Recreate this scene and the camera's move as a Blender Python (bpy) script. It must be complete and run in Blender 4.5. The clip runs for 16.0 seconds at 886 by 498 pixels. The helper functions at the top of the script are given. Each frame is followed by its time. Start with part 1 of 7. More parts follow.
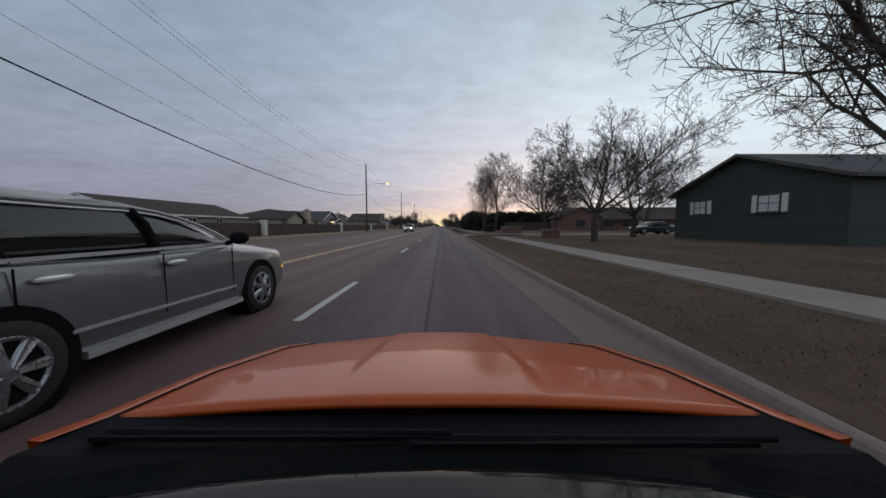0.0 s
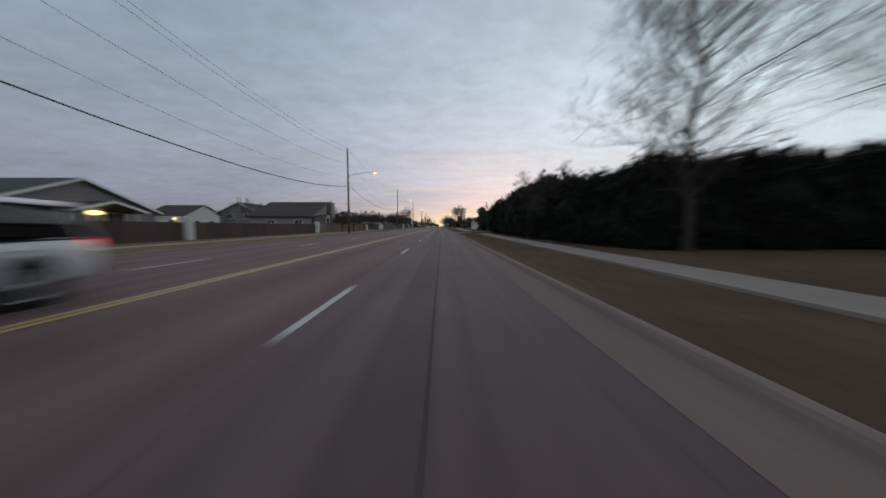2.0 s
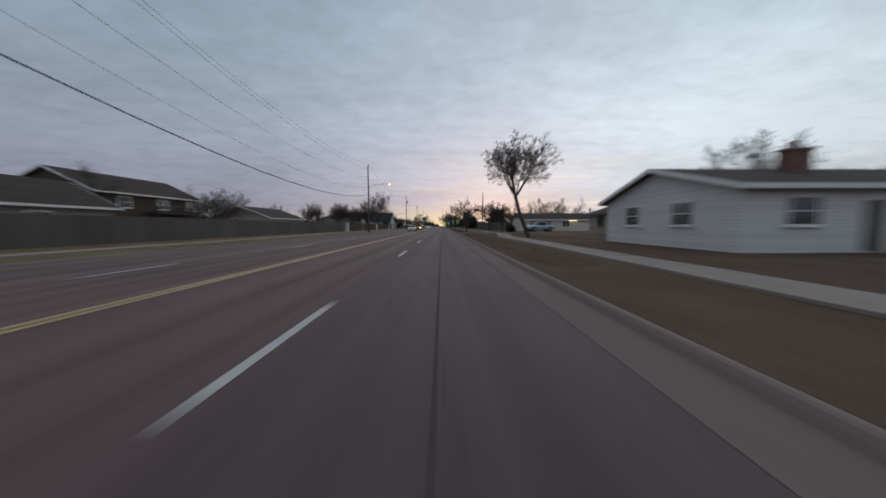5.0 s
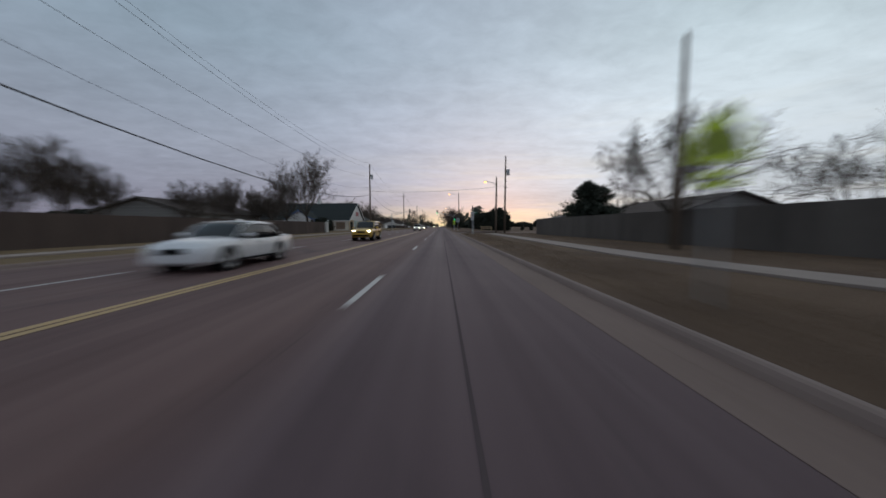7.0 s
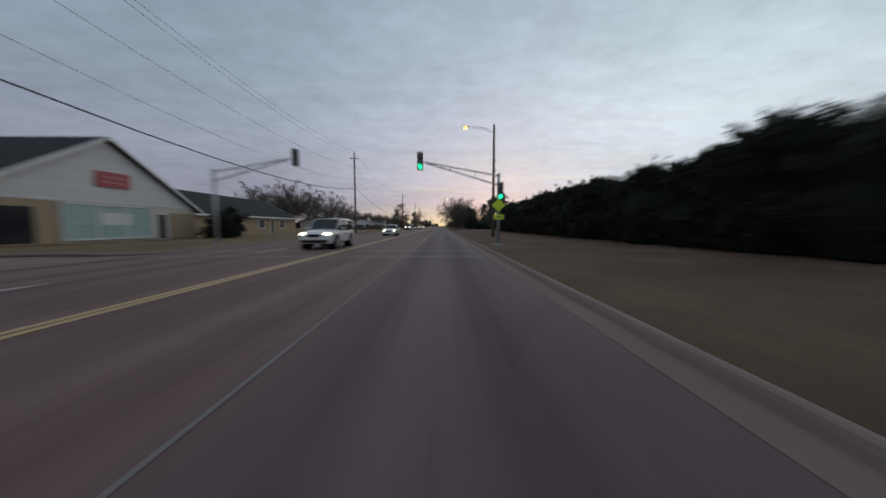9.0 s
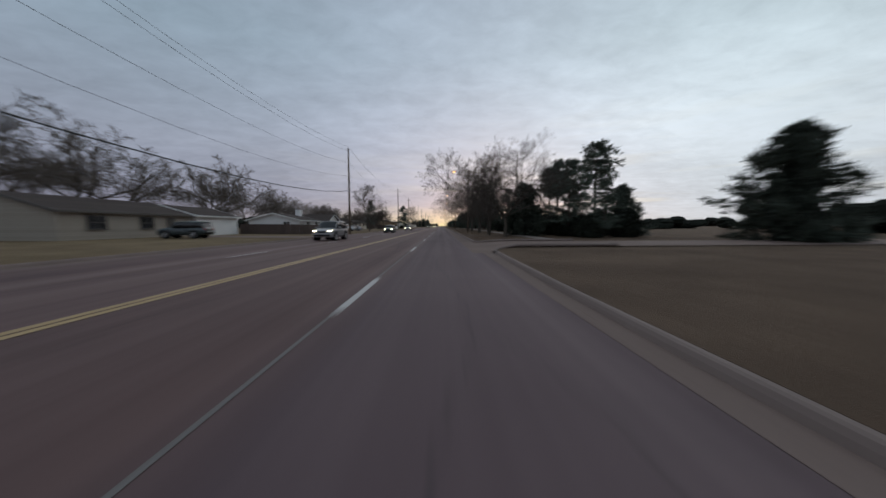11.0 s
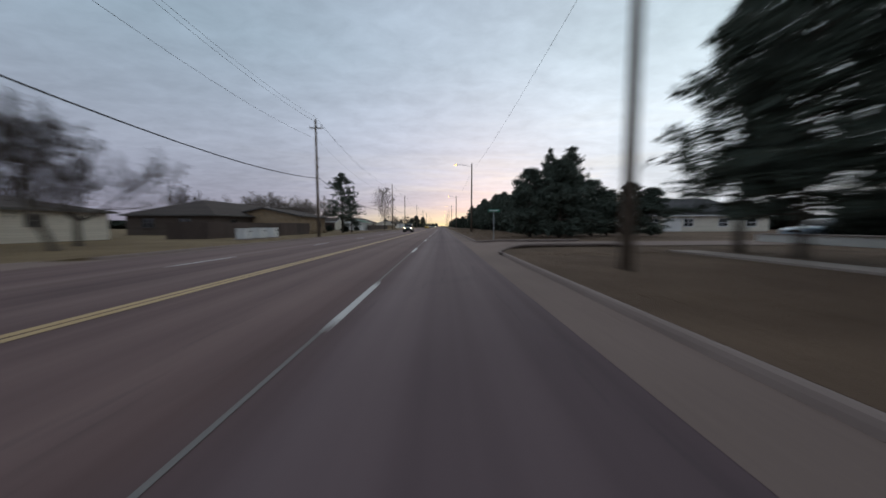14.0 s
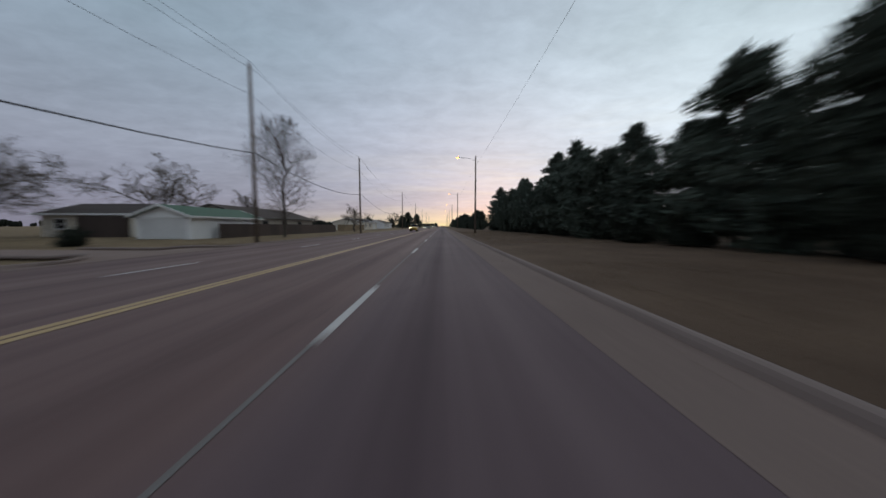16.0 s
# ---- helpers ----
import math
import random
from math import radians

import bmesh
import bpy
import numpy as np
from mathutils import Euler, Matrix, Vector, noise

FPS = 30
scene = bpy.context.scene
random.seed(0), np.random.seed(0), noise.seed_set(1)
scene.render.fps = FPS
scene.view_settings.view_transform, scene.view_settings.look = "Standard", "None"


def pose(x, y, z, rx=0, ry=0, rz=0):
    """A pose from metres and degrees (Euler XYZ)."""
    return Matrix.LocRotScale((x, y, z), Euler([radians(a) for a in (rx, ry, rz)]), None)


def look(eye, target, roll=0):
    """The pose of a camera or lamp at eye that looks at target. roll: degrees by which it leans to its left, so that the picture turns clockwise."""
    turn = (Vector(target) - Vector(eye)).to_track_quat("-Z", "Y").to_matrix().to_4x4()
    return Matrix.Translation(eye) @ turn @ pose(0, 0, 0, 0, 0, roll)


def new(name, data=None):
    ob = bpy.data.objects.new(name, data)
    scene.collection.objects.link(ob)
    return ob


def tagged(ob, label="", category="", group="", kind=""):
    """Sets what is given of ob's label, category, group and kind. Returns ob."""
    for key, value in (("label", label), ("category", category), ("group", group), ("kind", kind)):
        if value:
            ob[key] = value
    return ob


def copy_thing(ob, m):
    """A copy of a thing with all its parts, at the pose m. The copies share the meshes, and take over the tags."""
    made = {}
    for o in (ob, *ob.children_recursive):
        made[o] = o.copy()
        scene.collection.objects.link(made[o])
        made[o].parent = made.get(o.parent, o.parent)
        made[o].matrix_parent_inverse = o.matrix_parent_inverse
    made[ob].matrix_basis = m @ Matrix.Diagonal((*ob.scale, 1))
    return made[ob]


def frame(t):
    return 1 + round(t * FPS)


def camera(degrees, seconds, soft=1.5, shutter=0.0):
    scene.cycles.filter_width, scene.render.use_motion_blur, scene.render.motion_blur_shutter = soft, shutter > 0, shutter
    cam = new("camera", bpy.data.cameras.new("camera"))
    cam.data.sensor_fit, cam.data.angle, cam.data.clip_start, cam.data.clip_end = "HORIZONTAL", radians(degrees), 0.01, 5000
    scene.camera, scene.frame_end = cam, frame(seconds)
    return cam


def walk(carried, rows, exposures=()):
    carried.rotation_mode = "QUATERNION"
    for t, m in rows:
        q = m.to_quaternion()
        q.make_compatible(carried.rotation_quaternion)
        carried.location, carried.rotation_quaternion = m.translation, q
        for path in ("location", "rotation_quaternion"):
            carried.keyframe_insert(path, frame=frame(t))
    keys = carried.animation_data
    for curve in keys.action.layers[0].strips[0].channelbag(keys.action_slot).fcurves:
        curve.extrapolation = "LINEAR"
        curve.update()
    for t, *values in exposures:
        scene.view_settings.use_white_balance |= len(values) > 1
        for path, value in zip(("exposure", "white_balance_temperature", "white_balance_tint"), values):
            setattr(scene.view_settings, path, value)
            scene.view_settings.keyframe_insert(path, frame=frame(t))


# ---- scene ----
cam = camera(110.0, 16.0, soft=1.6, shutter=0.6)

# One straight run along +y. x = 0 is the dashed line between the two eastbound lanes.
EYE_Z = 1.28
PITCH, YAW = -4.25, -0.25


def along(t):
    """Metres driven at t seconds."""
    if t <= 4.2:
        return 33.0 * t
    return 138.6 + 33.66 * (t - 4.2)


def aside(t):
    """Distance of the camera from the dashed lane line."""
    knots = ((0.0, 1.95), (1.0, 1.86), (2.5, 1.86), (4.0, 1.98), (6.3, 1.55), (7.5, 1.52), (8.5, 1.58), (11.3, 1.55), (12.0, 1.48), (13.5, 1.42), (15.0, 1.45), (16.0, 1.38))
    for (a, xa), (b, xb) in zip(knots, knots[1:]):
        if a <= t <= b:
            s = (t - a) / (b - a)
            return xa + (xb - xa) * s * s * (3 - 2 * s)
    return knots[-1][1]


rows = [(0.0, pose(1.95, 0.0, EYE_Z, 90 + PITCH, 0, YAW)), (0.034, pose(1.95, 0.03, EYE_Z, 90 + PITCH, 0, YAW)), (0.1, pose(1.945, 2.6, EYE_Z, 90 + PITCH, 0, YAW)), (0.2, pose(1.94, 6.3, EYE_Z, 90 + PITCH, 0, YAW))]
for k in range(8, 321):
    tt = k * 0.05
    if k % 4 == 0 and tt > 0.35:
        rows.append((tt, pose(aside(tt), along(tt), EYE_Z, 90 + PITCH, 0, YAW)))
walk(cam, rows, exposures=((0.0, 0.1), (1.5, 0.05), (3.0, 0.08), (4.2, 0.05), (6.5, 0.0), (9.0, -0.03), (11.3, 0.06), (12.0, 0.28), (12.5, 0.38), (13.0, 0.42), (13.5, 0.32), (14.0, 0.24), (14.6, 0.08), (16.0, 0.06)))

# ---- sky and light ----
world = bpy.data.worlds.new("dusk_sky")
scene.world = world
world.use_nodes = True


class Graph:
    """Short hand for building node trees."""

    def __init__(self, tree):
        self.t = tree
        tree.nodes.clear()

    def n(self, kind, ins=None, **props):
        node = self.t.nodes.new(kind)
        for k, v in props.items():
            setattr(node, k, v)
        for k, v in (ins or {}).items():
            if isinstance(v, bpy.types.NodeSocket):
                self.t.links.new(v, node.inputs[k])
            else:
                node.inputs[k].default_value = v
        return node

    def math(self, op, a, b=0.0, clamp=False):
        return self.n("ShaderNodeMath", {0: a, 1: b}, operation=op, use_clamp=clamp).outputs[0]

    def mix(self, f, a, b, how="MIX"):
        node = self.n("ShaderNodeMix", data_type="RGBA", blend_type=how)
        for i, v in ((0, f), (6, a), (7, b)):
            if isinstance(v, bpy.types.NodeSocket):
                self.t.links.new(v, node.inputs[i])
            else:
                node.inputs[i].default_value = v
        return node.outputs[2]

    def ramp(self, f, stops):
        node = self.n("ShaderNodeValToRGB", {0: f})
        e = node.color_ramp.elements
        while len(e) < len(stops):
            e.new(0.5)
        for el, (p, c) in zip(e, stops):
            el.position, el.color = p, (*c, 1)
        return node.outputs[0]


def dusk(g):
    way = g.n("ShaderNodeTexCoord").outputs["Generated"]
    sep = g.n("ShaderNodeSeparateXYZ", {0: way})
    x, y, z = sep.outputs
    up = g.math("MAXIMUM", z, 0.0)
    base = g.ramp(up, ((0.0, (0.207, 0.203, 0.268)), (0.07, (0.240, 0.252, 0.335)), (0.2, (0.277, 0.309, 0.39)), (0.45, (0.247, 0.325, 0.40)), (1.0, (0.225, 0.30, 0.38))))
    # cloud sheet seen in perspective
    flat = g.math("ADD", up, 0.12)
    cx, cy = g.math("DIVIDE", x, flat), g.math("DIVIDE", y, flat)
    pos = g.n("ShaderNodeCombineXYZ", {0: g.math("MULTIPLY", cx, 0.8), 1: g.math("MULTIPLY", cy, 1.1), 2: 3.0}).outputs[0]
    big = g.n("ShaderNodeTexNoise", {"Vector": pos, "Scale": 0.55, "Detail": 7.0, "Roughness": 0.58, "Distortion": 0.15}).outputs[0]
    fine = g.n("ShaderNodeTexNoise", {"Vector": pos, "Scale": 6.0, "Detail": 6.0, "Roughness": 0.62, "Distortion": 0.3}).outputs[0]
    cloud = g.math("ADD", g.math("MULTIPLY", big, 0.6), g.math("MULTIPLY", fine, 0.4))
    shade = g.n("ShaderNodeMapRange", {0: cloud, 1: 0.38, 2: 0.64, 3: 0.86, 4: 1.15}).outputs[0]
    # afterglow low over the road's end, paler light up to the right of it
    glow_dir = Vector((0.02, 1.0, 0.0)).normalized()
    d = g.n("ShaderNodeVectorMath", {0: way, 1: glow_dir}, operation="DOT_PRODUCT").outputs["Value"]
    d = g.math("MAXIMUM", d, 0.0)
    rest = g.math("SUBTRACT", 1.0, up)
    glow = g.math("MULTIPLY", g.math("POWER", d, 9.0), g.math("POWER", rest, 42.0))
    # thin breaks between the low cloud bands, ahead and to the right
    flat_pos = g.n("ShaderNodeCombineXYZ", {0: g.math("MULTIPLY", x, 2.4), 1: g.math("MULTIPLY", y, 1.6), 2: g.math("MULTIPLY", up, 26.0)}).outputs[0]
    bands = g.n("ShaderNodeTexNoise", {"Vector": flat_pos, "Scale": 1.0, "Detail": 6.0, "Roughness": 0.6, "Distortion": 0.4}).outputs[0]
    gap = g.n("ShaderNodeMapRange", {0: bands, 1: 0.47, 2: 0.68, 3: 0.0, 4: 1.0}, interpolation_type="SMOOTHSTEP").outputs[0]
    ahead = g.n("ShaderNodeVectorMath", {0: way, 1: Vector((0.45, 0.9, 0.0)).normalized()}, operation="DOT_PRODUCT").outputs["Value"]
    breaks = g.math("MULTIPLY", gap, g.math("MULTIPLY", g.math("POWER", rest, 7.0), g.math("POWER", g.math("MAXIMUM", ahead, 0.0), 4.0)))
    pale_dir = Vector((0.72, 0.68, 0.16)).normalized()
    p = g.n("ShaderNodeVectorMath", {0: way, 1: pale_dir}, operation="DOT_PRODUCT").outputs["Value"]
    pale = g.math("POWER", g.math("MAXIMUM", p, 0.0), 6.0)
    lit = g.mix(1.0, base, g.n("ShaderNodeCombineColor", {0: shade, 1: shade, 2: shade}).outputs[0], "MULTIPLY")
    lit = g.mix(g.math("MULTIPLY", pale, shade), lit, (0.32, 0.36, 0.335, 1), "ADD")
    wide = g.math("POWER", g.math("MAXIMUM", g.n("ShaderNodeVectorMath", {0: way, 1: Vector((0.12, 1.0, 0.3)).normalized()}, operation="DOT_PRODUCT").outputs["Value"], 0.0), 7.0)
    lit = g.mix(g.math("MULTIPLY", wide, shade), lit, (0.178, 0.177, 0.206, 1), "ADD")
    # the brighter grey-blue sky behind, opposite the afterglow
    back = g.math("MAXIMUM", g.n("ShaderNodeVectorMath", {0: way, 1: Vector((-0.15, -1.0, 0.35)).normalized()}, operation="DOT_PRODUCT").outputs["Value"], 0.0)
    lit = g.mix(back, lit, (0.21, 0.215, 0.235, 1), "ADD")
    lit = g.mix(g.math("MULTIPLY", breaks, 0.62), lit, (0.90, 0.82, 0.64, 1))
    lit = g.mix(g.math("MULTIPLY", glow, 0.9), lit, (1.0, 0.83, 0.42, 1))
    sky = g.n("ShaderNodeTexSky", sky_type="NISHITA", sun_disc=False, sun_elevation=radians(2.0), sun_rotation=radians(10.0), dust_density=2.0)
    a = g.n("ShaderNodeBackground", {0: lit, 1: 1.0}).outputs[0]
    b = g.n("ShaderNodeBackground", {0: sky.outputs[0], 1: 0.012}).outputs[0]
    g.n("ShaderNodeOutputWorld", {0: g.n("ShaderNodeAddShader", {0: a, 1: b}).outputs[0]})


dusk(Graph(world.node_tree))
sun = new("sun", bpy.data.lights.new("sun", "SUN"))
sun.data.energy, sun.data.angle, sun.data.color = 0.5, radians(110), (1.0, 0.86, 0.72)
sun.matrix_world = look((0, 0, 0), (-0.25, -1.0, -0.35))

# ---- materials ----


def surface(name, a, b, big=0.6, fine=25.0, rough=0.8, metal=0.0, bump=0.3, depth=0.01, spec=0.5, stretch=(1, 1, 1), vary=0.0, coat=0.0, grain=0.5, local=False, uneven=0.1):
    """A worn surface: two colours mixed by a coarse and a fine noise, with fine relief."""
    m = bpy.data.materials.new(name)
    m.use_nodes = True
    g = Graph(m.node_tree)
    where = g.n("ShaderNodeTexCoord").outputs["Object"] if local else g.n("ShaderNodeNewGeometry").outputs["Position"]
    where = g.n("ShaderNodeVectorMath", {0: where, 1: stretch}, operation="MULTIPLY").outputs[0]
    n1 = g.n("ShaderNodeTexNoise", {"Vector": where, "Scale": big, "Detail": 5.0, "Roughness": 0.6}).outputs[0]
    n2 = g.n("ShaderNodeTexNoise", {"Vector": where, "Scale": fine, "Detail": 3.0, "Roughness": 0.7}).outputs[0]
    f = g.math("ADD", g.math("MULTIPLY", n1, 1.0 - grain), g.math("MULTIPLY", n2, grain))
    f = g.n("ShaderNodeMapRange", {0: f, 1: 0.32, 2: 0.68, 3: 0.0, 4: 1.0}).outputs[0]
    col = g.mix(f, (*a, 1), (*b, 1))
    if vary:
        r = g.n("ShaderNodeObjectInfo").outputs["Random"]
        v = g.n("ShaderNodeMapRange", {0: r, 1: 0.0, 2: 1.0, 3: 1.0 - vary, 4: 1.0 + vary}).outputs[0]
        col = g.mix(1.0, col, g.n("ShaderNodeCombineColor", {0: v, 1: v, 2: v}).outputs[0], "MULTIPLY")
    ro = g.n("ShaderNodeMapRange", {0: n2, 1: 0.3, 2: 0.7, 3: max(0.02, rough - uneven), 4: min(1.0, rough + uneven)}).outputs[0]
    ins = {"Base Color": col, "Roughness": ro, "Metallic": metal, "Specular IOR Level": spec, "Coat Weight": coat, "Coat Roughness": 0.04}
    if bump:
        ins["Normal"] = g.n("ShaderNodeBump", {"Strength": bump, "Distance": depth, "Height": n2}).outputs[0]
    g.n("ShaderNodeOutputMaterial", {0: g.n("ShaderNodeBsdfPrincipled", ins).outputs[0]})
    return m


def boards(name, a, b, pitch, across="z", rough=0.7, depth=0.02, vary=0.0):
    """Lapped boards or courses of a fixed pitch along one axis, weathered."""
    m = bpy.data.materials.new(name)
    m.use_nodes = True
    g = Graph(m.node_tree)
    pos = g.n("ShaderNodeTexCoord").outputs["Object"]
    sep = g.n("ShaderNodeSeparateXYZ", {0: pos})
    h = g.math("MULTIPLY", sep.outputs["xyz".index(across)], 1.0 / pitch)
    saw = g.math("FRACT", h)
    row = g.math("FLOOR", h)
    rnd = g.n("ShaderNodeTexWhiteNoise", {"W": row}, noise_dimensions="1D").outputs["Value"]
    n1 = g.n("ShaderNodeTexNoise", {"Vector": pos, "Scale": 1.2, "Detail": 6.0}).outputs[0]
    n2 = g.n("ShaderNodeTexNoise", {"Vector": pos, "Scale": 18.0, "Detail": 3.0}).outputs[0]
    f = g.math("ADD", g.math("MULTIPLY", rnd, 0.35), g.math("ADD", g.math("MULTIPLY", n1, 0.4), g.math("MULTIPLY", n2, 0.25)), True)
    col = g.mix(f, (*a, 1), (*b, 1))
    gap = g.math("GREATER_THAN", saw, 0.93)
    col = g.mix(g.math("MULTIPLY", gap, 0.45), col, (a[0] * 0.3, a[1] * 0.3, a[2] * 0.3, 1))
    hgt = g.math("ADD", saw, g.math("MULTIPLY", n2, 0.15))
    nrm = g.n("ShaderNodeBump", {"Strength": 0.7, "Distance": depth, "Height": hgt}).outputs[0]
    g.n("ShaderNodeOutputMaterial", {0: g.n("ShaderNodeBsdfPrincipled", {"Base Color": col, "Roughness": rough, "Specular IOR Level": 0.2, "Normal": nrm}).outputs[0]})
    return m


def brickwork(name, a, b, mortar, w=0.22, h=0.075):
    m = bpy.data.materials.new(name)
    m.use_nodes = True
    g = Graph(m.node_tree)
    pos = g.n("ShaderNodeTexCoord").outputs["Object"]
    sep = g.n("ShaderNodeSeparateXYZ", {0: pos})
    u = g.math("ADD", sep.outputs[0], sep.outputs[1])
    uv = g.n("ShaderNodeCombineXYZ", {0: u, 1: sep.outputs[2]}).outputs[0]
    br = g.n("ShaderNodeTexBrick", {"Vector": uv, "Color1": (*a, 1), "Color2": (*b, 1), "Mortar": (*mortar, 1), "Scale": 1.0, "Mortar Size": 0.008, "Brick Width": w, "Row Height": h})
    n = g.n("ShaderNodeTexNoise", {"Vector": pos, "Scale": 1.3, "Detail": 6.0}).outputs[0]
    col = g.mix(0.5, br.outputs[0], g.ramp(n, ((0.3, (0.35, 0.35, 0.35)), (0.7, (0.75, 0.75, 0.75)))), "OVERLAY")
    nrm = g.n("ShaderNodeBump", {"Strength": 0.6, "Distance": 0.006, "Height": g.math("SUBTRACT", 1.0, br.outputs[1])}).outputs[0]
    g.n("ShaderNodeOutputMaterial", {0: g.n("ShaderNodeBsdfPrincipled", {"Base Color": col, "Roughness": 0.85, "Normal": nrm}).outputs[0]})
    return m


def glowing(name, colour, strength):
    m = bpy.data.materials.new(name)
    m.use_nodes = True
    g = Graph(m.node_tree)
    g.n("ShaderNodeOutputMaterial", {0: g.n("ShaderNodeEmission", {0: (*colour, 1), 1: strength}).outputs[0]})
    return m


def asphalt_road(name):
    """Worn asphalt: aggregate grain, long wheel streaks, patches and crack lines, slightly polished."""
    m = bpy.data.materials.new(name)
    m.use_nodes = True
    g = Graph(m.node_tree)
    pos = g.n("ShaderNodeNewGeometry").outputs["Position"]
    long = g.n("ShaderNodeVectorMath", {0: pos, 1: (1.1, 0.012, 1)}, operation="MULTIPLY").outputs[0]
    streak = g.n("ShaderNodeTexNoise", {"Vector": long, "Scale": 1.0, "Detail": 3.0, "Roughness": 0.55}).outputs[0]
    patch = g.n("ShaderNodeTexNoise", {"Vector": pos, "Scale": 0.22, "Detail": 6.0, "Roughness": 0.65}).outputs[0]
    grain = g.n("ShaderNodeTexNoise", {"Vector": pos, "Scale": 55.0, "Detail": 2.0}).outputs[0]
    f = g.math("ADD", g.math("MULTIPLY", streak, 0.5), g.math("ADD", g.math("MULTIPLY", patch, 0.3), g.math("MULTIPLY", grain, 0.2)))
    col = g.ramp(f, ((0.34, (0.064, 0.043, 0.047)), (0.5, (0.102, 0.070, 0.075)), (0.66, (0.141, 0.099, 0.103))))
    sep = g.n("ShaderNodeSeparateXYZ", {0: pos})
    old = g.n("ShaderNodeMapRange", {0: g.math("ADD", sep.outputs[0], g.math("MULTIPLY", patch, 0.5)), 1: -0.1, 2: 0.7, 3: 1.0, 4: 0.0}).outputs[0]
    col = g.mix(old, col, g.mix(1.0, col, (1.17, 1.05, 0.92, 1), "MULTIPLY"))
    warp = g.n("ShaderNodeVectorMath", {0: pos, 1: g.n("ShaderNodeTexNoise", {"Vector": pos, "Scale": 0.9, "Detail": 4.0}).outputs["Color"]}, operation="ADD").outputs[0]
    cell = g.n("ShaderNodeTexVoronoi", {"Vector": g.n("ShaderNodeVectorMath", {0: warp, 1: (0.28, 0.09, 0.0)}, operation="MULTIPLY").outputs[0], "Scale": 1.0}, feature="DISTANCE_TO_EDGE").outputs["Distance"]
    crack = g.math("LESS_THAN", cell, 0.004)
    col = g.mix(g.math("MULTIPLY", crack, 0.28), col, (0.02, 0.019, 0.02, 1))
    ro = g.n("ShaderNodeMapRange", {0: streak, 1: 0.3, 2: 0.7, 3: 0.80, 4: 0.64}).outputs[0]
    nrm = g.n("ShaderNodeBump", {"Strength": 0.25, "Distance": 0.004, "Height": grain}).outputs[0]
    g.n("ShaderNodeOutputMaterial", {0: g.n("ShaderNodeBsdfPrincipled", {"Base Color": col, "Roughness": ro, "Specular IOR Level": 0.2, "Normal": nrm}).outputs[0]})
    return m


def turf(name):
    """Dormant winter grass: brown on the right of the road, paler and more olive on the left, with bare and leafy patches."""
    m = bpy.data.materials.new(name)
    m.use_nodes = True
    g = Graph(m.node_tree)
    pos = g.n("ShaderNodeNewGeometry").outputs["Position"]
    big = g.n("ShaderNodeTexNoise", {"Vector": pos, "Scale": 0.3, "Detail": 6.0, "Roughness": 0.65}).outputs[0]
    tuft = g.n("ShaderNodeTexNoise", {"Vector": pos, "Scale": 7.0, "Detail": 5.0, "Roughness": 0.7}).outputs[0]
    fine = g.n("ShaderNodeTexNoise", {"Vector": pos, "Scale": 60.0, "Detail": 3.0, "Roughness": 0.7}).outputs[0]
    f = g.math("ADD", g.math("MULTIPLY", big, 0.5), g.math("ADD", g.math("MULTIPLY", tuft, 0.25), g.math("MULTIPLY", fine, 0.25)))
    brown = g.ramp(f, ((0.36, (0.072, 0.047, 0.032)), (0.5, (0.114, 0.076, 0.052)), (0.64, (0.172, 0.117, 0.080))))
    olive = g.ramp(f, ((0.36, (0.112, 0.080, 0.045)), (0.5, (0.176, 0.127, 0.074)), (0.64, (0.250, 0.182, 0.108))))
    x = g.n("ShaderNodeSeparateXYZ", {0: pos}).outputs[0]
    side = g.n("ShaderNodeMapRange", {0: x, 1: -9.0, 2: 3.0, 3: 1.0, 4: 0.0}).outputs[0]
    col = g.mix(side, brown, olive)
    nrm = g.n("ShaderNodeBump", {"Strength": 0.9, "Distance": 0.05, "Height": g.math("ADD", tuft, g.math("MULTIPLY", fine, 0.5))}).outputs[0]
    g.n("ShaderNodeOutputMaterial", {0: g.n("ShaderNodeBsdfPrincipled", {"Base Color": col, "Roughness": 0.95, "Specular IOR Level": 0.15, "Normal": nrm}).outputs[0]})
    return m


ASPHALT = asphalt_road("asphalt")
KERBSTONE = surface("kerb_concrete", (0.165, 0.126, 0.112), (0.25, 0.196, 0.175), big=0.7, fine=10, rough=0.9, bump=0.3, depth=0.006, spec=0.2)
CONCRETE = surface("concrete", (0.215, 0.176, 0.155), (0.31, 0.258, 0.228), big=0.5, fine=14, rough=0.9, bump=0.2, depth=0.004, spec=0.25)
SIDE_PAVE = surface("worn_side_street_concrete", (0.146, 0.104, 0.088), (0.222, 0.160, 0.136), big=0.4, fine=12, rough=0.9, bump=0.2, depth=0.004, spec=0.25)
GUTTER = surface("gutter_concrete", (0.135, 0.098, 0.085), (0.206, 0.152, 0.132), big=0.6, fine=12, rough=0.92, spec=0.2, bump=0.2, depth=0.004, stretch=(1, 0.4, 1))
GRASS = turf("dormant_grass")
BLADE = surface("grass_blade", (0.12, 0.082, 0.052), (0.20, 0.14, 0.09), big=0.8, fine=6, rough=0.9, bump=0, spec=0.15)
WHITE_LINE = surface("white_road_paint", (0.30, 0.29, 0.28), (0.55, 0.53, 0.50), big=2.5, fine=30, rough=0.6, bump=0.1)
FADED_LINE = surface("nearly_worn_off_white_paint", (0.10, 0.085, 0.085), (0.22, 0.20, 0.19), big=1.4, fine=14, rough=0.7, bump=0.1)
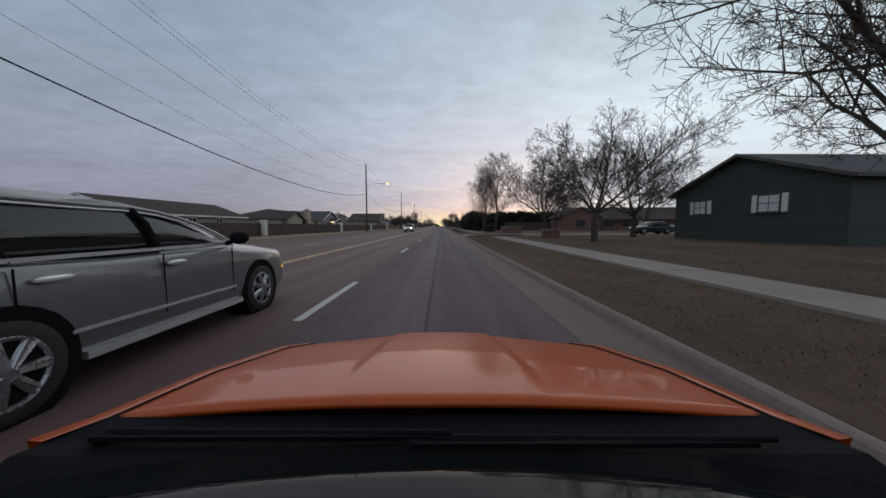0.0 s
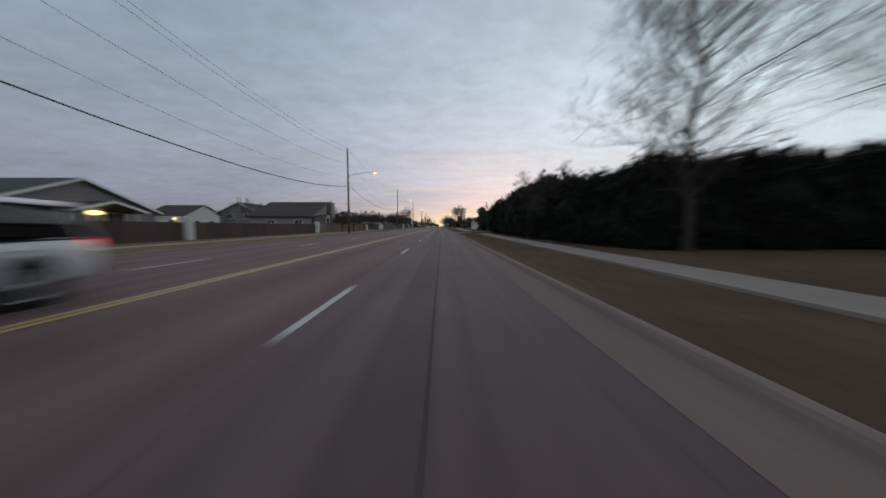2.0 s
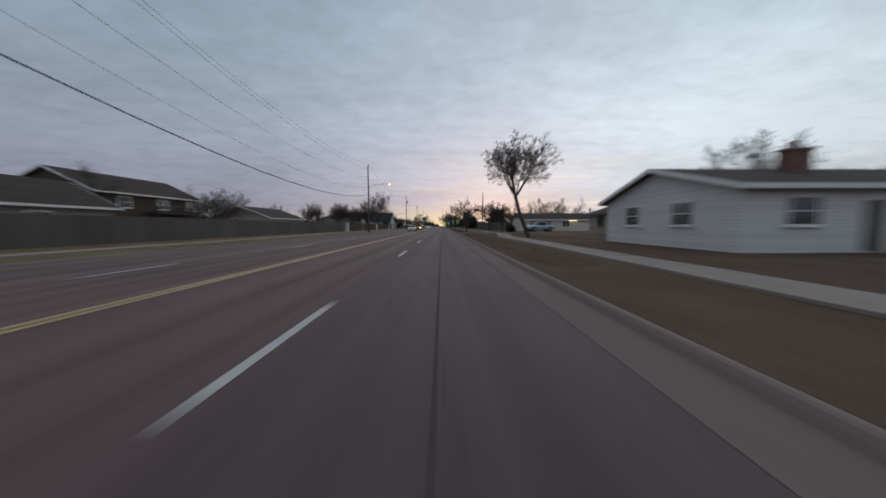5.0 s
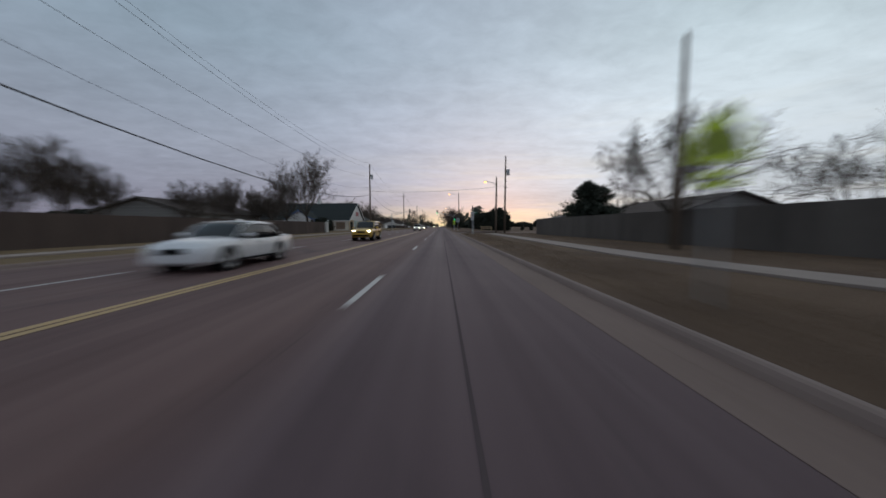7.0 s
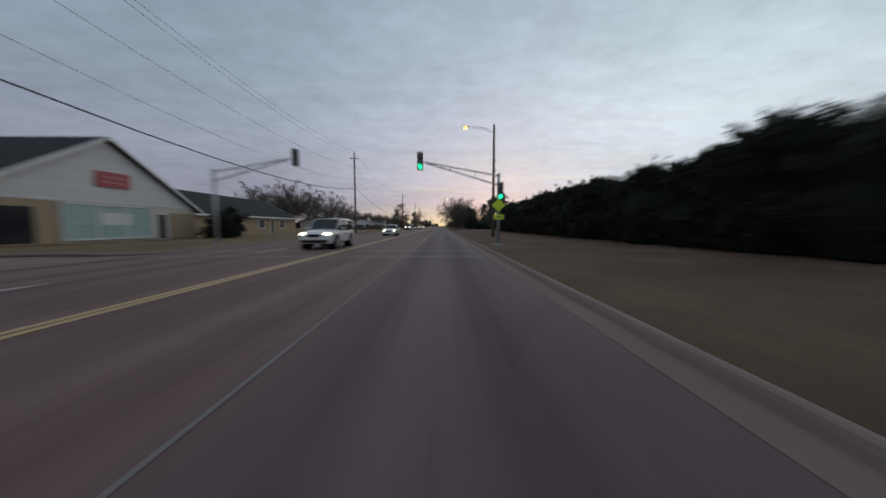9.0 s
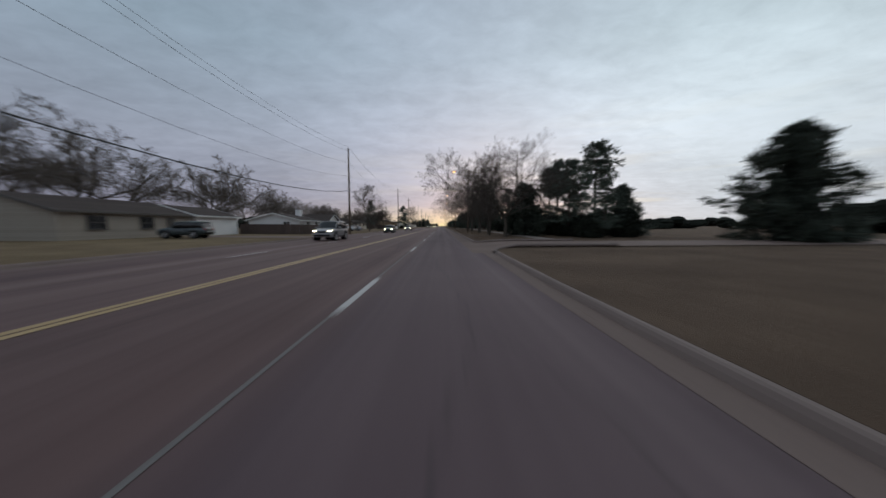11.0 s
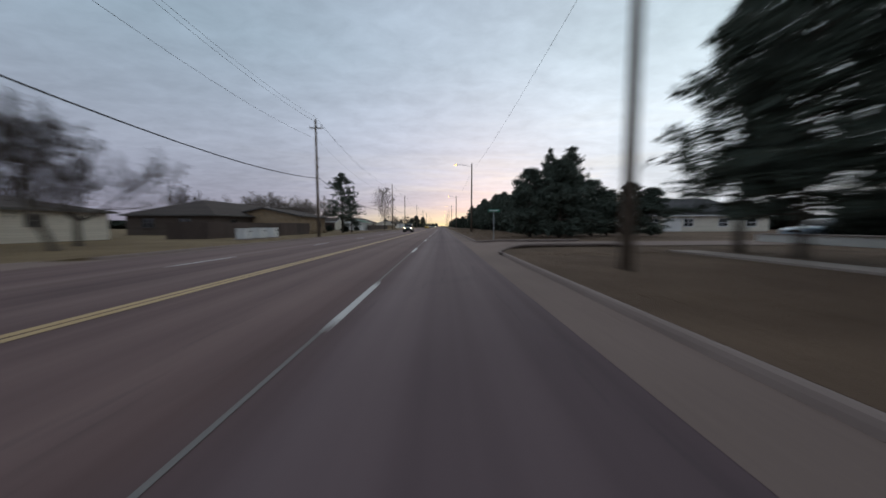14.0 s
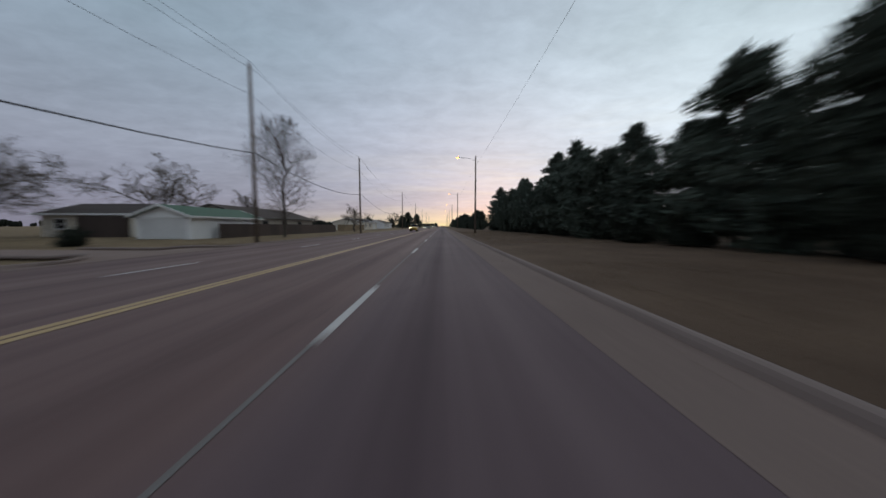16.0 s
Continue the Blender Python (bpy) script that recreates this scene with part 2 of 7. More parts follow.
YELLOW_LINE = surface("yellow_road_paint", (0.30, 0.20, 0.085), (0.46, 0.31, 0.14), big=1.2, fine=30, rough=0.6, bump=0.1, stretch=(1, 0.3, 1))
JOINT = surface("pale_joint_sealer", (0.09, 0.08, 0.075), (0.19, 0.175, 0.165), big=1.5, fine=8, rough=0.8, bump=0.1, stretch=(1, 0.3, 1))
TAR = surface("tar_sealer", (0.070, 0.053, 0.055), (0.090, 0.069, 0.071), big=1.5, fine=20, rough=0.92, bump=0.1, spec=0.1)
BARK = surface("bark", (0.035, 0.028, 0.022), (0.085, 0.068, 0.052), big=2.5, fine=22, rough=0.95, bump=0.8, depth=0.03, stretch=(1, 1, 0.35))
LEAF_LITTER = surface("dry_leaf_litter", (0.15, 0.105, 0.065), (0.20, 0.145, 0.095), big=3, fine=14, rough=0.9, bump=0, spec=0.2)
TWIG = surface("twigs", (0.045, 0.034, 0.028), (0.085, 0.064, 0.05), big=1.5, fine=14, rough=0.95, bump=0)
# Pale twigs, lightened further to put haze over far crowns into the colour.
HAZE_PALE_TWIG = surface("haze_pale_twigs", (0.095, 0.078, 0.066), (0.16, 0.13, 0.108), big=1.5, fine=14, rough=0.95, bump=0)
CEDAR = surface("juniper_foliage", (0.015, 0.018, 0.013), (0.038, 0.044, 0.031), big=1.0, fine=9, rough=0.8, bump=0, spec=0.2, vary=0.15)
PINE = surface("pine_foliage", (0.045, 0.058, 0.046), (0.10, 0.12, 0.094), big=1.0, fine=9, rough=0.75, bump=0, spec=0.2, vary=0.15)
JUNIPER_GREEN = surface("loose_juniper_foliage", (0.034, 0.043, 0.033), (0.078, 0.091, 0.069), big=1.0, fine=9, rough=0.8, bump=0, spec=0.2, vary=0.2)
# Near-black for evergreen hearts and far woods: shade among leaves put into the colour.
CORE = surface("shade_dark_foliage_mass", (0.010, 0.012, 0.009), (0.020, 0.023, 0.017), big=1.0, fine=6, rough=0.95, bump=0.8, depth=0.15, spec=0.1)
WOOD_POLE = surface("weathered_pole_wood", (0.09, 0.066, 0.05), (0.17, 0.13, 0.10), big=1.5, fine=20, rough=0.9, bump=0.5, stretch=(1, 1, 0.12))
FENCE_DARK = surface("dark_weathered_cedar", (0.046, 0.031, 0.026), (0.09, 0.064, 0.052), big=1.2, fine=12, rough=0.9, bump=0.5, stretch=(1, 1, 0.2), vary=0.2)
FENCE_TAN = surface("newer_tan_cedar", (0.15, 0.105, 0.06), (0.26, 0.19, 0.115), big=1.2, fine=12, rough=0.85, bump=0.5, stretch=(1, 1, 0.2), vary=0.15)
FENCE_GREY = surface("grey_weathered_fence", (0.068, 0.058, 0.052), (0.125, 0.110, 0.098), big=1.2, fine=12, rough=0.9, bump=0.5, stretch=(1, 1, 0.2), vary=0.15)
WHITE_STONE = surface("painted_white_masonry", (0.50, 0.48, 0.44), (0.68, 0.66, 0.62), big=1.0, fine=12, rough=0.85, bump=0.3)
SIDING_WHITE = boards("white_siding", (0.55, 0.54, 0.53), (0.72, 0.71, 0.70), 0.15)
SIDING_CREAM = boards("cream_siding", (0.52, 0.47, 0.39), (0.66, 0.61, 0.52), 0.2)
SIDING_GREY = boards("grey_siding", (0.17, 0.165, 0.16), (0.27, 0.26, 0.25), 0.18)
SIDING_BEIGE = boards("beige_siding", (0.27, 0.235, 0.20), (0.38, 0.34, 0.29), 0.18)
SIDING_MAUVE = boards("mauve_grey_siding", (0.23, 0.20, 0.19), (0.33, 0.29, 0.28), 0.2)
SIDING_GREEN = boards("dark_green_siding", (0.042, 0.054, 0.052), (0.075, 0.093, 0.088), 0.2)
STUCCO_TAN = surface("tan_brick_veneer", (0.28, 0.21, 0.13), (0.38, 0.29, 0.19), big=1.5, fine=16, rough=0.9, bump=0.3)
STUCCO_WHITE = surface("white_stucco", (0.70, 0.69, 0.67), (0.82, 0.81, 0.79), big=1.0, fine=20, rough=0.9, bump=0.3)
BRICK_RED = brickwork("red_brick", (0.115, 0.044, 0.034), (0.165, 0.066, 0.05), (0.16, 0.135, 0.125))
BRICK_TAN = brickwork("tan_brick", (0.20, 0.132, 0.07), (0.28, 0.19, 0.105), (0.24, 0.20, 0.16))
STONE_TAN = brickwork("pinkish_stone_veneer", (0.30, 0.22, 0.17), (0.40, 0.31, 0.25), (0.34, 0.31, 0.27), 0.3, 0.12)
# Brown brick kept dark to carry shade on walls and recesses.
STONE_BROWN = brickwork("shade_brown_brick", (0.13, 0.085, 0.055), (0.19, 0.125, 0.085), (0.2, 0.17, 0.14))
SHINGLE_BROWN = boards("brown_shingles", (0.042, 0.032, 0.029), (0.085, 0.066, 0.058), 0.14, rough=0.9)
SHINGLE_GREY = boards("grey_shingles", (0.05, 0.047, 0.05), (0.095, 0.09, 0.092), 0.14, rough=0.9)
SIDING_BROWN = boards("brown_stained_siding", (0.062, 0.046, 0.038), (0.105, 0.08, 0.066), 0.2)
SHINGLE_MOSS = boards("green_painted_roof_sheet", (0.022, 0.075, 0.045), (0.035, 0.105, 0.062), 0.3, rough=0.6)
SHINGLE_GREEN = boards("dark_green_shingles", (0.018, 0.0225, 0.0225), (0.032, 0.038, 0.038), 0.14, rough=0.9)
TRIM_WHITE = surface("white_trim_paint", (0.60, 0.59, 0.57), (0.74, 0.73, 0.71), big=2, fine=20, rough=0.6, bump=0.1)
TRIM_DARK = surface("dark_trim_paint", (0.05, 0.043, 0.038), (0.09, 0.078, 0.07), big=2, fine=20, rough=0.6, bump=0.1)
DOOR_WHITE = surface("white_door_paint", (0.55, 0.54, 0.52), (0.68, 0.67, 0.65), big=1, fine=14, rough=0.5, bump=0.1)
DARK_GLASS = surface("window_glass", (0.012, 0.014, 0.017), (0.02, 0.022, 0.026), big=1, fine=4, rough=0.12, bump=0, spec=0.8)
TAIL_RED_UNLIT = surface("red_lens", (0.25, 0.01, 0.01), (0.35, 0.02, 0.015), rough=0.25, bump=0)
GALV = surface("galvanised_steel", (0.30, 0.31, 0.32), (0.42, 0.43, 0.44), big=3, fine=30, rough=0.5, metal=0.6, bump=0.1)
DARK_METAL = surface("dark_painted_metal", (0.02, 0.022, 0.022), (0.04, 0.042, 0.042), big=3, fine=30, rough=0.5, bump=0.1)
CABLE = surface("black_cable", (0.015, 0.015, 0.016), (0.03, 0.03, 0.032), big=2, fine=20, rough=0.7, bump=0)
CERAMIC = surface("insulator_ceramic", (0.10, 0.08, 0.07), (0.16, 0.13, 0.11), big=4, fine=20, rough=0.3, bump=0)
SIGN_GREEN = surface("green_sign_sheet", (0.01, 0.16, 0.10), (0.015, 0.21, 0.13), big=3, fine=20, rough=0.45, bump=0)
SIGN_YELLOW = surface("yellow_green_sign_sheet", (0.50, 0.66, 0.02), (0.60, 0.76, 0.04), big=3, fine=20, rough=0.45, bump=0)
SIGN_WHITE = surface("white_sign_sheet", (0.55, 0.55, 0.54), (0.66, 0.66, 0.65), big=3, fine=20, rough=0.5, bump=0)
SIGN_RED = surface("faded_red_sign", (0.28, 0.035, 0.045), (0.38, 0.06, 0.07), big=2, fine=12, rough=0.5, bump=0)
SIGN_PINK = surface("faded_pink_lettering", (0.42, 0.16, 0.16), (0.52, 0.24, 0.23), big=2, fine=12, rough=0.6, bump=0)
PLAY_BLUE = surface("blue_plastic", (0.035, 0.10, 0.30), (0.05, 0.14, 0.36), rough=0.4, bump=0)
PLAY_RED = surface("red_plastic", (0.38, 0.03, 0.02), (0.46, 0.05, 0.03), rough=0.4, bump=0)
PLAY_YELLOW = surface("yellow_plastic", (0.55, 0.34, 0.03), (0.62, 0.40, 0.05), rough=0.4, bump=0)
PLAY_ORANGE = surface("orange_plastic", (0.55, 0.17, 0.02), (0.62, 0.22, 0.03), rough=0.4, bump=0)
GREEN_STEEL = surface("green_painted_steel", (0.03, 0.085, 0.05), (0.05, 0.12, 0.075), rough=0.5, bump=0.1)
TEAL_GLASS = surface("pale_teal_window_film", (0.24, 0.36, 0.33), (0.40, 0.50, 0.47), big=0.9, fine=5, rough=0.25, bump=0)
BLACK_PAINT = surface("black_lettering", (0.02, 0.02, 0.02), (0.04, 0.04, 0.04), rough=0.6, bump=0)
TYRE = surface("tyre_rubber", (0.012, 0.012, 0.012), (0.025, 0.025, 0.025), big=4, fine=40, rough=0.85, bump=0.3)
RIM = surface("alloy_rim", (0.32, 0.32, 0.33), (0.42, 0.42, 0.43), big=4, fine=30, rough=0.3, metal=0.9, bump=0)
CHROME = surface("chrome_strip", (0.62, 0.62, 0.63), (0.72, 0.72, 0.73), rough=0.4, metal=0.8, bump=0)
BLACK_PLASTIC = surface("black_plastic", (0.006, 0.006, 0.007), (0.013, 0.013, 0.014), big=5, fine=60, rough=0.7, spec=0.05, bump=0.2, local=True)
CAR_GLASS = surface("tinted_car_glass", (0.008, 0.010, 0.011), (0.013, 0.015, 0.016), rough=0.1, bump=0, spec=0.5)
SCREEN_GLASS = surface("windscreen_glass", (0.006, 0.007, 0.008), (0.010, 0.011, 0.012), rough=0.06, bump=0, spec=0.11, uneven=0.02)
PLATE = surface("plain_number_plate", (0.5, 0.5, 0.48), (0.58, 0.58, 0.56), rough=0.5, bump=0)


def paint(name, c, metal=0.3, rough=0.28):
    return surface(name, tuple(v * 0.96 for v in c), c, big=0.5, fine=3, rough=rough, metal=metal, bump=0, coat=0.7, local=True, grain=0.1, uneven=0.02)


PAINT_SILVER = paint("silver_metallic_paint", (0.30, 0.30, 0.31), 0.35, 0.34)
PAINT_GREY = paint("dark_silver_metallic_paint", (0.17, 0.17, 0.175), 0.45, 0.3)
PAINT_WHITE = paint("white_car_paint", (0.62, 0.62, 0.63), 0.0)
PAINT_GOLD = paint("yellow_car_paint", (0.50, 0.30, 0.03), 0.1)
PAINT_DARK = paint("dark_teal_car_paint", (0.03, 0.045, 0.05), 0.3)
PAINT_RED = paint("red_car_paint", (0.35, 0.02, 0.02), 0.1)
PAINT_BLUE = paint("pale_blue_car_paint", (0.30, 0.38, 0.45), 0.2)
PAINT_ORANGE = surface("burnt_orange_car_paint", (0.40, 0.062, 0.006), (0.44, 0.070, 0.008), big=0.8, fine=6, rough=0.30, metal=0.0, bump=0, coat=0.32, spec=0.2, uneven=0.02, local=True)
SODIUM = glowing("sodium_lamp", (1.0, 0.43, 0.10), 5.0)
HEADLIGHT = glowing("headlight_glow", (1.0, 0.86, 0.50), 16.0)
AMBER = glowing("amber_marker_glow", (1.0, 0.42, 0.03), 2.0)
TAIL_RED = glowing("tail_light_glow", (1.0, 0.04, 0.03), 2.5)
SIGNAL_GREEN = glowing("signal_green_glow", (0.02, 1.0, 0.42), 1.8)
PORCH = glowing("porch_light_glow", (1.0, 0.78, 0.35), 2.2)

# ---- building tools ----


class M:
    """Gathers vertices and faces of one mesh."""

    def __init__(self):
        self.v, self.f = [], []

    def add(self, vs, fs):
        o = len(self.v)
        self.v.extend([tuple(p) for p in vs])
        self.f.extend([tuple(i + o for i in q) for q in fs])
        return self

    def box(self, cx, cy, cz, sx, sy, sz, rz=0.0, taper=1.0):
        c, s = math.cos(rz), math.sin(rz)
        vs = []
        for k in (-1, 1):
            g = 1.0 if k < 0 else taper
            for i, j in ((-1, -1), (1, -1), (1, 1), (-1, 1)):
                x, y = i * sx / 2 * g, j * sy / 2 * g
                vs.append((cx + c * x - s * y, cy + s * x + c * y, cz + k * sz / 2))
        return self.add(vs, ((3, 2, 1, 0), (4, 5, 6, 7), (0, 1, 5, 4), (1, 2, 6, 5), (2, 3, 7, 6), (3, 0, 4, 7)))

    def span(self, x0, x1, y0, y1, z0, z1):
        return self.box((x0 + x1) / 2, (y0 + y1) / 2, (z0 + z1) / 2, x1 - x0, y1 - y0, z1 - z0)

    def tube(self, p, q, r0, r1, n=6, caps=True):
        p, q = Vector(p), Vector(q)
        d = (q - p)
        if d.length < 1e-6:
            return self
        d.normalize()
        a = d.orthogonal().normalized()
        b = d.cross(a)
        vs = []
        for base, r in ((p, r0), (q, r1)):
            for i in range(n):
                w = 2 * math.pi * i / n
                vs.append(base + a * (r * math.cos(w)) + b * (r * math.sin(w)))
        fs = [(i, (i + 1) % n, n + (i + 1) % n, n + i) for i in range(n)]
        if caps:
            fs += [tuple(range(n - 1, -1, -1)), tuple(range(n, 2 * n))]
        return self.add(vs, fs)

    def path(self, pts, r, n=5):
        for p, q in zip(pts, pts[1:]):
            self.tube(p, q, r, r, n)
        return self

    def sweep(self, pts, r, n=4):
        """One unbroken round strand through the points."""
        pts = [Vector(p) for p in pts]
        vs = []
        for i, p in enumerate(pts):
            d = (pts[min(i + 1, len(pts) - 1)] - pts[max(i - 1, 0)]).normalized()
            a = d.cross(Vector((0, 0, 1))).normalized()
            b = d.cross(a)
            vs += [p + a * (r * math.cos(2 * math.pi * k / n)) + b * (r * math.sin(2 * math.pi * k / n)) for k in range(n)]
        fs = [(j * n + k, j * n + (k + 1) % n, (j + 1) * n + (k + 1) % n, (j + 1) * n + k) for j in range(len(pts) - 1) for k in range(n)]
        return self.add(vs, fs)

    def prism(self, outline, a, b, axis="y"):
        """An outline of (u, z) pulled from a to b along x or y."""
        n = len(outline)
        mk = (lambda u, z, w: (u, w, z)) if axis == "y" else (lambda u, z, w: (w, u, z))
        vs = [mk(u, z, a) for u, z in outline] + [mk(u, z, b) for u, z in outline]
        fs = [(i, (i + 1) % n, n + (i + 1) % n, n + i) for i in range(n)]
        fs += [tuple(range(n - 1, -1, -1)), tuple(range(n, 2 * n))]
        return self.add(vs, fs)

    def ball(self, c, rx, ry, rz, nu=10, nv=6, rough=0.0, rng=random):
        vs = [(c[0], c[1], c[2] - rz)]
        for j in range(1, nv):
            w = -math.pi / 2 + math.pi * j / nv
            for i in range(nu):
                a = 2 * math.pi * i / nu
                k = 1 + rough * (rng.random() - 0.5)
                vs.append((c[0] + rx * k * math.cos(w) * math.cos(a), c[1] + ry * k * math.cos(w) * math.sin(a), c[2] + rz * k * math.sin(w)))
        vs.append((c[0], c[1], c[2] + rz))
        fs = [(0, 1 + (i + 1) % nu, 1 + i) for i in range(nu)]
        for j in range(nv - 2):
            for i in range(nu):
                p, q = 1 + j * nu + i, 1 + j * nu + (i + 1) % nu
                fs.append((p, q, q + nu, p + nu))
        o = 1 + (nv - 2) * nu
        fs += [(o + i, o + (i + 1) % nu, len(vs) - 1) for i in range(nu)]
        return self.add(vs, fs)

    def mesh(self, name, material, smooth=False):
        me = bpy.data.meshes.new(name)
        me.from_pydata(self.v, [], self.f)
        bm = bmesh.new()
        bm.from_mesh(me)
        if len(bm.faces) < 20000:
            bmesh.ops.recalc_face_normals(bm, faces=bm.faces)
        bm.to_mesh(me)
        bm.free()
        me.materials.append(material)
        if smooth:
            me.polygons.foreach_set("use_smooth", [True] * len(me.polygons))
        me.update()
        return me


def part(name, m, material, parent=None, label="", smooth=False, at=None):
    """Links one mesh object, under a thing or a part where a parent is given."""
    ob = new(name, m.mesh(name, material, smooth) if isinstance(m, M) else m)
    if parent is not None:
        ob.parent = parent
    if at is not None:
        ob.matrix_basis = at
    if label:
        tagged(ob, label)
    return ob


def thing(name, m, label, category, group="", kind=""):
    """An Empty at a thing's base."""
    ob = new(name)
    ob.empty_display_size = 0.2
    ob.matrix_basis = m
    return tagged(ob, label, category, group, kind)


def soften(ob, width=0.01, segments=2):
    mod = ob.modifiers.new("bevel", "BEVEL")
    mod.width, mod.segments, mod.limit_method, mod.angle_limit = width, segments, "ANGLE", radians(35)
    return ob


# ---- ground, road, pavements ----
KERB_R, KERB_L = 4.18, -11.45
SIDE_R = ((31.5, 46.5), (112.0, 127.0), (213.5, 219.0), (279.5, 292.0), (382.0, 392.0), (482.0, 493.5))
SIDE_L = ((154.5, 173.5), (301.5, 314.5), (402.0, 409.0), (446.0, 453.5), (474.0, 480.0), (546.0, 555.0))
Y0, Y1 = -120.0, 1500.0


def gaps(cuts, a, b):
    """The stretches of a..b left between the cuts."""
    out = []
    for c, d in cuts:
        out.append((a, c))
        a = d
    out.append((a, b))
    return out


def fall(x, y):
    """How far the land left of the road lies below the land on the right."""
    s = min(1.0, max(0.0, (y - 300.0) / 80.0))
    return (0.04 + 0.2 * s * s * (3 - 2 * s)) * min(1.0, max(0.0, (-11.62 - x) / 2.5))


def land(x, y):
    """Height of the turf."""
    return min(0.4, 0.13 + 0.006 * max(0.0, abs(x + 3.5) - 8)) - fall(x, y)


def kerb_in(y):
    """How far the right kerb stands in from its first line: most before the second half of the road."""
    s = min(1.0, max(0.0, (y - 292.0) / 8.0))
    e = min(1.0, max(0.0, (382.0 - y) / 8.0))
    return 0.15 * s * s * (3 - 2 * s) + 0.17 * min(s, e) ** 2 * (3 - 2 * min(s, e))


def corner(a, b):
    """Radius of the rounded corners of a mouth from a to b."""
    return 3.4 if b - a > 11 else 2.2 if b - a > 8 else 0.9


def bend(d, r):
    """How far the rounded corner has closed in at the distance d from the kerb line."""
    d = min(max(d, 0.0), r)
    return math.sqrt(r * r - (r - d) ** 2)


def street_level(edge, sign, d, y):
    """Surface of a side street at the distance d behind the kerb line."""
    up = land(edge + sign * max(d, 0.2), y) + 0.035
    s = min(1.0, max(0.0, d / 1.6))
    return 0.008 + (up - 0.008) * s


def ground():
    m = M()
    ends = [-400.0, -120.0, *[k * 12.0 for k in range(-9, 61)], 900.0, 1500.0, 4300.0]
    m.add(((-11.6, -400, -0.06), (4.5, -400, -0.06), (4.5, 4300, -0.06), (-11.6, 4300, -0.06)), ((0, 1, 2, 3),))
    for edge, sign, cuts in ((KERB_R, 1, SIDE_R), (KERB_L, -1, SIDE_L)):
        cols = (0.15, 0.17, 0.45, 0.8, 1.3, 2.0, 2.8, 3.6, 4.6, 5.65, 12.0, 20.0, 56.0, 296.0, 2600.0)
        lines = [(y, None, 0, False) for y in ends + [k * 4.0 for k in range(73, 96)] if not any(a - 1 < y < b + 1 for a, b in cuts)]
        for a, b in cuts:
            lines += [(a - 0.05, (a, b), 1, False), (a + 0.05, (a, b), 1, True), ((a + b) / 2, (a, b), 0, True), (b - 0.05, (a, b), -1, True), (b + 0.05, (a, b), -1, False)]
        lines = sorted(set(lines), key=lambda q: q[0])
        vs = []
        for y0, cut, way, sunk in lines:
            for k, d in enumerate(cols):
                y = y0 + (way * bend(d - 0.17, corner(*cut)) if cut else 0.0)
                x = edge + sign * d
                if sign > 0 and d < 5.0:
                    x -= kerb_in(y)
                z = land(x, y) - 0.01
                if k == 0:
                    z = -0.06
                elif sunk and d < 19:
                    z = street_level(edge - (kerb_in(y) if sign > 0 else 0.0), sign, d, y) - 0.06
                vs.append((x, y, z))
        n = len(cols)
        m.add(vs, [(j * n + i, j * n + i + 1, (j + 1) * n + i + 1, (j + 1) * n + i) for j in range(len(lines) - 1) for i in range(n - 1)])
    ob = part("ground", m, GRASS)
    tagged(ob, "flat ground under short dry brown winter grass", "ground", kind="structure")


ground()


def slab(name, x0, x1, y0, y1, z, material, label, category, step=8.0):
    m = M()
    n = max(1, int((y1 - y0) / step))
    for k in range(n):
        a, b = y0 + (y1 - y0) * k / n, y0 + (y1 - y0) * (k + 1) / n
        m.add(((x0, a, z), (x1, a, z), (x1, b, z), (x0, b, z)), ((0, 1, 2, 3),))
    return tagged(part(name, m, material), label, category, kind="structure")


slab("road", -11.0, 3.5, Y0, Y1, 0.0, ASPHALT, "worn dark grey asphalt four-lane road with streaked wheel paths", "road", 40)
slab("gutter_3", 3.02, 3.5, 385.0, Y1, 0.003, GUTTER, "dirty pale concrete gutter pan along the asphalt", "gutter", 40)
slab("gutter_1", 3.5, 4.4, Y0, Y1, 0.003, GUTTER, "dirty pale concrete gutter pan along the asphalt", "gutter", 40)
slab("gutter_2", -11.45, -11.0, Y0, Y1, 0.003, GUTTER, "dirty pale concrete gutter pan along the asphalt", "gutter", 40)


def kerbs(name, x, cuts, out):
    root = thing(name, Matrix(), "low rounded concrete kerb broken by side streets", "kerb", kind="structure")
    prof = ((0.0, -0.05), (0.035, 0.06), (0.06, 0.105), (0.09, 0.122), (0.155, 0.122), (0.16, -0.05))
    for a, b in gaps(cuts, Y0, Y1):
        n = max(1, int((b - a) / 4.0)) if out > 0 and 290 < a < 300 else 1
        m, vs, k = M(), [], len(prof)
        for i in range(n + 1):
            y = a + (b - a) * i / n
            vs += [(x + out * d - (kerb_in(y) if out > 0 else 0.0), y, z) for d, z in prof]
        fs = [(i * k + q, i * k + (q + 1) % k, (i + 1) * k + (q + 1) % k, (i + 1) * k + q) for i in range(n) for q in range(k)]
        part("kerb_stretch", m.add(vs, fs + [tuple(range(k)), tuple(range(n * k, n * k + k))]), KERBSTONE, root)


kerbs("kerb_1", KERB_R, SIDE_R, 1)
kerbs("kerb_2", KERB_L, SIDE_L, -1)


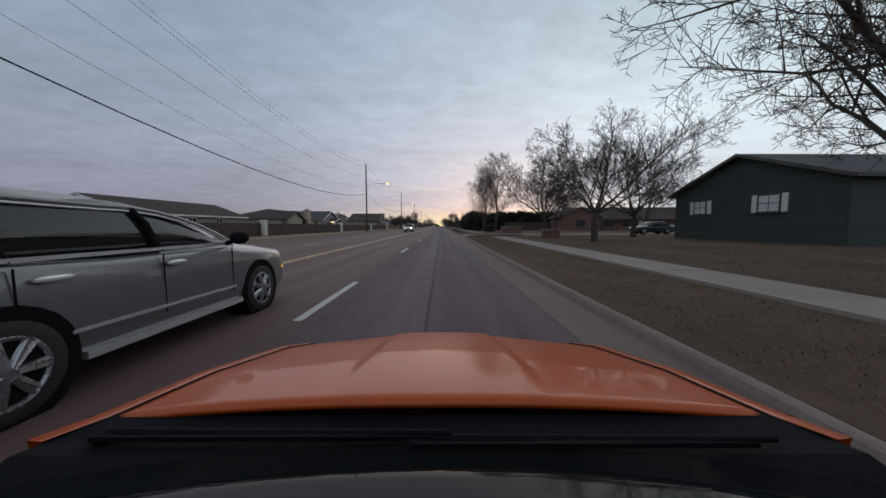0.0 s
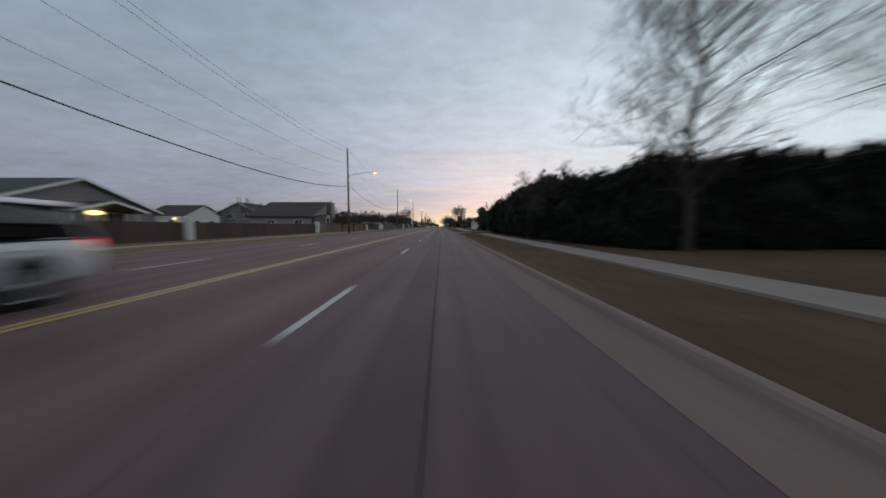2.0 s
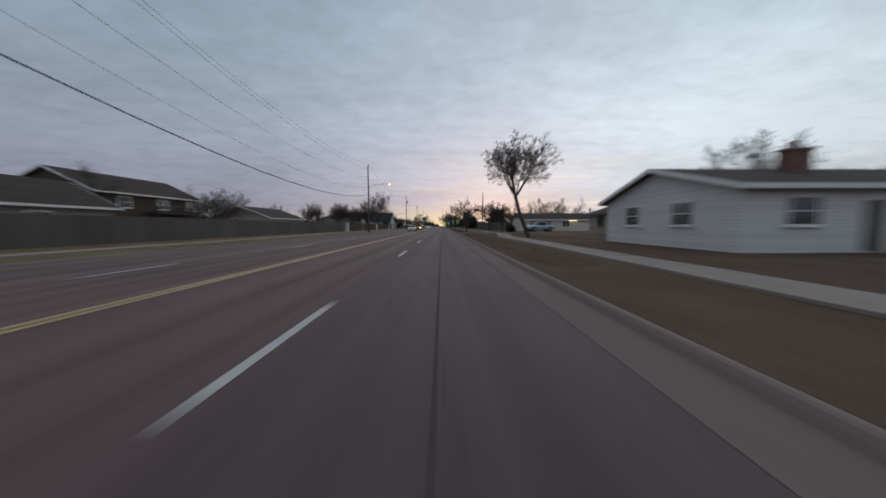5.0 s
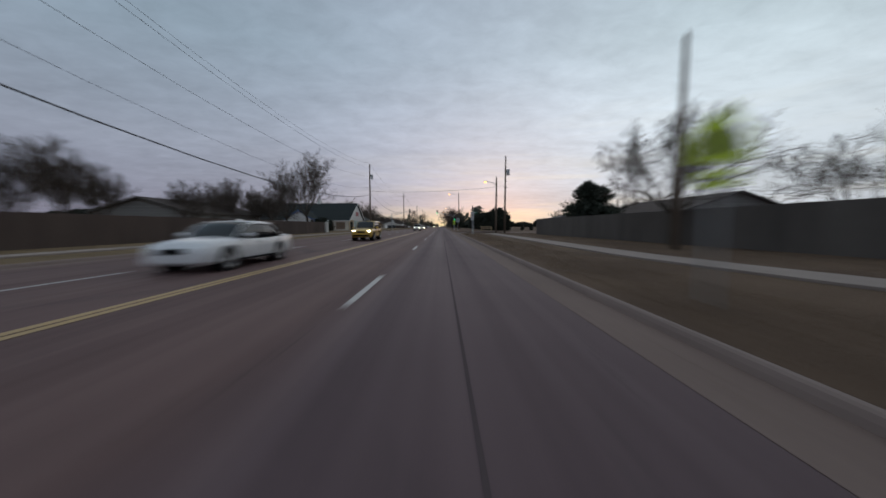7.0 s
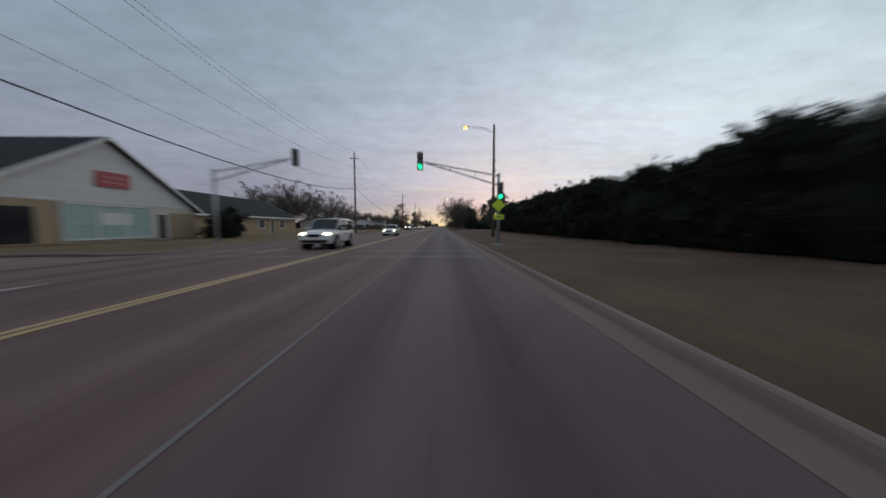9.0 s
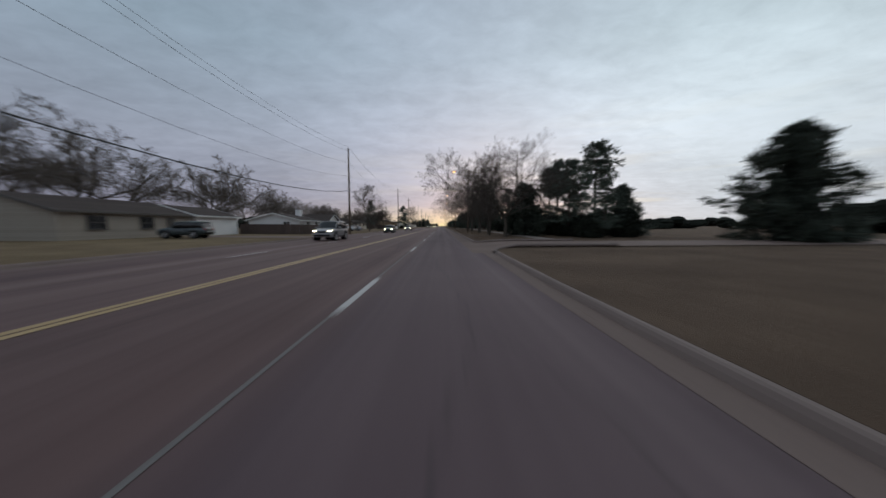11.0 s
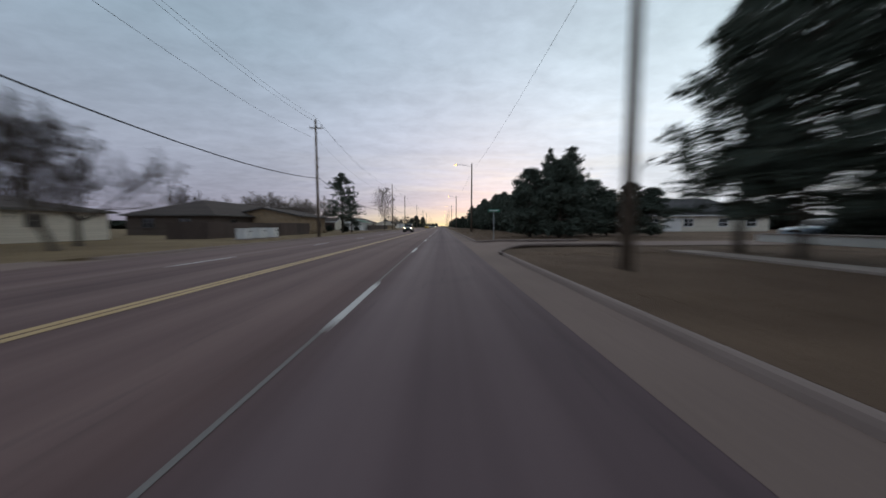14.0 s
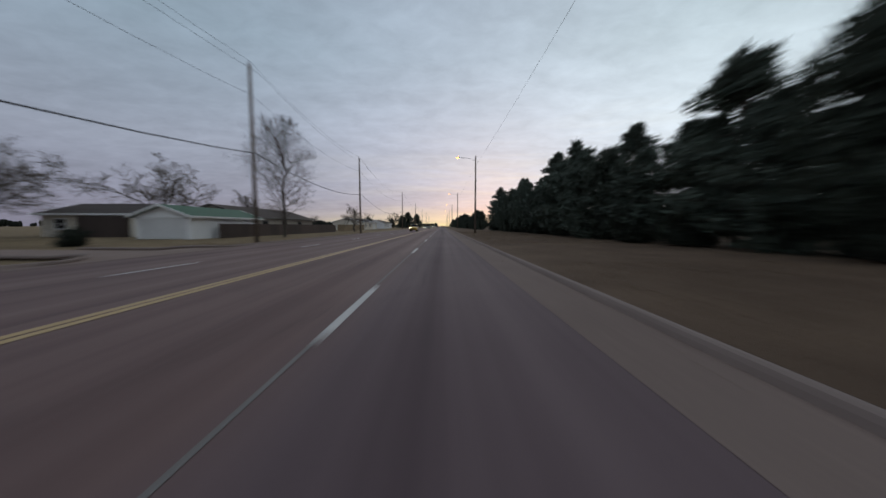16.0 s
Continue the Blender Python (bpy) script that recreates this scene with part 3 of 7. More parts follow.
def side_street(name, sign, a, b, edge, far, pan, material, label):
    """Mouth with rounded corners, laid through the gutter, and a flat street behind, with kerbs round the corners."""
    root = thing(name, Matrix(), label, "street", kind="structure")
    r = corner(a, b)
    mid = (a + b) / 2
    steps = [-pan, 0.0, 0.08, 0.2, 0.4, 0.7, 1.1, 1.6, 2.2, 2.8, 3.4, 4.6, 7.0, 12.0] + ([20.0] if far > 20 else []) + [far]
    vs = []
    for d in steps:
        z = street_level(edge, sign, d, mid)
        vs += [(edge + sign * d, a + bend(d, r), z), (edge + sign * d, b - bend(d, r), z)]
    fs = [(2 * i, 2 * i + 1, 2 * i + 3, 2 * i + 2) for i in range(len(steps) - 1)]
    part("pavement_sheet", M().add(vs, fs), material, root)
    if b - a > 8:
        for side, way in ((0, -1), (1, 1)):
            pts = [Vector(vs[2 * i + side]) + Vector((0, way * 0.06, 0.035 + 0.05 * min(1.0, steps[i]))) for i in range(1, 13)]
            part("corner_kerb", M().sweep(pts, 0.085, 6), KERBSTONE, root, smooth=True)


for i, (a, b) in enumerate(SIDE_R):
    side_street("side_street_%d" % (i + 1), 1, a, b, KERB_R - kerb_in((a + b) / 2), 70 if b - a > 8 else 14.0, 0.75 if a < 380 else 1.0, SIDE_PAVE, "pale concrete side street mouth with rounded corners" if b - a > 8 else "pale concrete driveway apron")
for i, (a, b) in enumerate(SIDE_L):
    side_street("side_street_%d" % (i + 11), -1, a, b, KERB_L, 17.0 if b - a < 8 or 300 < a < 310 else 60, 0.44, SIDE_PAVE, "pale concrete side street mouth with rounded corners" if b - a > 8 else "pale concrete driveway apron")


def footway(name, pts, width, cuts, label, rise=0.05):
    """A concrete footpath of squares that follows (y, x) points and stops at streets."""
    root = thing(name, Matrix(), label, "pavement", kind="structure")
    slab = M().box(0, 0, 0, width, 1.478, 0.12).mesh("paving_square", CONCRETE)

    def at(y):
        for (ya, xa), (yb, xb) in zip(pts, pts[1:]):
            if ya <= y <= yb:
                s = (y - ya) / (yb - ya)
                return xa + (xb - xa) * s * s * (3 - 2 * s)
        return pts[-1][1]

    y = pts[0][0]
    rng = random.Random(5)
    while y < pts[-1][0]:
        if not any(c - 0.4 < y + 0.75 < d + 0.4 for c, d in cuts):
            x = at(y)
            z = land(x, y) + rng.uniform(-0.004, 0.004) + rise
            x2 = at(y + 1.5)
            turn = math.degrees(math.atan2(x - x2, 1.5))
            part("paving_square", slab, CONCRETE, root, at=pose((x + x2) / 2, y + 0.75, z - 0.06, rng.uniform(-0.15, 0.15), rng.uniform(-0.15, 0.15), turn))
        y += 1.5


footway("pavement_1", ((-60, 7.8), (111, 7.8), (150, 7.8), (195, 8.4), (212, 10.4), (232, 10.6), (246, 8.9), (292, 8.8)), 1.5, SIDE_R, "pale concrete footpath of square slabs between grass strips")
footway("pavement_2", ((-60, -14.9), (290, -14.9)), 1.2, SIDE_L, "pale concrete footpath along the fence")
footway("pavement_3", ((392, 10.4), (440, 11.2), (482, 12.0)), 1.2, SIDE_R, "narrow concrete footpath under trees")

# ---- road markings ----
DASH = 2.9


def marking(name, x, y0, y1, width, material, label, dashed=None, z=0.006, period=10.9):
    root = thing(name, Matrix(), label, "road marking", kind="structure")
    if dashed is None:
        m = M()
        n = int((y1 - y0) / 40) + 1
        for k in range(n):
            a, b = y0 + (y1 - y0) * k / n, y0 + (y1 - y0) * (k + 1) / n
            m.add(((x - width / 2, a, z), (x + width / 2, a, z), (x + width / 2, b, z), (x - width / 2, b, z)), ((0, 1, 2, 3),))
        part("painted_line", m, material, root)
        return
    me = M().add(((-width / 2, 0, 0), (width / 2, 0, 0), (width / 2, DASH, 0), (-width / 2, DASH, 0)), ((0, 1, 2, 3),)).mesh("painted_dash", material)
    y = dashed
    while y < y1:
        if y > y0:
            part("painted_dash", me, material, root, at=pose(x, y, z))
        y += period


marking("lane_dashes_1", 0.0, -40, 203, 0.13, WHITE_LINE, "worn white dashes between lanes", dashed=25.9 - 5 * 10.9)
marking("lane_dashes_2", 0.0, 203, 305, 0.13, WHITE_LINE, "worn white dashes between lanes", dashed=214.3, period=11.75)
marking("lane_dashes_4", 0.0, 325, 700, 0.13, WHITE_LINE, "worn white dashes between lanes", dashed=427.8 - 9 * 11.15, period=11.15)
marking("lane_dashes_3", -7.15, -40, 700, 0.13, WHITE_LINE, "worn white dashes between lanes", dashed=-34.0)
marking("centre_line_1", -3.65, Y0, 1200, 0.15, YELLOW_LINE, "faded double yellow centre line")
marking("centre_line_2", -3.45, Y0, 1200, 0.15, YELLOW_LINE, "faded double yellow centre line")
marking("road_joint_1", -0.03, 262, 1000, 0.05, JOINT, "pale lengthwise joint in the asphalt", z=0.004)
marking("road_joint_2", 1.75, Y0, 260, 0.035, TAR, "dark tar-sealed lengthwise joint", z=0.004)
cross = thing("crosswalk", pose(0, 313.0, 0), "faded white crosswalk lines across the road", "road marking", kind="structure")
for dy in (0.0, 2.9):
    part("painted_line", M().add(((-10.8, dy, 0.008), (3.4, dy, 0.008), (3.4, dy + 0.22, 0.008), (-10.8, dy + 0.22, 0.008)), ((0, 1, 2, 3),)), FADED_LINE, cross)

# ---- trees ----


def bare_tree_meshes(seed, height, spread, trunk_h, lean=0.0, r=0.2, depth=5, twig=0.009, leader=False, limbs=7, gnarl=0.15, lift=0.10, rise=0.5):
    """Meshes of a leafless tree: trunk with limbs, and a crown of branches and twigs."""
    rng = random.Random(seed)
    wood, twigs = M(), M()
    counts = (0, 8, 7, 5, 3, 2)

    def grow(p, d, length, rad, level):
        n = 5 if level == 1 else 3 if level == 2 else 2 if level == 3 else 1
        step = length / n
        spin = rng.uniform(0, 6.28)
        kids = counts[level] if level < depth else 0
        nodes, q = [p], p
        for i in range(n):
            d = (d + Vector((rng.gauss(0, gnarl), rng.gauss(0, gnarl), rng.gauss(lift * 0.5, gnarl * 0.7)))).normalized()
            e = q + d * step
            r0, r1 = rad * (1 - 0.75 * i / n), rad * (1 - 0.75 * (i + 1) / n)
            (wood if level < 2 else twigs).tube(q, e, max(r0, twig), max(r1, twig * 0.7), 6 if level < 2 else 4 if level == 2 else 3, False)
            nodes.append(e)
            q = e
        for k in range(kids):
            f = (0.22 if level < 3 else 0.1) + 0.78 * (k + rng.random() * 0.8) / kids
            f = min(f, 0.999) * n
            i = int(f)
            c = nodes[i].lerp(nodes[i + 1], f - i)
            ax = (nodes[i + 1] - nodes[i]).normalized()
            side = ax.orthogonal().normalized()
            spin += 2.4 + rng.uniform(-0.5, 0.5)
            side.rotate(Matrix.Rotation(spin, 3, ax))
            a = rng.uniform(0.55, 1.05)
            nd = (ax * math.cos(a) + side * math.sin(a) + Vector((0, 0, lift))).normalized()
            part_left = 1 - f / n
            grow(c, nd, length * rng.uniform(0.40, 0.62) * (0.62 + 0.55 * part_left), rad * (0.30 + 0.22 * part_left), level + 1)

    if leader:
        pts = [Vector((rng.gauss(0, 0.12) * k, rng.gauss(0, 0.12) * k, height * k / 7)) for k in range(8)]
        pts[0] = Vector((0, 0, -0.1))
        for k in range(7):
            wood.tube(pts[k], pts[k + 1], r * (1 - k / 7.4), r * (1 - (k + 1) / 7.4), 8 if k < 3 else 6, False)
        spin, h = 0.0, trunk_h
        while h < height * 0.97:
            s = (h - trunk_h) / (height - trunk_h)
            reach = spread * (0.35 + 1.3 * min(s, 0.3) / 0.3 * 0.5) * (1 - s) ** 0.65 + 0.5
            spin += 2.4 + rng.uniform(-0.4, 0.4)
            f = h / height * 7
            c = pts[int(f)].lerp(pts[int(f) + 1], f - int(f))
            up = rng.uniform(rise, rise + 0.5) + 0.4 * s
            d = Vector((math.cos(spin), math.sin(spin), up)).normalized()
            grow(c, d, reach * rng.uniform(0.8, 1.15), r * 0.28 * (1 - s * 0.6), 2)
            h += height * rng.uniform(0.012, 0.022)
        return wood, twigs
    top = Vector((lean * trunk_h, 0, trunk_h))
    foot = Vector((top.x * 0.15, 0, 0.35))
    bend = foot.lerp(top, 0.5) + Vector((rng.gauss(0, 0.04), rng.gauss(0, 0.04), 0)) * trunk_h
    wood.tube((0, 0, -0.1), foot, r * 1.4, r, 9, False).tube(foot, bend, r, r * 0.92, 9, False).tube(bend, top, r * 0.92, r * 0.8, 9, False)
    L = (height - trunk_h) * 0.8
    for i in range(limbs):
        a = 2 * math.pi * i / limbs + rng.uniform(-0.4, 0.4)
        tilt = min(1.35, rng.uniform(0.45, 1.05) * spread)
        d = Vector((math.cos(a) * math.sin(tilt) + lean * 0.6, math.sin(a) * math.sin(tilt), math.cos(tilt))).normalized()
        grow(top - Vector((lean * 0.2, 0, rng.uniform(0, 0.25))) * (trunk_h * 0.3), d, L * rng.uniform(0.75, 1.0) * (1.1 if tilt > 0.8 else 1.0), r * rng.uniform(0.32, 0.46), 1)
    grow(top, Vector((lean * 0.4, 0.05, 1)).normalized(), L * 0.9, r * 0.5, 1)
    k = height / max(v[2] for v in twigs.v)
    wood.v = [(x * k, y * k, z * k if z > 0 else z) for x, y, z in wood.v]
    twigs.v = [(x * k, y * k, z * k) for x, y, z in twigs.v]
    return wood, twigs


def tree_proto(name, wood, crown, bark, leaf, label, category, extra=None):
    root = thing(name, pose(0, -300, -60), label, category)
    part("trunk", wood, bark, root, smooth=True)
    part("crown", crown, leaf, root)
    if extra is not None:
        # Dark solid heart stands in for the shade between the boughs.
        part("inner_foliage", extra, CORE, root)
    return root


def plant(proto, x, y, size=1.0, turn=0.0, label="", group="", squash=1.0):
    first = proto.location.z < -50
    ob = proto if first else copy_thing(proto, Matrix())
    ob.matrix_basis = pose(x, y, land(x, y), 0, 0, turn) @ Matrix.Diagonal((size * squash, size * squash, size, 1))
    return tagged(ob, label, group=group)


def leafy(rng, m, c, n, size, r, way=Vector((0, 0, 0.25))):
    """n small blades about c."""
    for _ in range(n):
        d = (Vector((rng.gauss(0, 1), rng.gauss(0, 1), rng.gauss(0, 0.8))) + way).normalized()
        p = Vector(c) + d * r * rng.random()
        s = d.orthogonal().normalized()
        s.rotate(Matrix.Rotation(rng.uniform(0, 6.28), 3, d))
        L = size * rng.uniform(0.6, 1.4)
        m.add((p - s * L * 0.22, p + s * L * 0.22, p + d * L), ((0, 1, 2),))


def cedar_meshes(seed, height, radius, shape, clumps, blade, low=0.0, ragged=1.0, heart=0.80):
    """A dense evergreen: shape(h) gives the radius share at height share h."""
    rng = random.Random(seed)
    wood, crown, core = M(), M(), M()
    wood.tube((0, 0, -0.1), (0, 0, height * 0.85), 0.14, 0.04, 7)
    bulge = [(rng.uniform(0, 6.28), rng.uniform(0.1, 0.95), rng.uniform(-0.16, 0.2) * ragged) for _ in range(int(22 * ragged))]

    def rad(a, h):
        k = 1.0
        for ba, bh, bs in bulge:
            da = math.cos(a - ba)
            if da > 0.4:
                k += bs * (da - 0.4) / 0.6 * math.exp(-((h - bh) / 0.12) ** 2)
        return max(0.05, radius * shape(h) * k)

    for _ in range(clumps // 14):
        # one spray: a tapering bough that reaches out and up from the heart
        h = rng.random() ** 0.85
        a = rng.uniform(0, 6.28)
        q = rad(a, h)
        reach = rng.uniform(0.86, 1.06) if rng.random() > 0.3 * ragged - 0.15 else rng.uniform(1.05, 1.12 + 0.16 * ragged)
        b0 = Vector((q * 0.5 * math.cos(a), q * 0.5 * math.sin(a), low + (height - low) * max(0.0, h - 0.06)))
        b1 = Vector((q * reach * math.cos(a), q * reach * math.sin(a), low + (height - low) * min(1.04, h + rng.uniform(0.0, 0.045) * ragged)))
        way = (b1 - b0).normalized()
        wide = max(0.12, 0.17 * radius)
        for j in range(14):
            f = (j + rng.random()) / 14
            c = b0.lerp(b1, f) + Vector((rng.gauss(0, 1), rng.gauss(0, 1), rng.gauss(0, 0.8))) * (wide * (1.15 - f))
            c.z = max(c.z, 0.05)
            leafy(rng, crown, c, 7, blade, blade * 0.8, way)
    # Solid core inside the sprays; its near-black colour carries the shade.
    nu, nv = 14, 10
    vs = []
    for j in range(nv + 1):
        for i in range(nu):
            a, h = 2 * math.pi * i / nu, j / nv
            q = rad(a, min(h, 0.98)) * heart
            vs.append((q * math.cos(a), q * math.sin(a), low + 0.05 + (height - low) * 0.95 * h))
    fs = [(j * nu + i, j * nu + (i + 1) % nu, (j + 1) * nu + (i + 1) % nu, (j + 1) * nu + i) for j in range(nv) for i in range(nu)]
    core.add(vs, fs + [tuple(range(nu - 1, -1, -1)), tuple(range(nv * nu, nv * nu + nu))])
    return wood, crown, core


def pine_meshes(seed, height, radius, bare, blade=0.3, tiers=15, tufts_each=8):
    """A pine: bare lower trunk, tiers of limbs with tufts and gaps between."""
    rng = random.Random(seed)
    wood, crown = M(), M()
    wood.tube((0, 0, -0.1), (0.1, 0, height * 0.5), 0.2, 0.14, 8).tube((0.1, 0, height * 0.5), (0, 0.05, height * 0.98), 0.14, 0.03, 6)
    for k in range(tiers):
        h = bare + (height - bare) * k / tiers
        s = (1 - (k / tiers) ** 2.4) * (0.7 + 0.3 * min(1, k / 4)) * rng.uniform(0.8, 1.1)
        for _ in range(rng.randint(5, 7)):
            a = rng.uniform(0, 6.28)
            L = radius * s * rng.uniform(0.55, 1.12) + 0.25
            b = Vector((0, 0, h + rng.uniform(-0.2, 0.2)))
            e = b + Vector((math.cos(a) * L, math.sin(a) * L, L * rng.uniform(-0.05, 0.28)))
            wood.tube(b, e, 0.05, 0.015, 4, False)
            for j in range(tufts_each):
                f = rng.uniform(0.35, 1.05)
                c = b.lerp(e, f) + Vector((rng.gauss(0, 0.16 * L), rng.gauss(0, 0.16 * L), rng.gauss(0.08, 0.1)))
                leafy(rng, crown, c, 8, blade, blade * 0.7)
    return wood, crown


BROAD = tree_proto("bare_tree", *bare_tree_meshes(3, 11.0, 1.05, 2.2, r=0.24), BARK, TWIG, "leafless deciduous tree with a wide twiggy crown on brown grass", "tree")
TALL = tree_proto("bare_tree", *bare_tree_meshes(8, 14.0, 0.7, 2.6, r=0.24, lift=0.2), BARK, TWIG, "tall leafless tree with upright branches on brown grass", "tree")
LEADER = tree_proto("bare_tree", *bare_tree_meshes(17, 14.0, 6.6, 2.0, r=0.2, leader=True, lift=0.12, twig=0.0075), BARK, TWIG, "tall leafless tree with one straight stem and many thin branches", "tree")
SMALL = tree_proto("bare_tree", *bare_tree_meshes(14, 5.5, 0.95, 1.4, r=0.1, twig=0.011), BARK, TWIG, "small leafless street tree with a rounded crown", "tree")
LEANING = tree_proto("bare_tree", *bare_tree_meshes(30, 9.0, 0.9, 3.5, lean=-0.35, r=0.17), BARK, TWIG, "leaning leafless tree beside the road", "tree")
OAK = tree_proto("bare_tree", *bare_tree_meshes(33, 12.6, 6.0, 1.6, r=0.22, leader=True, lift=0.02, rise=0.1, twig=0.012), BARK, TWIG, "leafless cone-shaped oak with level branches", "tree")
GROVE = tree_proto("bare_tree", *bare_tree_meshes(29, 14.5, 1.15, 2.8, r=0.19, gnarl=0.2, lift=0.09, limbs=9, twig=0.008), BARK, TWIG, "large leafless tree with many thin arching branches beside the road", "tree")
# lighter trees for the back gardens
BACK_BROAD = tree_proto("bare_tree", *bare_tree_meshes(5, 11.0, 1.1, 2.0, r=0.24, depth=4, twig=0.02, limbs=5), BARK, TWIG, "leafless garden tree with a rounded twiggy crown", "tree")
BACK_TALL = tree_proto("bare_tree", *bare_tree_meshes(9, 13.0, 0.75, 2.4, r=0.24, depth=4, twig=0.02, limbs=5, lift=0.2), BARK, TWIG, "leafless tree with upright branches behind houses", "tree")
BACK_ELM = tree_proto("bare_tree", *bare_tree_meshes(25, 12.0, 1.3, 2.4, r=0.3, depth=4, twig=0.024, limbs=5, gnarl=0.32, lift=0.04), BARK, HAZE_PALE_TWIG, "leafless tree with crooked limbs behind houses", "tree")
FAR_TREE = tree_proto("bare_tree", *bare_tree_meshes(27, 11.0, 1.1, 1.8, r=0.26, depth=3, twig=0.05, limbs=5), BARK, TWIG, "leafless tree far down the road", "tree")


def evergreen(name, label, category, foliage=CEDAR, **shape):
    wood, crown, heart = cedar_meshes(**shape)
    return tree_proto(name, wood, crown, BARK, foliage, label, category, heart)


JUNIPER = evergreen("juniper_tree", "dense dark green juniper reaching down to the grass", "tree", JUNIPER_GREEN, seed=41, height=6.0, radius=1.9, shape=lambda h: (1 - h) ** 0.75 * (0.55 + 1.6 * min(h, 0.28)) + 0.03, clumps=1200, blade=0.30, ragged=2.4, heart=0.5)
SHRUB = evergreen("juniper_hedge_bush", "tall dense dark evergreen hedge bush, closely clipped", "hedge", seed=47, height=4.9, radius=2.5, shape=lambda h: (1 - h ** 3.2) ** 0.5 * (0.86 + 0.14 * min(1, h * 6)) + 0.02, clumps=1500, blade=0.24, ragged=0.9, heart=0.82)
CEDAR_TREE = evergreen("cedar_tree", "dense dark cedar with a ragged top in a close row", "tree", JUNIPER_GREEN, seed=53, height=9.0, radius=2.7, shape=lambda h: (1 - h) ** 0.65 * (0.7 + 1.0 * min(h, 0.3)) + 0.03, clumps=1300, blade=0.42, ragged=2.2, heart=0.42)
CEDAR_WIDE = evergreen("cedar_tree", "broad dark cedar with a ragged outline in a close row", "tree", JUNIPER_GREEN, seed=59, height=8.5, radius=3.0, shape=lambda h: (1 - h ** 1.6) ** 0.75 * 0.95 + 0.03, clumps=1400, blade=0.42, ragged=2.2, heart=0.45)
PINE_TREE = tree_proto("pine_tree", *pine_meshes(61, 11.0, 3.0, 2.0), BARK, PINE, "dark green pine with tiered branches and gaps", "tree")
PINE_HIGH = tree_proto("pine_tree", *pine_meshes(83, 12.4, 2.7, 6.6, blade=0.34, tiers=9, tufts_each=10), BARK, PINE, "tall pine with a long bare trunk behind a fence", "tree")
PINE_TALL = tree_proto("pine_tree", *pine_meshes(67, 12.0, 3.0, 3.0, tiers=17), BARK, PINE, "tall dark pine with a bare lower trunk", "tree")
PINE_DENSE = tree_proto("pine_tree", *pine_meshes(69, 11.5, 3.0, 1.9, blade=0.36, tiers=15, tufts_each=13), BARK, PINE, "dense dark pine with a bare lower trunk in a close row", "tree")
PINE_LOW = tree_proto("pine_tree", *pine_meshes(73, 9.5, 3.1, 0.7, blade=0.36, tiers=14, tufts_each=13), BARK, PINE, "dense dark pine with a ragged rounded top in a close row", "tree")
PINE_ROUND = tree_proto("pine_tree", *pine_meshes(79, 8.5, 3.4, 0.5, blade=0.38, tiers=12, tufts_each=15), BARK, PINE, "broad dark pine with uneven layered boughs in a close row", "tree")
ROUND_BUSH = evergreen("round_bush", "rounded dark evergreen bush on the lawn", "bush", seed=71, height=1.6, radius=1.1, shape=lambda h: math.sqrt(max(0.0, 1 - (1.5 * h - 0.5) ** 2)) + 0.02, clumps=420, blade=0.16, ragged=1.0, heart=0.75)

# ---- poles, lamps and cables ----


def power_pole(x, y, h, label, arm=False, lamp=0.0, lamp_h=9.6, transformer=False, group="power poles", lit=True):
    ob = thing("power_pole", pose(x, y, land(x, y), 0, 0, 0), label, "utility pole", group)
    part("pole", M().tube((0, 0, -0.2), (0, 0, h), 0.17, 0.11, 10), WOOD_POLE, ob, smooth=True)
    if arm:
        part("crossarm", M().box(0, 0.12, h - 0.9, 1.5, 0.1, 0.12), WOOD_POLE, ob)
        for dx in (-0.65, 0.65):
            part("insulator", M().tube((dx, 0.12, h - 0.84), (dx, 0.12, h - 0.66), 0.05, 0.035, 8), CERAMIC, ob)
    part("insulator", M().tube((0, 0, h), (0, 0, h + 0.22), 0.045, 0.03, 8), CERAMIC, ob)
    for z in (h * 0.6, h * 0.68):
        part("bracket", M().box(0.16, 0, z, 0.2, 0.08, 0.1), DARK_METAL, ob)
    if transformer:
        part("transformer", M().tube((0.42, 0, h - 2.9), (0.42, 0, h - 2.0), 0.24, 0.24, 12).box(0.22, 0, h - 2.4, 0.2, 0.1, 0.3), GALV, ob)
    if lamp:
        sgn = 1 if lamp > 0 else -1
        pts = [(0.1 * sgn, 0, lamp_h - 0.5), (lamp * 0.4, 0, lamp_h - 0.12), (lamp * 0.8, 0, lamp_h), (lamp, 0, lamp_h)]
        arm_ob = part("lamp_arm", M().sweep(pts, 0.035, 6), GALV, ob, "thin galvanised lamp arm", smooth=True)
        part("lamp_housing", M().box(lamp + 0.2 * sgn, 0, lamp_h + 0.05, 0.65, 0.26, 0.13, taper=0.7), GALV, ob)
        part("lamp_lens", M().ball((lamp + 0.25 * sgn, 0, lamp_h - 0.05), 0.24, 0.17, 0.14, 10, 6), SODIUM if lit else DARK_GLASS, ob, "glowing sodium lamp")
    return ob


POLES = ((5.5, 13.3, 4.0), (62.3, 13.3, 4.0), (116.0, 13.3, 4.0), (171.5, 13.3, 4.0), (229.0, 13.3, 4.0), (296.5, 13.5, 0), (353.0, 13.4, 0), (416.9, 13.3, 0), (472.0, 13.6, 0), (505.0, 13.4, 0), (560.0, 13.3, 0), (591.0, 13.0, 0), (650.0, 13.3, 0), (708.0, 13.3, 0), (766.0, 13.3, 0), (826.0, 13.3, 0), (886.0, 13.3, 0))
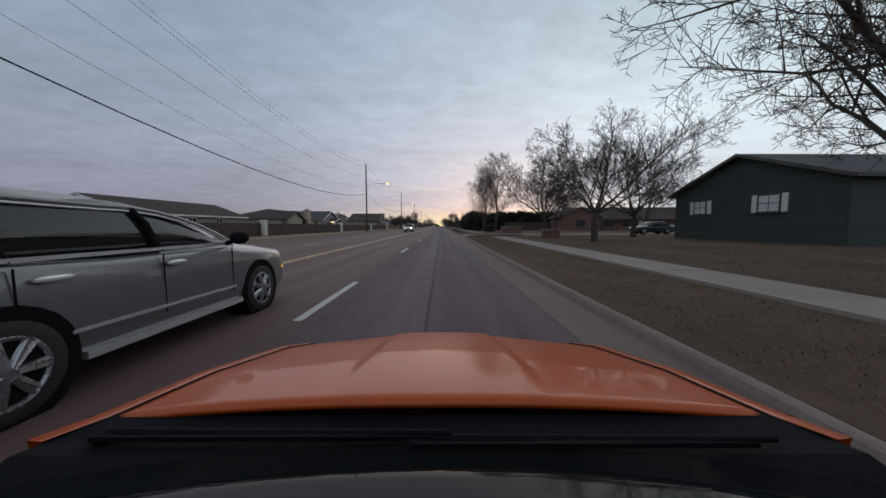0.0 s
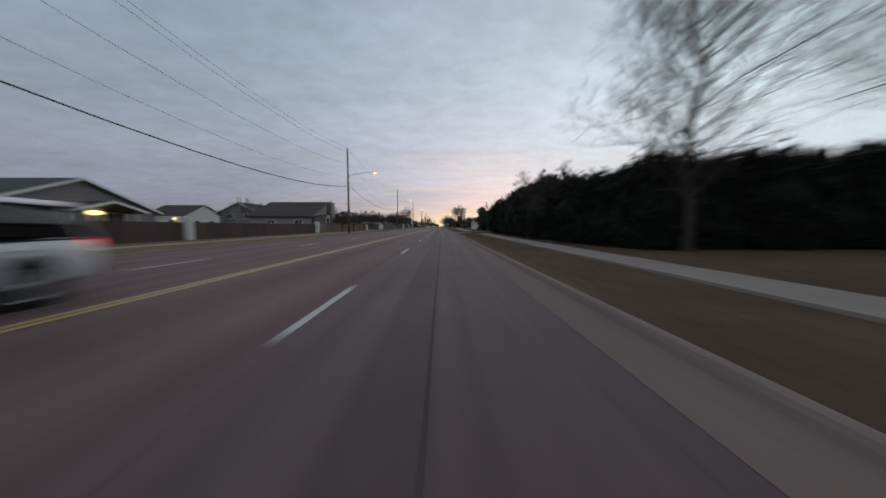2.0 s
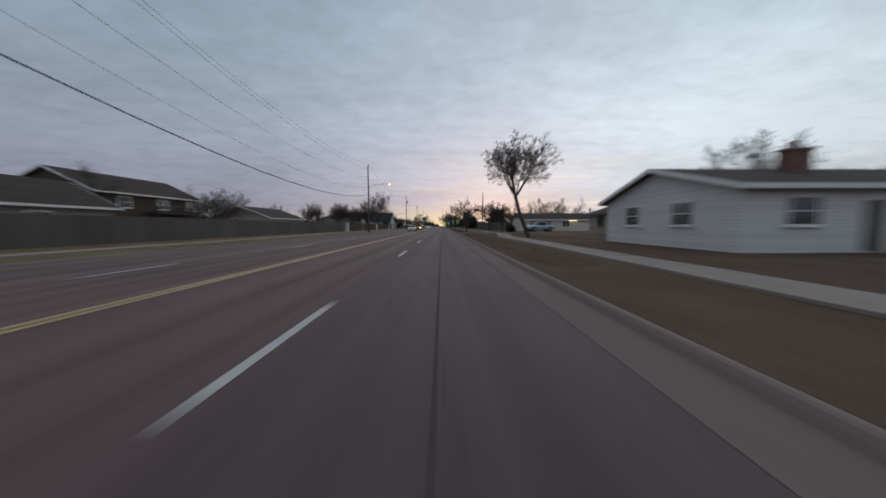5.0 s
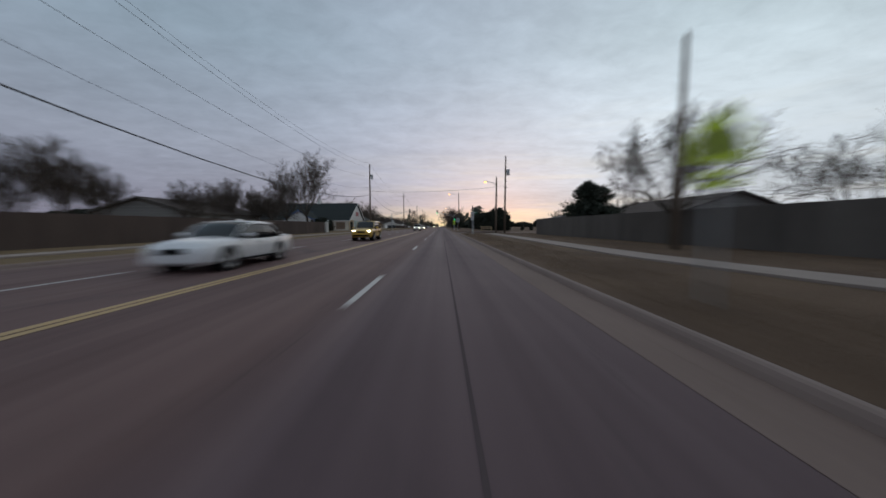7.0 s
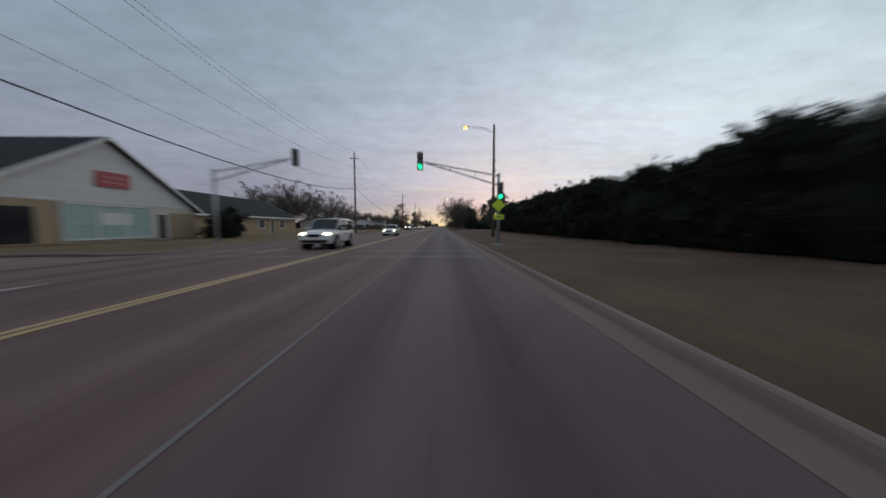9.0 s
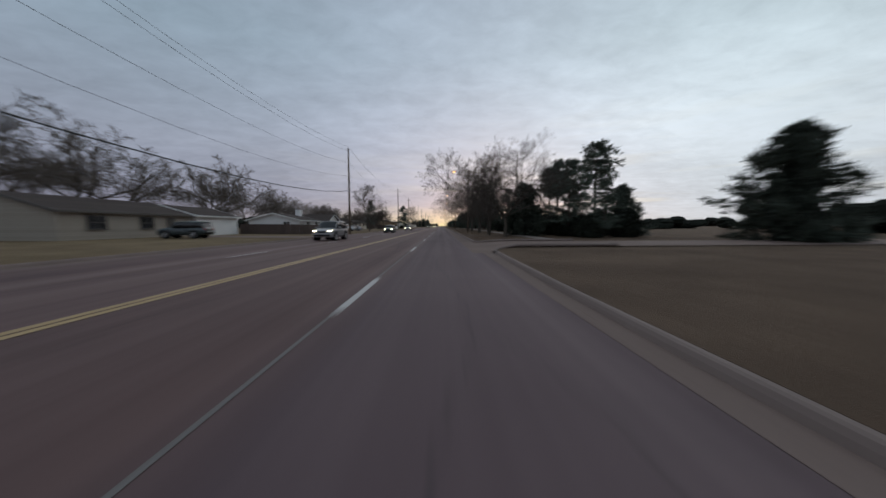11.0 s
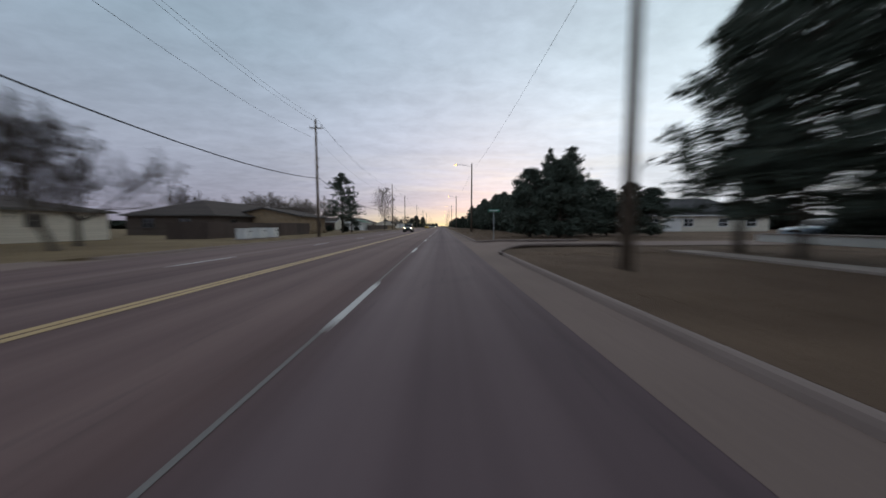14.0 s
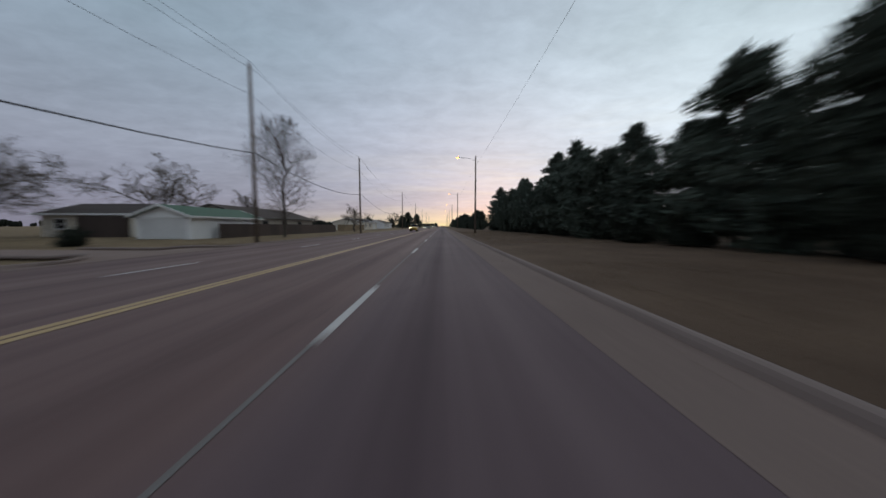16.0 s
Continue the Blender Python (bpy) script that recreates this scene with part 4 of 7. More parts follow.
for y, h, lamp in POLES:
    power_pole(-13.0, y, h, "weathered wooden power pole with a street lamp arm" if lamp else "weathered wooden power pole carrying cables", lamp=lamp, arm=y in (353.0, 505.0), transformer=y == 296.5)
LAMPS = ((333.0, 11.5), (432.0, 12.4), (476.6, 12.0), (526.8, 12.6), (588.0, 12.6), (646.0, 12.6), (704.0, 12.6), (765.0, 12.6), (830.0, 12.6), (900.0, 12.6))
for y, h in LAMPS:
    power_pole(6.3 if y == 476.6 else 7.0, y, h, "wooden street lamp pole with a glowing sodium lamp", arm=False, lamp=-2.7, lamp_h=h - 0.2, group="street lamps")
power_pole(12.6, 247.5, 9.7, "short wooden utility pole beside the fence", group="utility poles")
power_pole(11.6, 282.5, 12.0, "wooden utility pole with transformer at the corner", transformer=True, group="utility poles")
power_pole(10.1, 282.0, 8.6, "short wooden pole with a street lamp", arm=False, lamp=-1.5, lamp_h=8.0, group="utility poles")


def wire(a, b, sag, r, name="overhead_cable", label="sagging overhead cable between poles", group="overhead cables"):
    a, b = Vector(a), Vector(b)
    pts = []
    for i in range(13):
        s = i / 12
        p = a.lerp(b, s)
        p.z -= sag * 4 * s * (1 - s)
        pts.append(p)
    ob = part(name, M().sweep(pts, r, 4), CABLE)
    return tagged(ob, label, "cable", group)


ends = [(-55.0, 13.3, 0)] + list(POLES)
for (ya, ha, _), (yb, hb, _) in zip(ends, ends[1:]):
    s = ((yb - ya) / 57.0) ** 1.3
    low = 7.6 if ya < 360 else 6.8
    wire((-12.8, ya, low), (-12.8, yb, 7.6 if yb < 360 else 6.8), 2.1 * s, 0.035, label="thick black telephone cable sagging between poles")
    wire((-13.0, ya, ha + 0.3), (-13.0, yb, hb + 0.3), 2.0 * s, 0.011)
    wire((-12.35, ya + 0.1, ha - 0.6), (-12.35, yb + 0.1, hb - 0.6), 2.0 * s, 0.011)
    wire((-12.9, ya, ha - 2.2), (-12.9, yb, hb - 2.2), 2.0 * s, 0.011)
    if yb < 500:
        wire((-12.85, ya, 9.1), (-12.85, yb, 9.1), 2.1 * s, 0.009)
for (ya, ha), (yb, hb) in zip(LAMPS[1:], LAMPS[2:]):
    wire((7.0, ya, ha - 1.3), (7.0, yb, hb - 1.3), 0.6, 0.009)
wire((-12.9, 296.5, 8.3), (11.5, 282.5, 7.6), 0.5, 0.014, label="thin cable crossing over the road")


def traffic_signal(m, arm_len, sgn, h_arm, label):
    ob = thing("traffic_signal", m, label, "traffic light", "traffic signals")
    part("pole", M().tube((0, 0, -0.1), (0, 0, h_arm + 0.15), 0.11, 0.085, 10), GALV, ob, smooth=True)
    part("base_plate", M().box(0, 0, 0.04, 0.4, 0.4, 0.08), GALV, ob)
    e = sgn * arm_len
    part("truss_arm", M().tube((0, 0, h_arm), (e, 0, h_arm + 0.85), 0.045, 0.035, 6).tube((0, 0, h_arm - 0.55), (e * 0.93, 0, h_arm + 0.75), 0.045, 0.035, 6).tube((e * 0.3, 0, h_arm - 0.12), (e * 0.3, 0, h_arm + 0.25), 0.025, 0.025, 5).tube((e * 0.62, 0, h_arm + 0.31), (e * 0.62, 0, h_arm + 0.52), 0.025, 0.025, 5), GALV, ob)

    def head(x, z, faces):
        hd = part("signal_head", M().box(x, 0, z, 0.34, 0.22, 1.02), DARK_METAL, ob, "dark signal housing with three lenses")
        for k, dz in enumerate((0.33, 0.0, -0.33)):
            yy = -0.12 if faces < 0 else 0.12
            lit = faces < 0 and k == 2
            part("signal_lens", M().tube((x, yy * 0.9, z + dz), (x, yy * 1.1, z + dz), 0.13, 0.13, 14), SIGNAL_GREEN if lit else DARK_GLASS, hd, "lit green lens" if lit else "")
            part("visor", M().box(x, yy * 1.7, z + dz + 0.14, 0.3, 0.2, 0.02), DARK_METAL, hd)

    return ob, head


sig, head = traffic_signal(pose(5.0, 319.0, 0.12), 4.7, -1, 4.15, "galvanised mast-arm traffic signal showing green")
head(-4.7, 5.0, -1)
head(0.1, 3.25, -1)
part("warning_sign", M().prism(((-0.02, 2.0), (0.38, 2.4), (-0.02, 2.8), (-0.42, 2.4)), -0.14, -0.12), SIGN_YELLOW, sig, "yellow-green diamond crossing sign")
part("arrow_plate", M().box(0.0, -0.13, 1.7, 0.6, 0.02, 0.3), SIGN_YELLOW, sig, "yellow-green plate under the diamond sign")
part("marking_bar", M().box(0.0, -0.145, 1.7, 0.38, 0.01, 0.06), BLACK_PAINT, sig)
_, head = traffic_signal(pose(-12.3, 319.4, land(-12.3, 319.4)), 5.0, 1, 4.45, "galvanised mast-arm traffic signal facing away")
head(5.0, 5.3, 1)


def post_sign(name, x, y, h, w, hh, material, label, rows=0, double=False, angle=0.0, post=0.035):
    ob = thing(name, pose(x, y, land(x, y), 0, 0, angle), label, "sign")
    part("post", M().tube((0, 0, -0.1), (0, 0, h), post, post, 8), GALV, ob)
    part("sign_plate", M().box(0, -post - 0.012, h - hh / 2, w, 0.015, hh), material, ob)
    for k in range(rows):
        z = h - hh * (k + 0.8) / (rows + 0.6)
        part("marking_bar", M().box(0, -post - 0.024, z, w * 0.7, 0.008, hh / (rows + 1) * 0.4), BLACK_PAINT, ob)
    if double:
        part("marking_bar", M().box(0, -post - 0.024, h - hh / 2, w * 0.75, 0.008, hh * 0.4), SIGN_WHITE, ob)
    return ob


post_sign("street_name_sign", 5.7, 494.0, 2.5, 0.95, 0.2, SIGN_GREEN, "green street name sign on a steel post", double=True)
st = post_sign("street_name_sign", 6.3, 279.2, 3.2, 0.9, 0.2, SIGN_GREEN, "green street name sign on a thin steel post at the corner", double=True)
part("cross_blade", M().box(0, 0.0, 3.32, 0.03, 0.8, 0.2), SIGN_GREEN, st, "second green blade set crosswise")
st = post_sign("speed_display_sign", 5.85, 276.6, 3.05, 0.46, 1.1, GALV, "tall grey sign board with a flasher on its post", rows=0, post=0.05)
part("marking_bar", M().box(0, -0.075, 2.65, 0.32, 0.008, 0.1), DARK_METAL, st)
part("flasher_box", M().box(0, 0, 3.6, 0.13, 0.13, 0.72), DARK_METAL, st, "narrow dark flasher box on top of the post")
part("flasher_neck", M().tube((0, 0, 3.0), (0, 0, 3.3), 0.04, 0.04, 8), GALV, st)
# White board in grey steel colour, which holds the shade on its face.
post_sign("board_sign", 5.05, 300.6, 2.78, 0.72, 0.82, GALV, "white square sign board toned grey for shade, on a thin post", rows=2)
sch = post_sign("crossing_sign", 5.5, 237.4, 1.95, 0.5, 0.26, SIGN_YELLOW, "fluorescent yellow-green crossing sign on a steel post", rows=1)
part("pentagon_plate", M().prism(((-0.38, 2.05), (0.38, 2.05), (0.38, 2.48), (0.0, 2.86), (-0.38, 2.48)), -0.062, -0.045), SIGN_YELLOW, sch, "yellow-green five-sided plate")
part("marking_bar", M().box(0.0, -0.068, 2.35, 0.3, 0.008, 0.34), BLACK_PAINT, sch)
part("post_top", M().tube((0, 0, 1.9), (0, 0, 2.8), 0.035, 0.035, 8), GALV, sch)
post_sign("street_sign", -12.4, 222.0, 2.3, 0.5, 0.6, SIGN_WHITE, "small white sign on a steel post", rows=2)

# ---- houses ----
# A house stands in its own frame: the face towards the road is the plane u = 0, u grows away from the road, v runs along the road.


def window(host, face, u, v, z, w, h, trim, shutters=None, grid=True):
    """A framed window set on a wall. face 'road': in the plane u; face 'near': in the plane v, looking back along the road."""
    def bx(m, a, b, zz, sa, sb, sz):
        if face == "road":
            return m.box(b, a, zz, sb, sa, sz)
        return m.box(a, b, zz, sa, sb, sz)
    a, b = (v, u) if face == "road" else (u, v)
    win = part("window", bx(M(), a, b - 0.01, z, w, 0.05, h), DARK_GLASS, host)
    fr = M()
    for s in (-1, 1):
        bx(fr, a + s * (w / 2 + 0.03), b - 0.03, z, 0.09, 0.1, h + 0.18)
        bx(fr, a, b - 0.03, z + s * (h / 2 + 0.03), w, 0.1, 0.09)
    part("window_frame", fr, trim, win)
    if grid:
        mu = M()
        bx(mu, a, b - 0.045, z, 0.05, 0.03, h)
        bx(mu, a, b - 0.045, z, w, 0.03, 0.05)
        part("mullion", mu, trim, win)
    part("window_sill", bx(M(), a, b - 0.07, z - h / 2 - 0.09, w + 0.25, 0.16, 0.05), trim, win)
    if shutters:
        for s in (-1, 1):
            part("shutter", bx(M(), a + s * (w / 2 + 0.28), b - 0.025, z, 0.36, 0.05, h + 0.05), shutters, win)


def garage_door(host, face, u, v, w, h, material, trim, z0=0.05):
    def bx(m, a, b, zz, sa, sb, sz):
        if face == "road":
            return m.box(b, a, zz, sb, sa, sz)
        return m.box(a, b, zz, sa, sb, sz)
    a, b = (v, u) if face == "road" else (u, v)
    door = part("garage_door", bx(M(), a, b - 0.005, z0 + h / 2, w, 0.05, h), material, host, "panelled garage door")
    n = max(2, int(w / 0.7))
    pad = bx(M(), 0, 0, 0, w / n * 0.8, 0.03, h / 4 * 0.72).mesh("door_panel", material)
    for r in range(4):
        for c in range(n):
            p, q, z = a - w / 2 + (c + 0.5) * w / n, b - 0.04, z0 + h * (r + 0.5) / 4
            part("door_panel", pad, material, door, at=pose(q, p, z) if face == "road" else pose(p, q, z))
    fr = M()
    for s in (-1, 1):
        bx(fr, a + s * (w / 2 + 0.07), b - 0.03, z0 + h / 2, 0.13, 0.1, h + 0.15)
    bx(fr, a, b - 0.03, z0 + h + 0.08, w + 0.28, 0.1, 0.14)
    part("door_frame", fr, trim, door)


def entry_door(host, face, u, v, material, trim):
    def bx(m, a, b, zz, sa, sb, sz):
        if face == "road":
            return m.box(b, a, zz, sb, sa, sz)
        return m.box(a, b, zz, sa, sb, sz)
    a, b = (v, u) if face == "road" else (u, v)
    door = part("door", bx(M(), a, b - 0.01, 1.1, 0.92, 0.06, 2.05), material, host)
    fr = M()
    for s in (-1, 1):
        bx(fr, a + s * 0.52, b - 0.03, 1.12, 0.1, 0.1, 2.12)
    bx(fr, a, b - 0.03, 2.2, 1.14, 0.1, 0.1)
    part("door_frame", fr, trim, door)
    k = (b - 0.07, a + 0.36, 1.05) if face == "road" else (a + 0.36, b - 0.07, 1.05)
    part("door_handle", M().ball(k, 0.035, 0.035, 0.035, 8, 5), CHROME, door)


def roof_gable(host, u0, u1, v0, v1, eave, ridge, along_u, material, trim, over=0.45, name="roof"):
    """Two pitched slabs with overhang, fascia and ridge cap."""
    t = 0.16
    m, fa = M(), M()
    if along_u:
        c, half = (v0 + v1) / 2, (v1 - v0) / 2
        drop = (ridge - eave) / half * over
        prof = ((c - half - over, eave - drop), (c, ridge), (c + half + over, eave - drop), (c + half + over, eave - drop + t), (c, ridge + t), (c - half - over, eave - drop + t))
        m.prism(prof, u0 - over, u1 + over, "x")
        for uu in (u0 - over - 0.03, u1 + over + 0.03):
            fa.prism(((c - half - over, eave - drop - 0.04), (c, ridge - 0.04), (c + half + over, eave - drop - 0.04), (c + half + over, eave - drop + t + 0.02), (c, ridge + t + 0.02), (c - half - over, eave - drop + t + 0.02)), uu - 0.02, uu + 0.02, "x")
        for s in (-1, 1):
            fa.box((u0 + u1) / 2, c + s * (half + over + 0.03), eave - drop + t / 2, u1 - u0 + 2 * over, 0.05, 0.2)
    else:
        c, half = (u0 + u1) / 2, (u1 - u0) / 2
        drop = (ridge - eave) / half * over
        prof = ((c - half - over, eave - drop), (c, ridge), (c + half + over, eave - drop), (c + half + over, eave - drop + t), (c, ridge + t), (c - half - over, eave - drop + t))
        m.prism(prof, v0 - over, v1 + over, "y")
        for vv in (v0 - over - 0.03, v1 + over + 0.03):
            fa.prism(((c - half - over, eave - drop - 0.04), (c, ridge - 0.04), (c + half + over, eave - drop - 0.04), (c + half + over, eave - drop + t + 0.02), (c, ridge + t + 0.02), (c - half - over, eave - drop + t + 0.02)), vv - 0.02, vv + 0.02, "y")
        for s in (-1, 1):
            fa.box(c + s * (half + over + 0.03), (v0 + v1) / 2, eave - drop + t / 2, 0.05, v1 - v0 + 2 * over, 0.2)
    rf = part(name, m, material, host)
    part("fascia", fa, trim, rf)
    return rf


def roof_hip(host, u0, u1, v0, v1, eave, ridge, material, trim, over=0.5):
    du, dv = u1 - u0 + 2 * over, v1 - v0 + 2 * over
    a = min(du, dv) / 2
    o = ((u0 - over, v0 - over), (u1 + over, v0 - over), (u1 + over, v1 + over), (u0 - over, v1 + over))
    if dv >= du:
        r = (((u0 + u1) / 2, v0 - over + a), ((u0 + u1) / 2, v1 + over - a))
        top = ((0, 1, 4), (1, 2, 5, 4), (2, 3, 5), (3, 0, 4, 5))
    else:
        r = ((u0 - over + a, (v0 + v1) / 2), (u1 + over - a, (v0 + v1) / 2))
        top = ((0, 1, 5, 4), (1, 2, 5), (2, 3, 4, 5), (3, 0, 4))
    vs = [(u, v, eave) for u, v in o] + [(u, v, ridge) for u, v in r]
    rf = part("roof", M().add(vs, top + ((3, 2, 1, 0),)), material, host)
    fa = M()
    for s in (u0 - over - 0.02, u1 + over + 0.02):
        fa.box(s, (v0 + v1) / 2, eave - 0.06, 0.05, dv, 0.2)
    for s in (v0 - over - 0.02, v1 + over + 0.02):
        fa.box((u0 + u1) / 2, s, eave - 0.06, du, 0.05, 0.2)
    part("fascia", fa, trim, rf)


def walls(host, u0, u1, v0, v1, eave, ridge, along_u, material, name="wall", gable=None):
    if along_u is None:
        return part(name, M().span(u0, u1, v0, v1, -0.15, eave), material, host)
    if along_u:
        c = (v0 + v1) / 2
        prof = ((v0, -0.15), (v1, -0.15), (v1, eave), (c, ridge), (v0, eave))
        return part(name, M().prism(prof, u0, u1, "x"), material, host)
    c = (u0 + u1) / 2
    prof = ((u0, -0.15), (u1, -0.15), (u1, eave), (c, ridge), (u0, eave))
    return part(name, M().prism(prof, v0, v1, "y"), material, host)


def chimney(host, u, v, w, d, top, material):
    ch = part("chimney", M().box(u, v, top / 2, w, d, top), material, host, "broad masonry chimney")
    part("chimney_cap", M().box(u, v, top + 0.06, w + 0.18, d + 0.18, 0.12).box(u, v, top + 0.3, w * 0.35, d * 0.35, 0.4), CONCRETE, ch)


def house(side, x, y, label, group="houses"):
    """An empty house at its road face; side +1: right of the road, -1: left of it (mirrored by a turn)."""
    z = land(x, y)
    ob = thing("house", pose(x, y, z), label, "house", group)
    if side < 0:
        ob.matrix_basis = pose(x, y, z) @ Matrix.Diagonal((-1, 1, 1, 1))
    return ob


def ranch(side, x, y0, y1, depth, eave, ridge, along_u, wall, roof, trim, label, hip=False, wins=(), near=(), garage=(), doors=(), chim=None, shutters=None, door_mat=None):
    """One-storey or two-storey block house from y0 to y1. wins and near: (place, height, width, tall)."""
    h = house(side, x, y0, label)
    L = y1 - y0
    if hip:
        walls(h, 0, depth, 0, L, eave, ridge, None, wall)
        roof_hip(h, 0, depth, 0, L, eave, ridge, roof, trim)
    else:
        walls(h, 0, depth, 0, L, eave, ridge - 0.02, along_u, wall)
        roof_gable(h, 0, depth, 0, L, eave, ridge, along_u, roof, trim)
    for v, z, w, t in wins:
        window(h, "road", 0.0, v, z, w, t, trim, shutters)
    for u, z, w, t in near:
        window(h, "near", u, 0.0, z, w, t, trim, shutters)
    for v, w in garage:
        garage_door(h, "road", 0.0, v, w, 2.15, DOOR_WHITE, trim)
    for v in doors:
        entry_door(h, "road", 0.0, v, door_mat or TRIM_DARK, trim)
    if chim:
        chimney(h, *chim)
    return h


# Left side of the road, from the start on.
ranch(-1, -34, 36, 57, 11, 2.6, 4.7, False, SIDING_GREY, SHINGLE_BROWN, TRIM_WHITE, "grey-sided bungalow with brown shingle roof behind a fence", wins=((4, 1.6, 1.4, 1.2), (9, 1.6, 1.6, 1.2), (14.5, 1.6, 1.4, 1.2)), near=((3, 1.6, 1.3, 1.2), (8, 1.6, 1.3, 1.2)))
h = ranch(-1, -32, 66, 88, 12, 2.7, 5.0, False, SIDING_BEIGE, SHINGLE_BROWN, TRIM_DARK, "beige bungalow with brown hip roof and broad stone chimney", hip=True, wins=((3, 1.6, 1.5, 1.2), (11, 1.6, 1.8, 1.3), (18, 1.6, 1.4, 1.2)), near=((4, 1.6, 1.4, 1.2),), chim=(-0.1, 12.6, 1.0, 2.0, 4.9, STONE_TAN))
roof_gable(h, -1.0, 4.0, 1.0, 8.0, 2.7, 4.3, True, SHINGLE_BROWN, TRIM_DARK, name="cross_gable")
walls(h, -0.95, 0.5, 1.1, 7.9, 2.7, 4.25, True, SIDING_BEIGE, "gable_wing")
h = ranch(-1, -32, 88, 103, 13, 2.6, 5.4, True, SIDING_GREY, SHINGLE_GREY, TRIM_WHITE, "pale grey bungalow with road-facing gable and lit porch", wins=((4, 1.7, 1.5, 1.3), (10.5, 1.7, 1.8, 1.3)), doors=(7.4,))
part("porch_light", M().ball((-0.25, 8.4, 2.35), 0.5, 0.7, 0.22, 10, 6), PORCH, h, "glowing warm porch light")
roof_gable(h, -2.2, 0.5, 5.0, 11.0, 2.45, 3.3, True, SHINGLE_GREY, TRIM_WHITE, name="porch_roof")
for v in (5.2, 10.8):
    part("porch_post", M().box(-2.0, v, 1.2, 0.14, 0.14, 2.5), TRIM_WHITE, h)
h = ranch(-1, -60, 141, 155, 10, 3.2, 6.2, True, SIDING_WHITE, SHINGLE_BROWN, TRIM_WHITE, "white house with brown gable roof and lit porch far back", wins=((4, 1.6, 1.5, 1.2), (9, 1.6, 1.5, 1.2)), near=((3, 1.7, 1.4, 1.2),))
part("porch_light", M().ball((2.0, -0.3, 2.7), 0.6, 0.25, 0.16, 10, 6), PORCH, h, "glowing warm porch light")
ranch(-1, -71, 139, 149, 9, 2.6, 4.4, True, SIDING_WHITE, SHINGLE_GREY, TRIM_WHITE, "small white gabled house far back", wins=((4, 1.6, 1.4, 1.2),))
ranch(-1, -41, 139, 149, 9, 4.2, 6.4, False, SIDING_GREY, SHINGLE_GREY, TRIM_WHITE, "two-storey grey house with grey shingle roof", wins=((3, 1.5, 1.5, 1.2), (7, 3.4, 1.5, 1.1)), near=((2.5, 3.3, 1.4, 1.1), (6.5, 3.3, 1.4, 1.1)))


def saltbox(x, y0):
    """The mauve house whose uneven gable faces the road beside a broad chimney."""
    h = house(-1, x, y0, "mauve-grey house with an uneven gable, white bay and broad chimney")
    eave, peak, back = (0.0, 3.1), (9.2, 6.35), (13.0, 4.75)
    part("wall", M().prism(((0, -0.15), (13.0, -0.15), back, peak, eave), 0.0, 12.5, "x"), SIDING_MAUVE, h)
    line = ((-0.6, 2.89), (9.2, 6.4), (13.7, 4.5), (13.7, 4.68), (9.2, 6.6), (-0.6, 3.07))
    rf = part("roof", M().prism(line, -0.4, 12.9, "x"), SHINGLE_BROWN, h)
    part("fascia", M().prism(tuple((v, z + 0.02 * (k > 2) - 0.03 * (k < 3)) for k, (v, z) in enumerate(line)), -0.45, -0.41, "x"), TRIM_DARK, rf)
    part("porch_roof", M().prism(((0.5, 3.0), (8.6, 3.75), (8.6, 3.9), (0.5, 3.15)), -1.3, -0.46, "x"), SHINGLE_BROWN, h)
    bay = part("bay", M().span(-0.75, -0.02, 6.2, 8.4, 0.6, 3.6), SIDING_WHITE, h, "white boarded bay under a small roof")
    part("bay_window", M().span(-0.79, -0.76, 6.6, 8.0, 1.6, 2.9), DARK_GLASS, bay)
    # Solid dark block in place of an open porch and the shade inside.
    part("porch_screen", M().span(-0.7, -0.05, 0.3, 5.6, 0.1, 2.9), TRIM_DARK, h, "dark block for the deep shade of a porch")
    part("downpipe", M().box(-0.06, 9.0, 3.0, 0.09, 0.12, 6.0), TRIM_DARK, h)
    for u in (2.5, 8.0):
        window(h, "near", u, 0.0, 1.7, 1.5, 1.2, TRIM_WHITE)
    chimney(h, -0.35, 10.7, 0.9, 2.3, 6.35, SIDING_MAUVE)


saltbox(-24.5, 128.9)
h = ranch(-1, -29, 174.5, 195, 9, 2.8, 5.1, False, SIDING_GREY, SHINGLE_BROWN, TRIM_WHITE, "long grey bungalow with brown roof and pale chimney", wins=((4, 1.6, 1.4, 1.2), (15, 1.6, 1.4, 1.2)), near=((3, 1.7, 1.5, 1.2),), chim=(4.2, 10.5, 1.0, 1.4, 6.0, STONE_TAN))
ranch(-1, -38.3, 177, 187, 13, 2.7, 5.2, True, SIDING_GREY, SHINGLE_BROWN, TRIM_WHITE, "grey rear wing with brown hip roof", hip=True, near=((3, 1.6, 1.4, 1.2), (8, 1.6, 1.4, 1.2)))
h = ranch(-1, -35, 199, 213, 10, 4.9, 7.3, False, SIDING_BROWN, SHINGLE_BROWN, TRIM_WHITE, "two-storey brown house with a balcony and small lamp", wins=((3, 3.8, 1.4, 1.2), (8, 3.8, 1.6, 1.2), (12.5, 3.8, 1.4, 1.2), (9, 1.5, 1.8, 1.2)), near=((3, 3.8, 1.3, 1.2), (8, 3.8, 1.3, 1.2)))
part("porch_light", M().ball((1.5, -0.2, 4.4), 0.25, 0.2, 0.16, 10, 6), PORCH, h, "glowing warm porch light")
bal = part("balcony", M().span(-1.5, -0.05, 5.5, 12.5, 2.6, 2.78), TRIM_DARK, h, "dark wooden balcony")
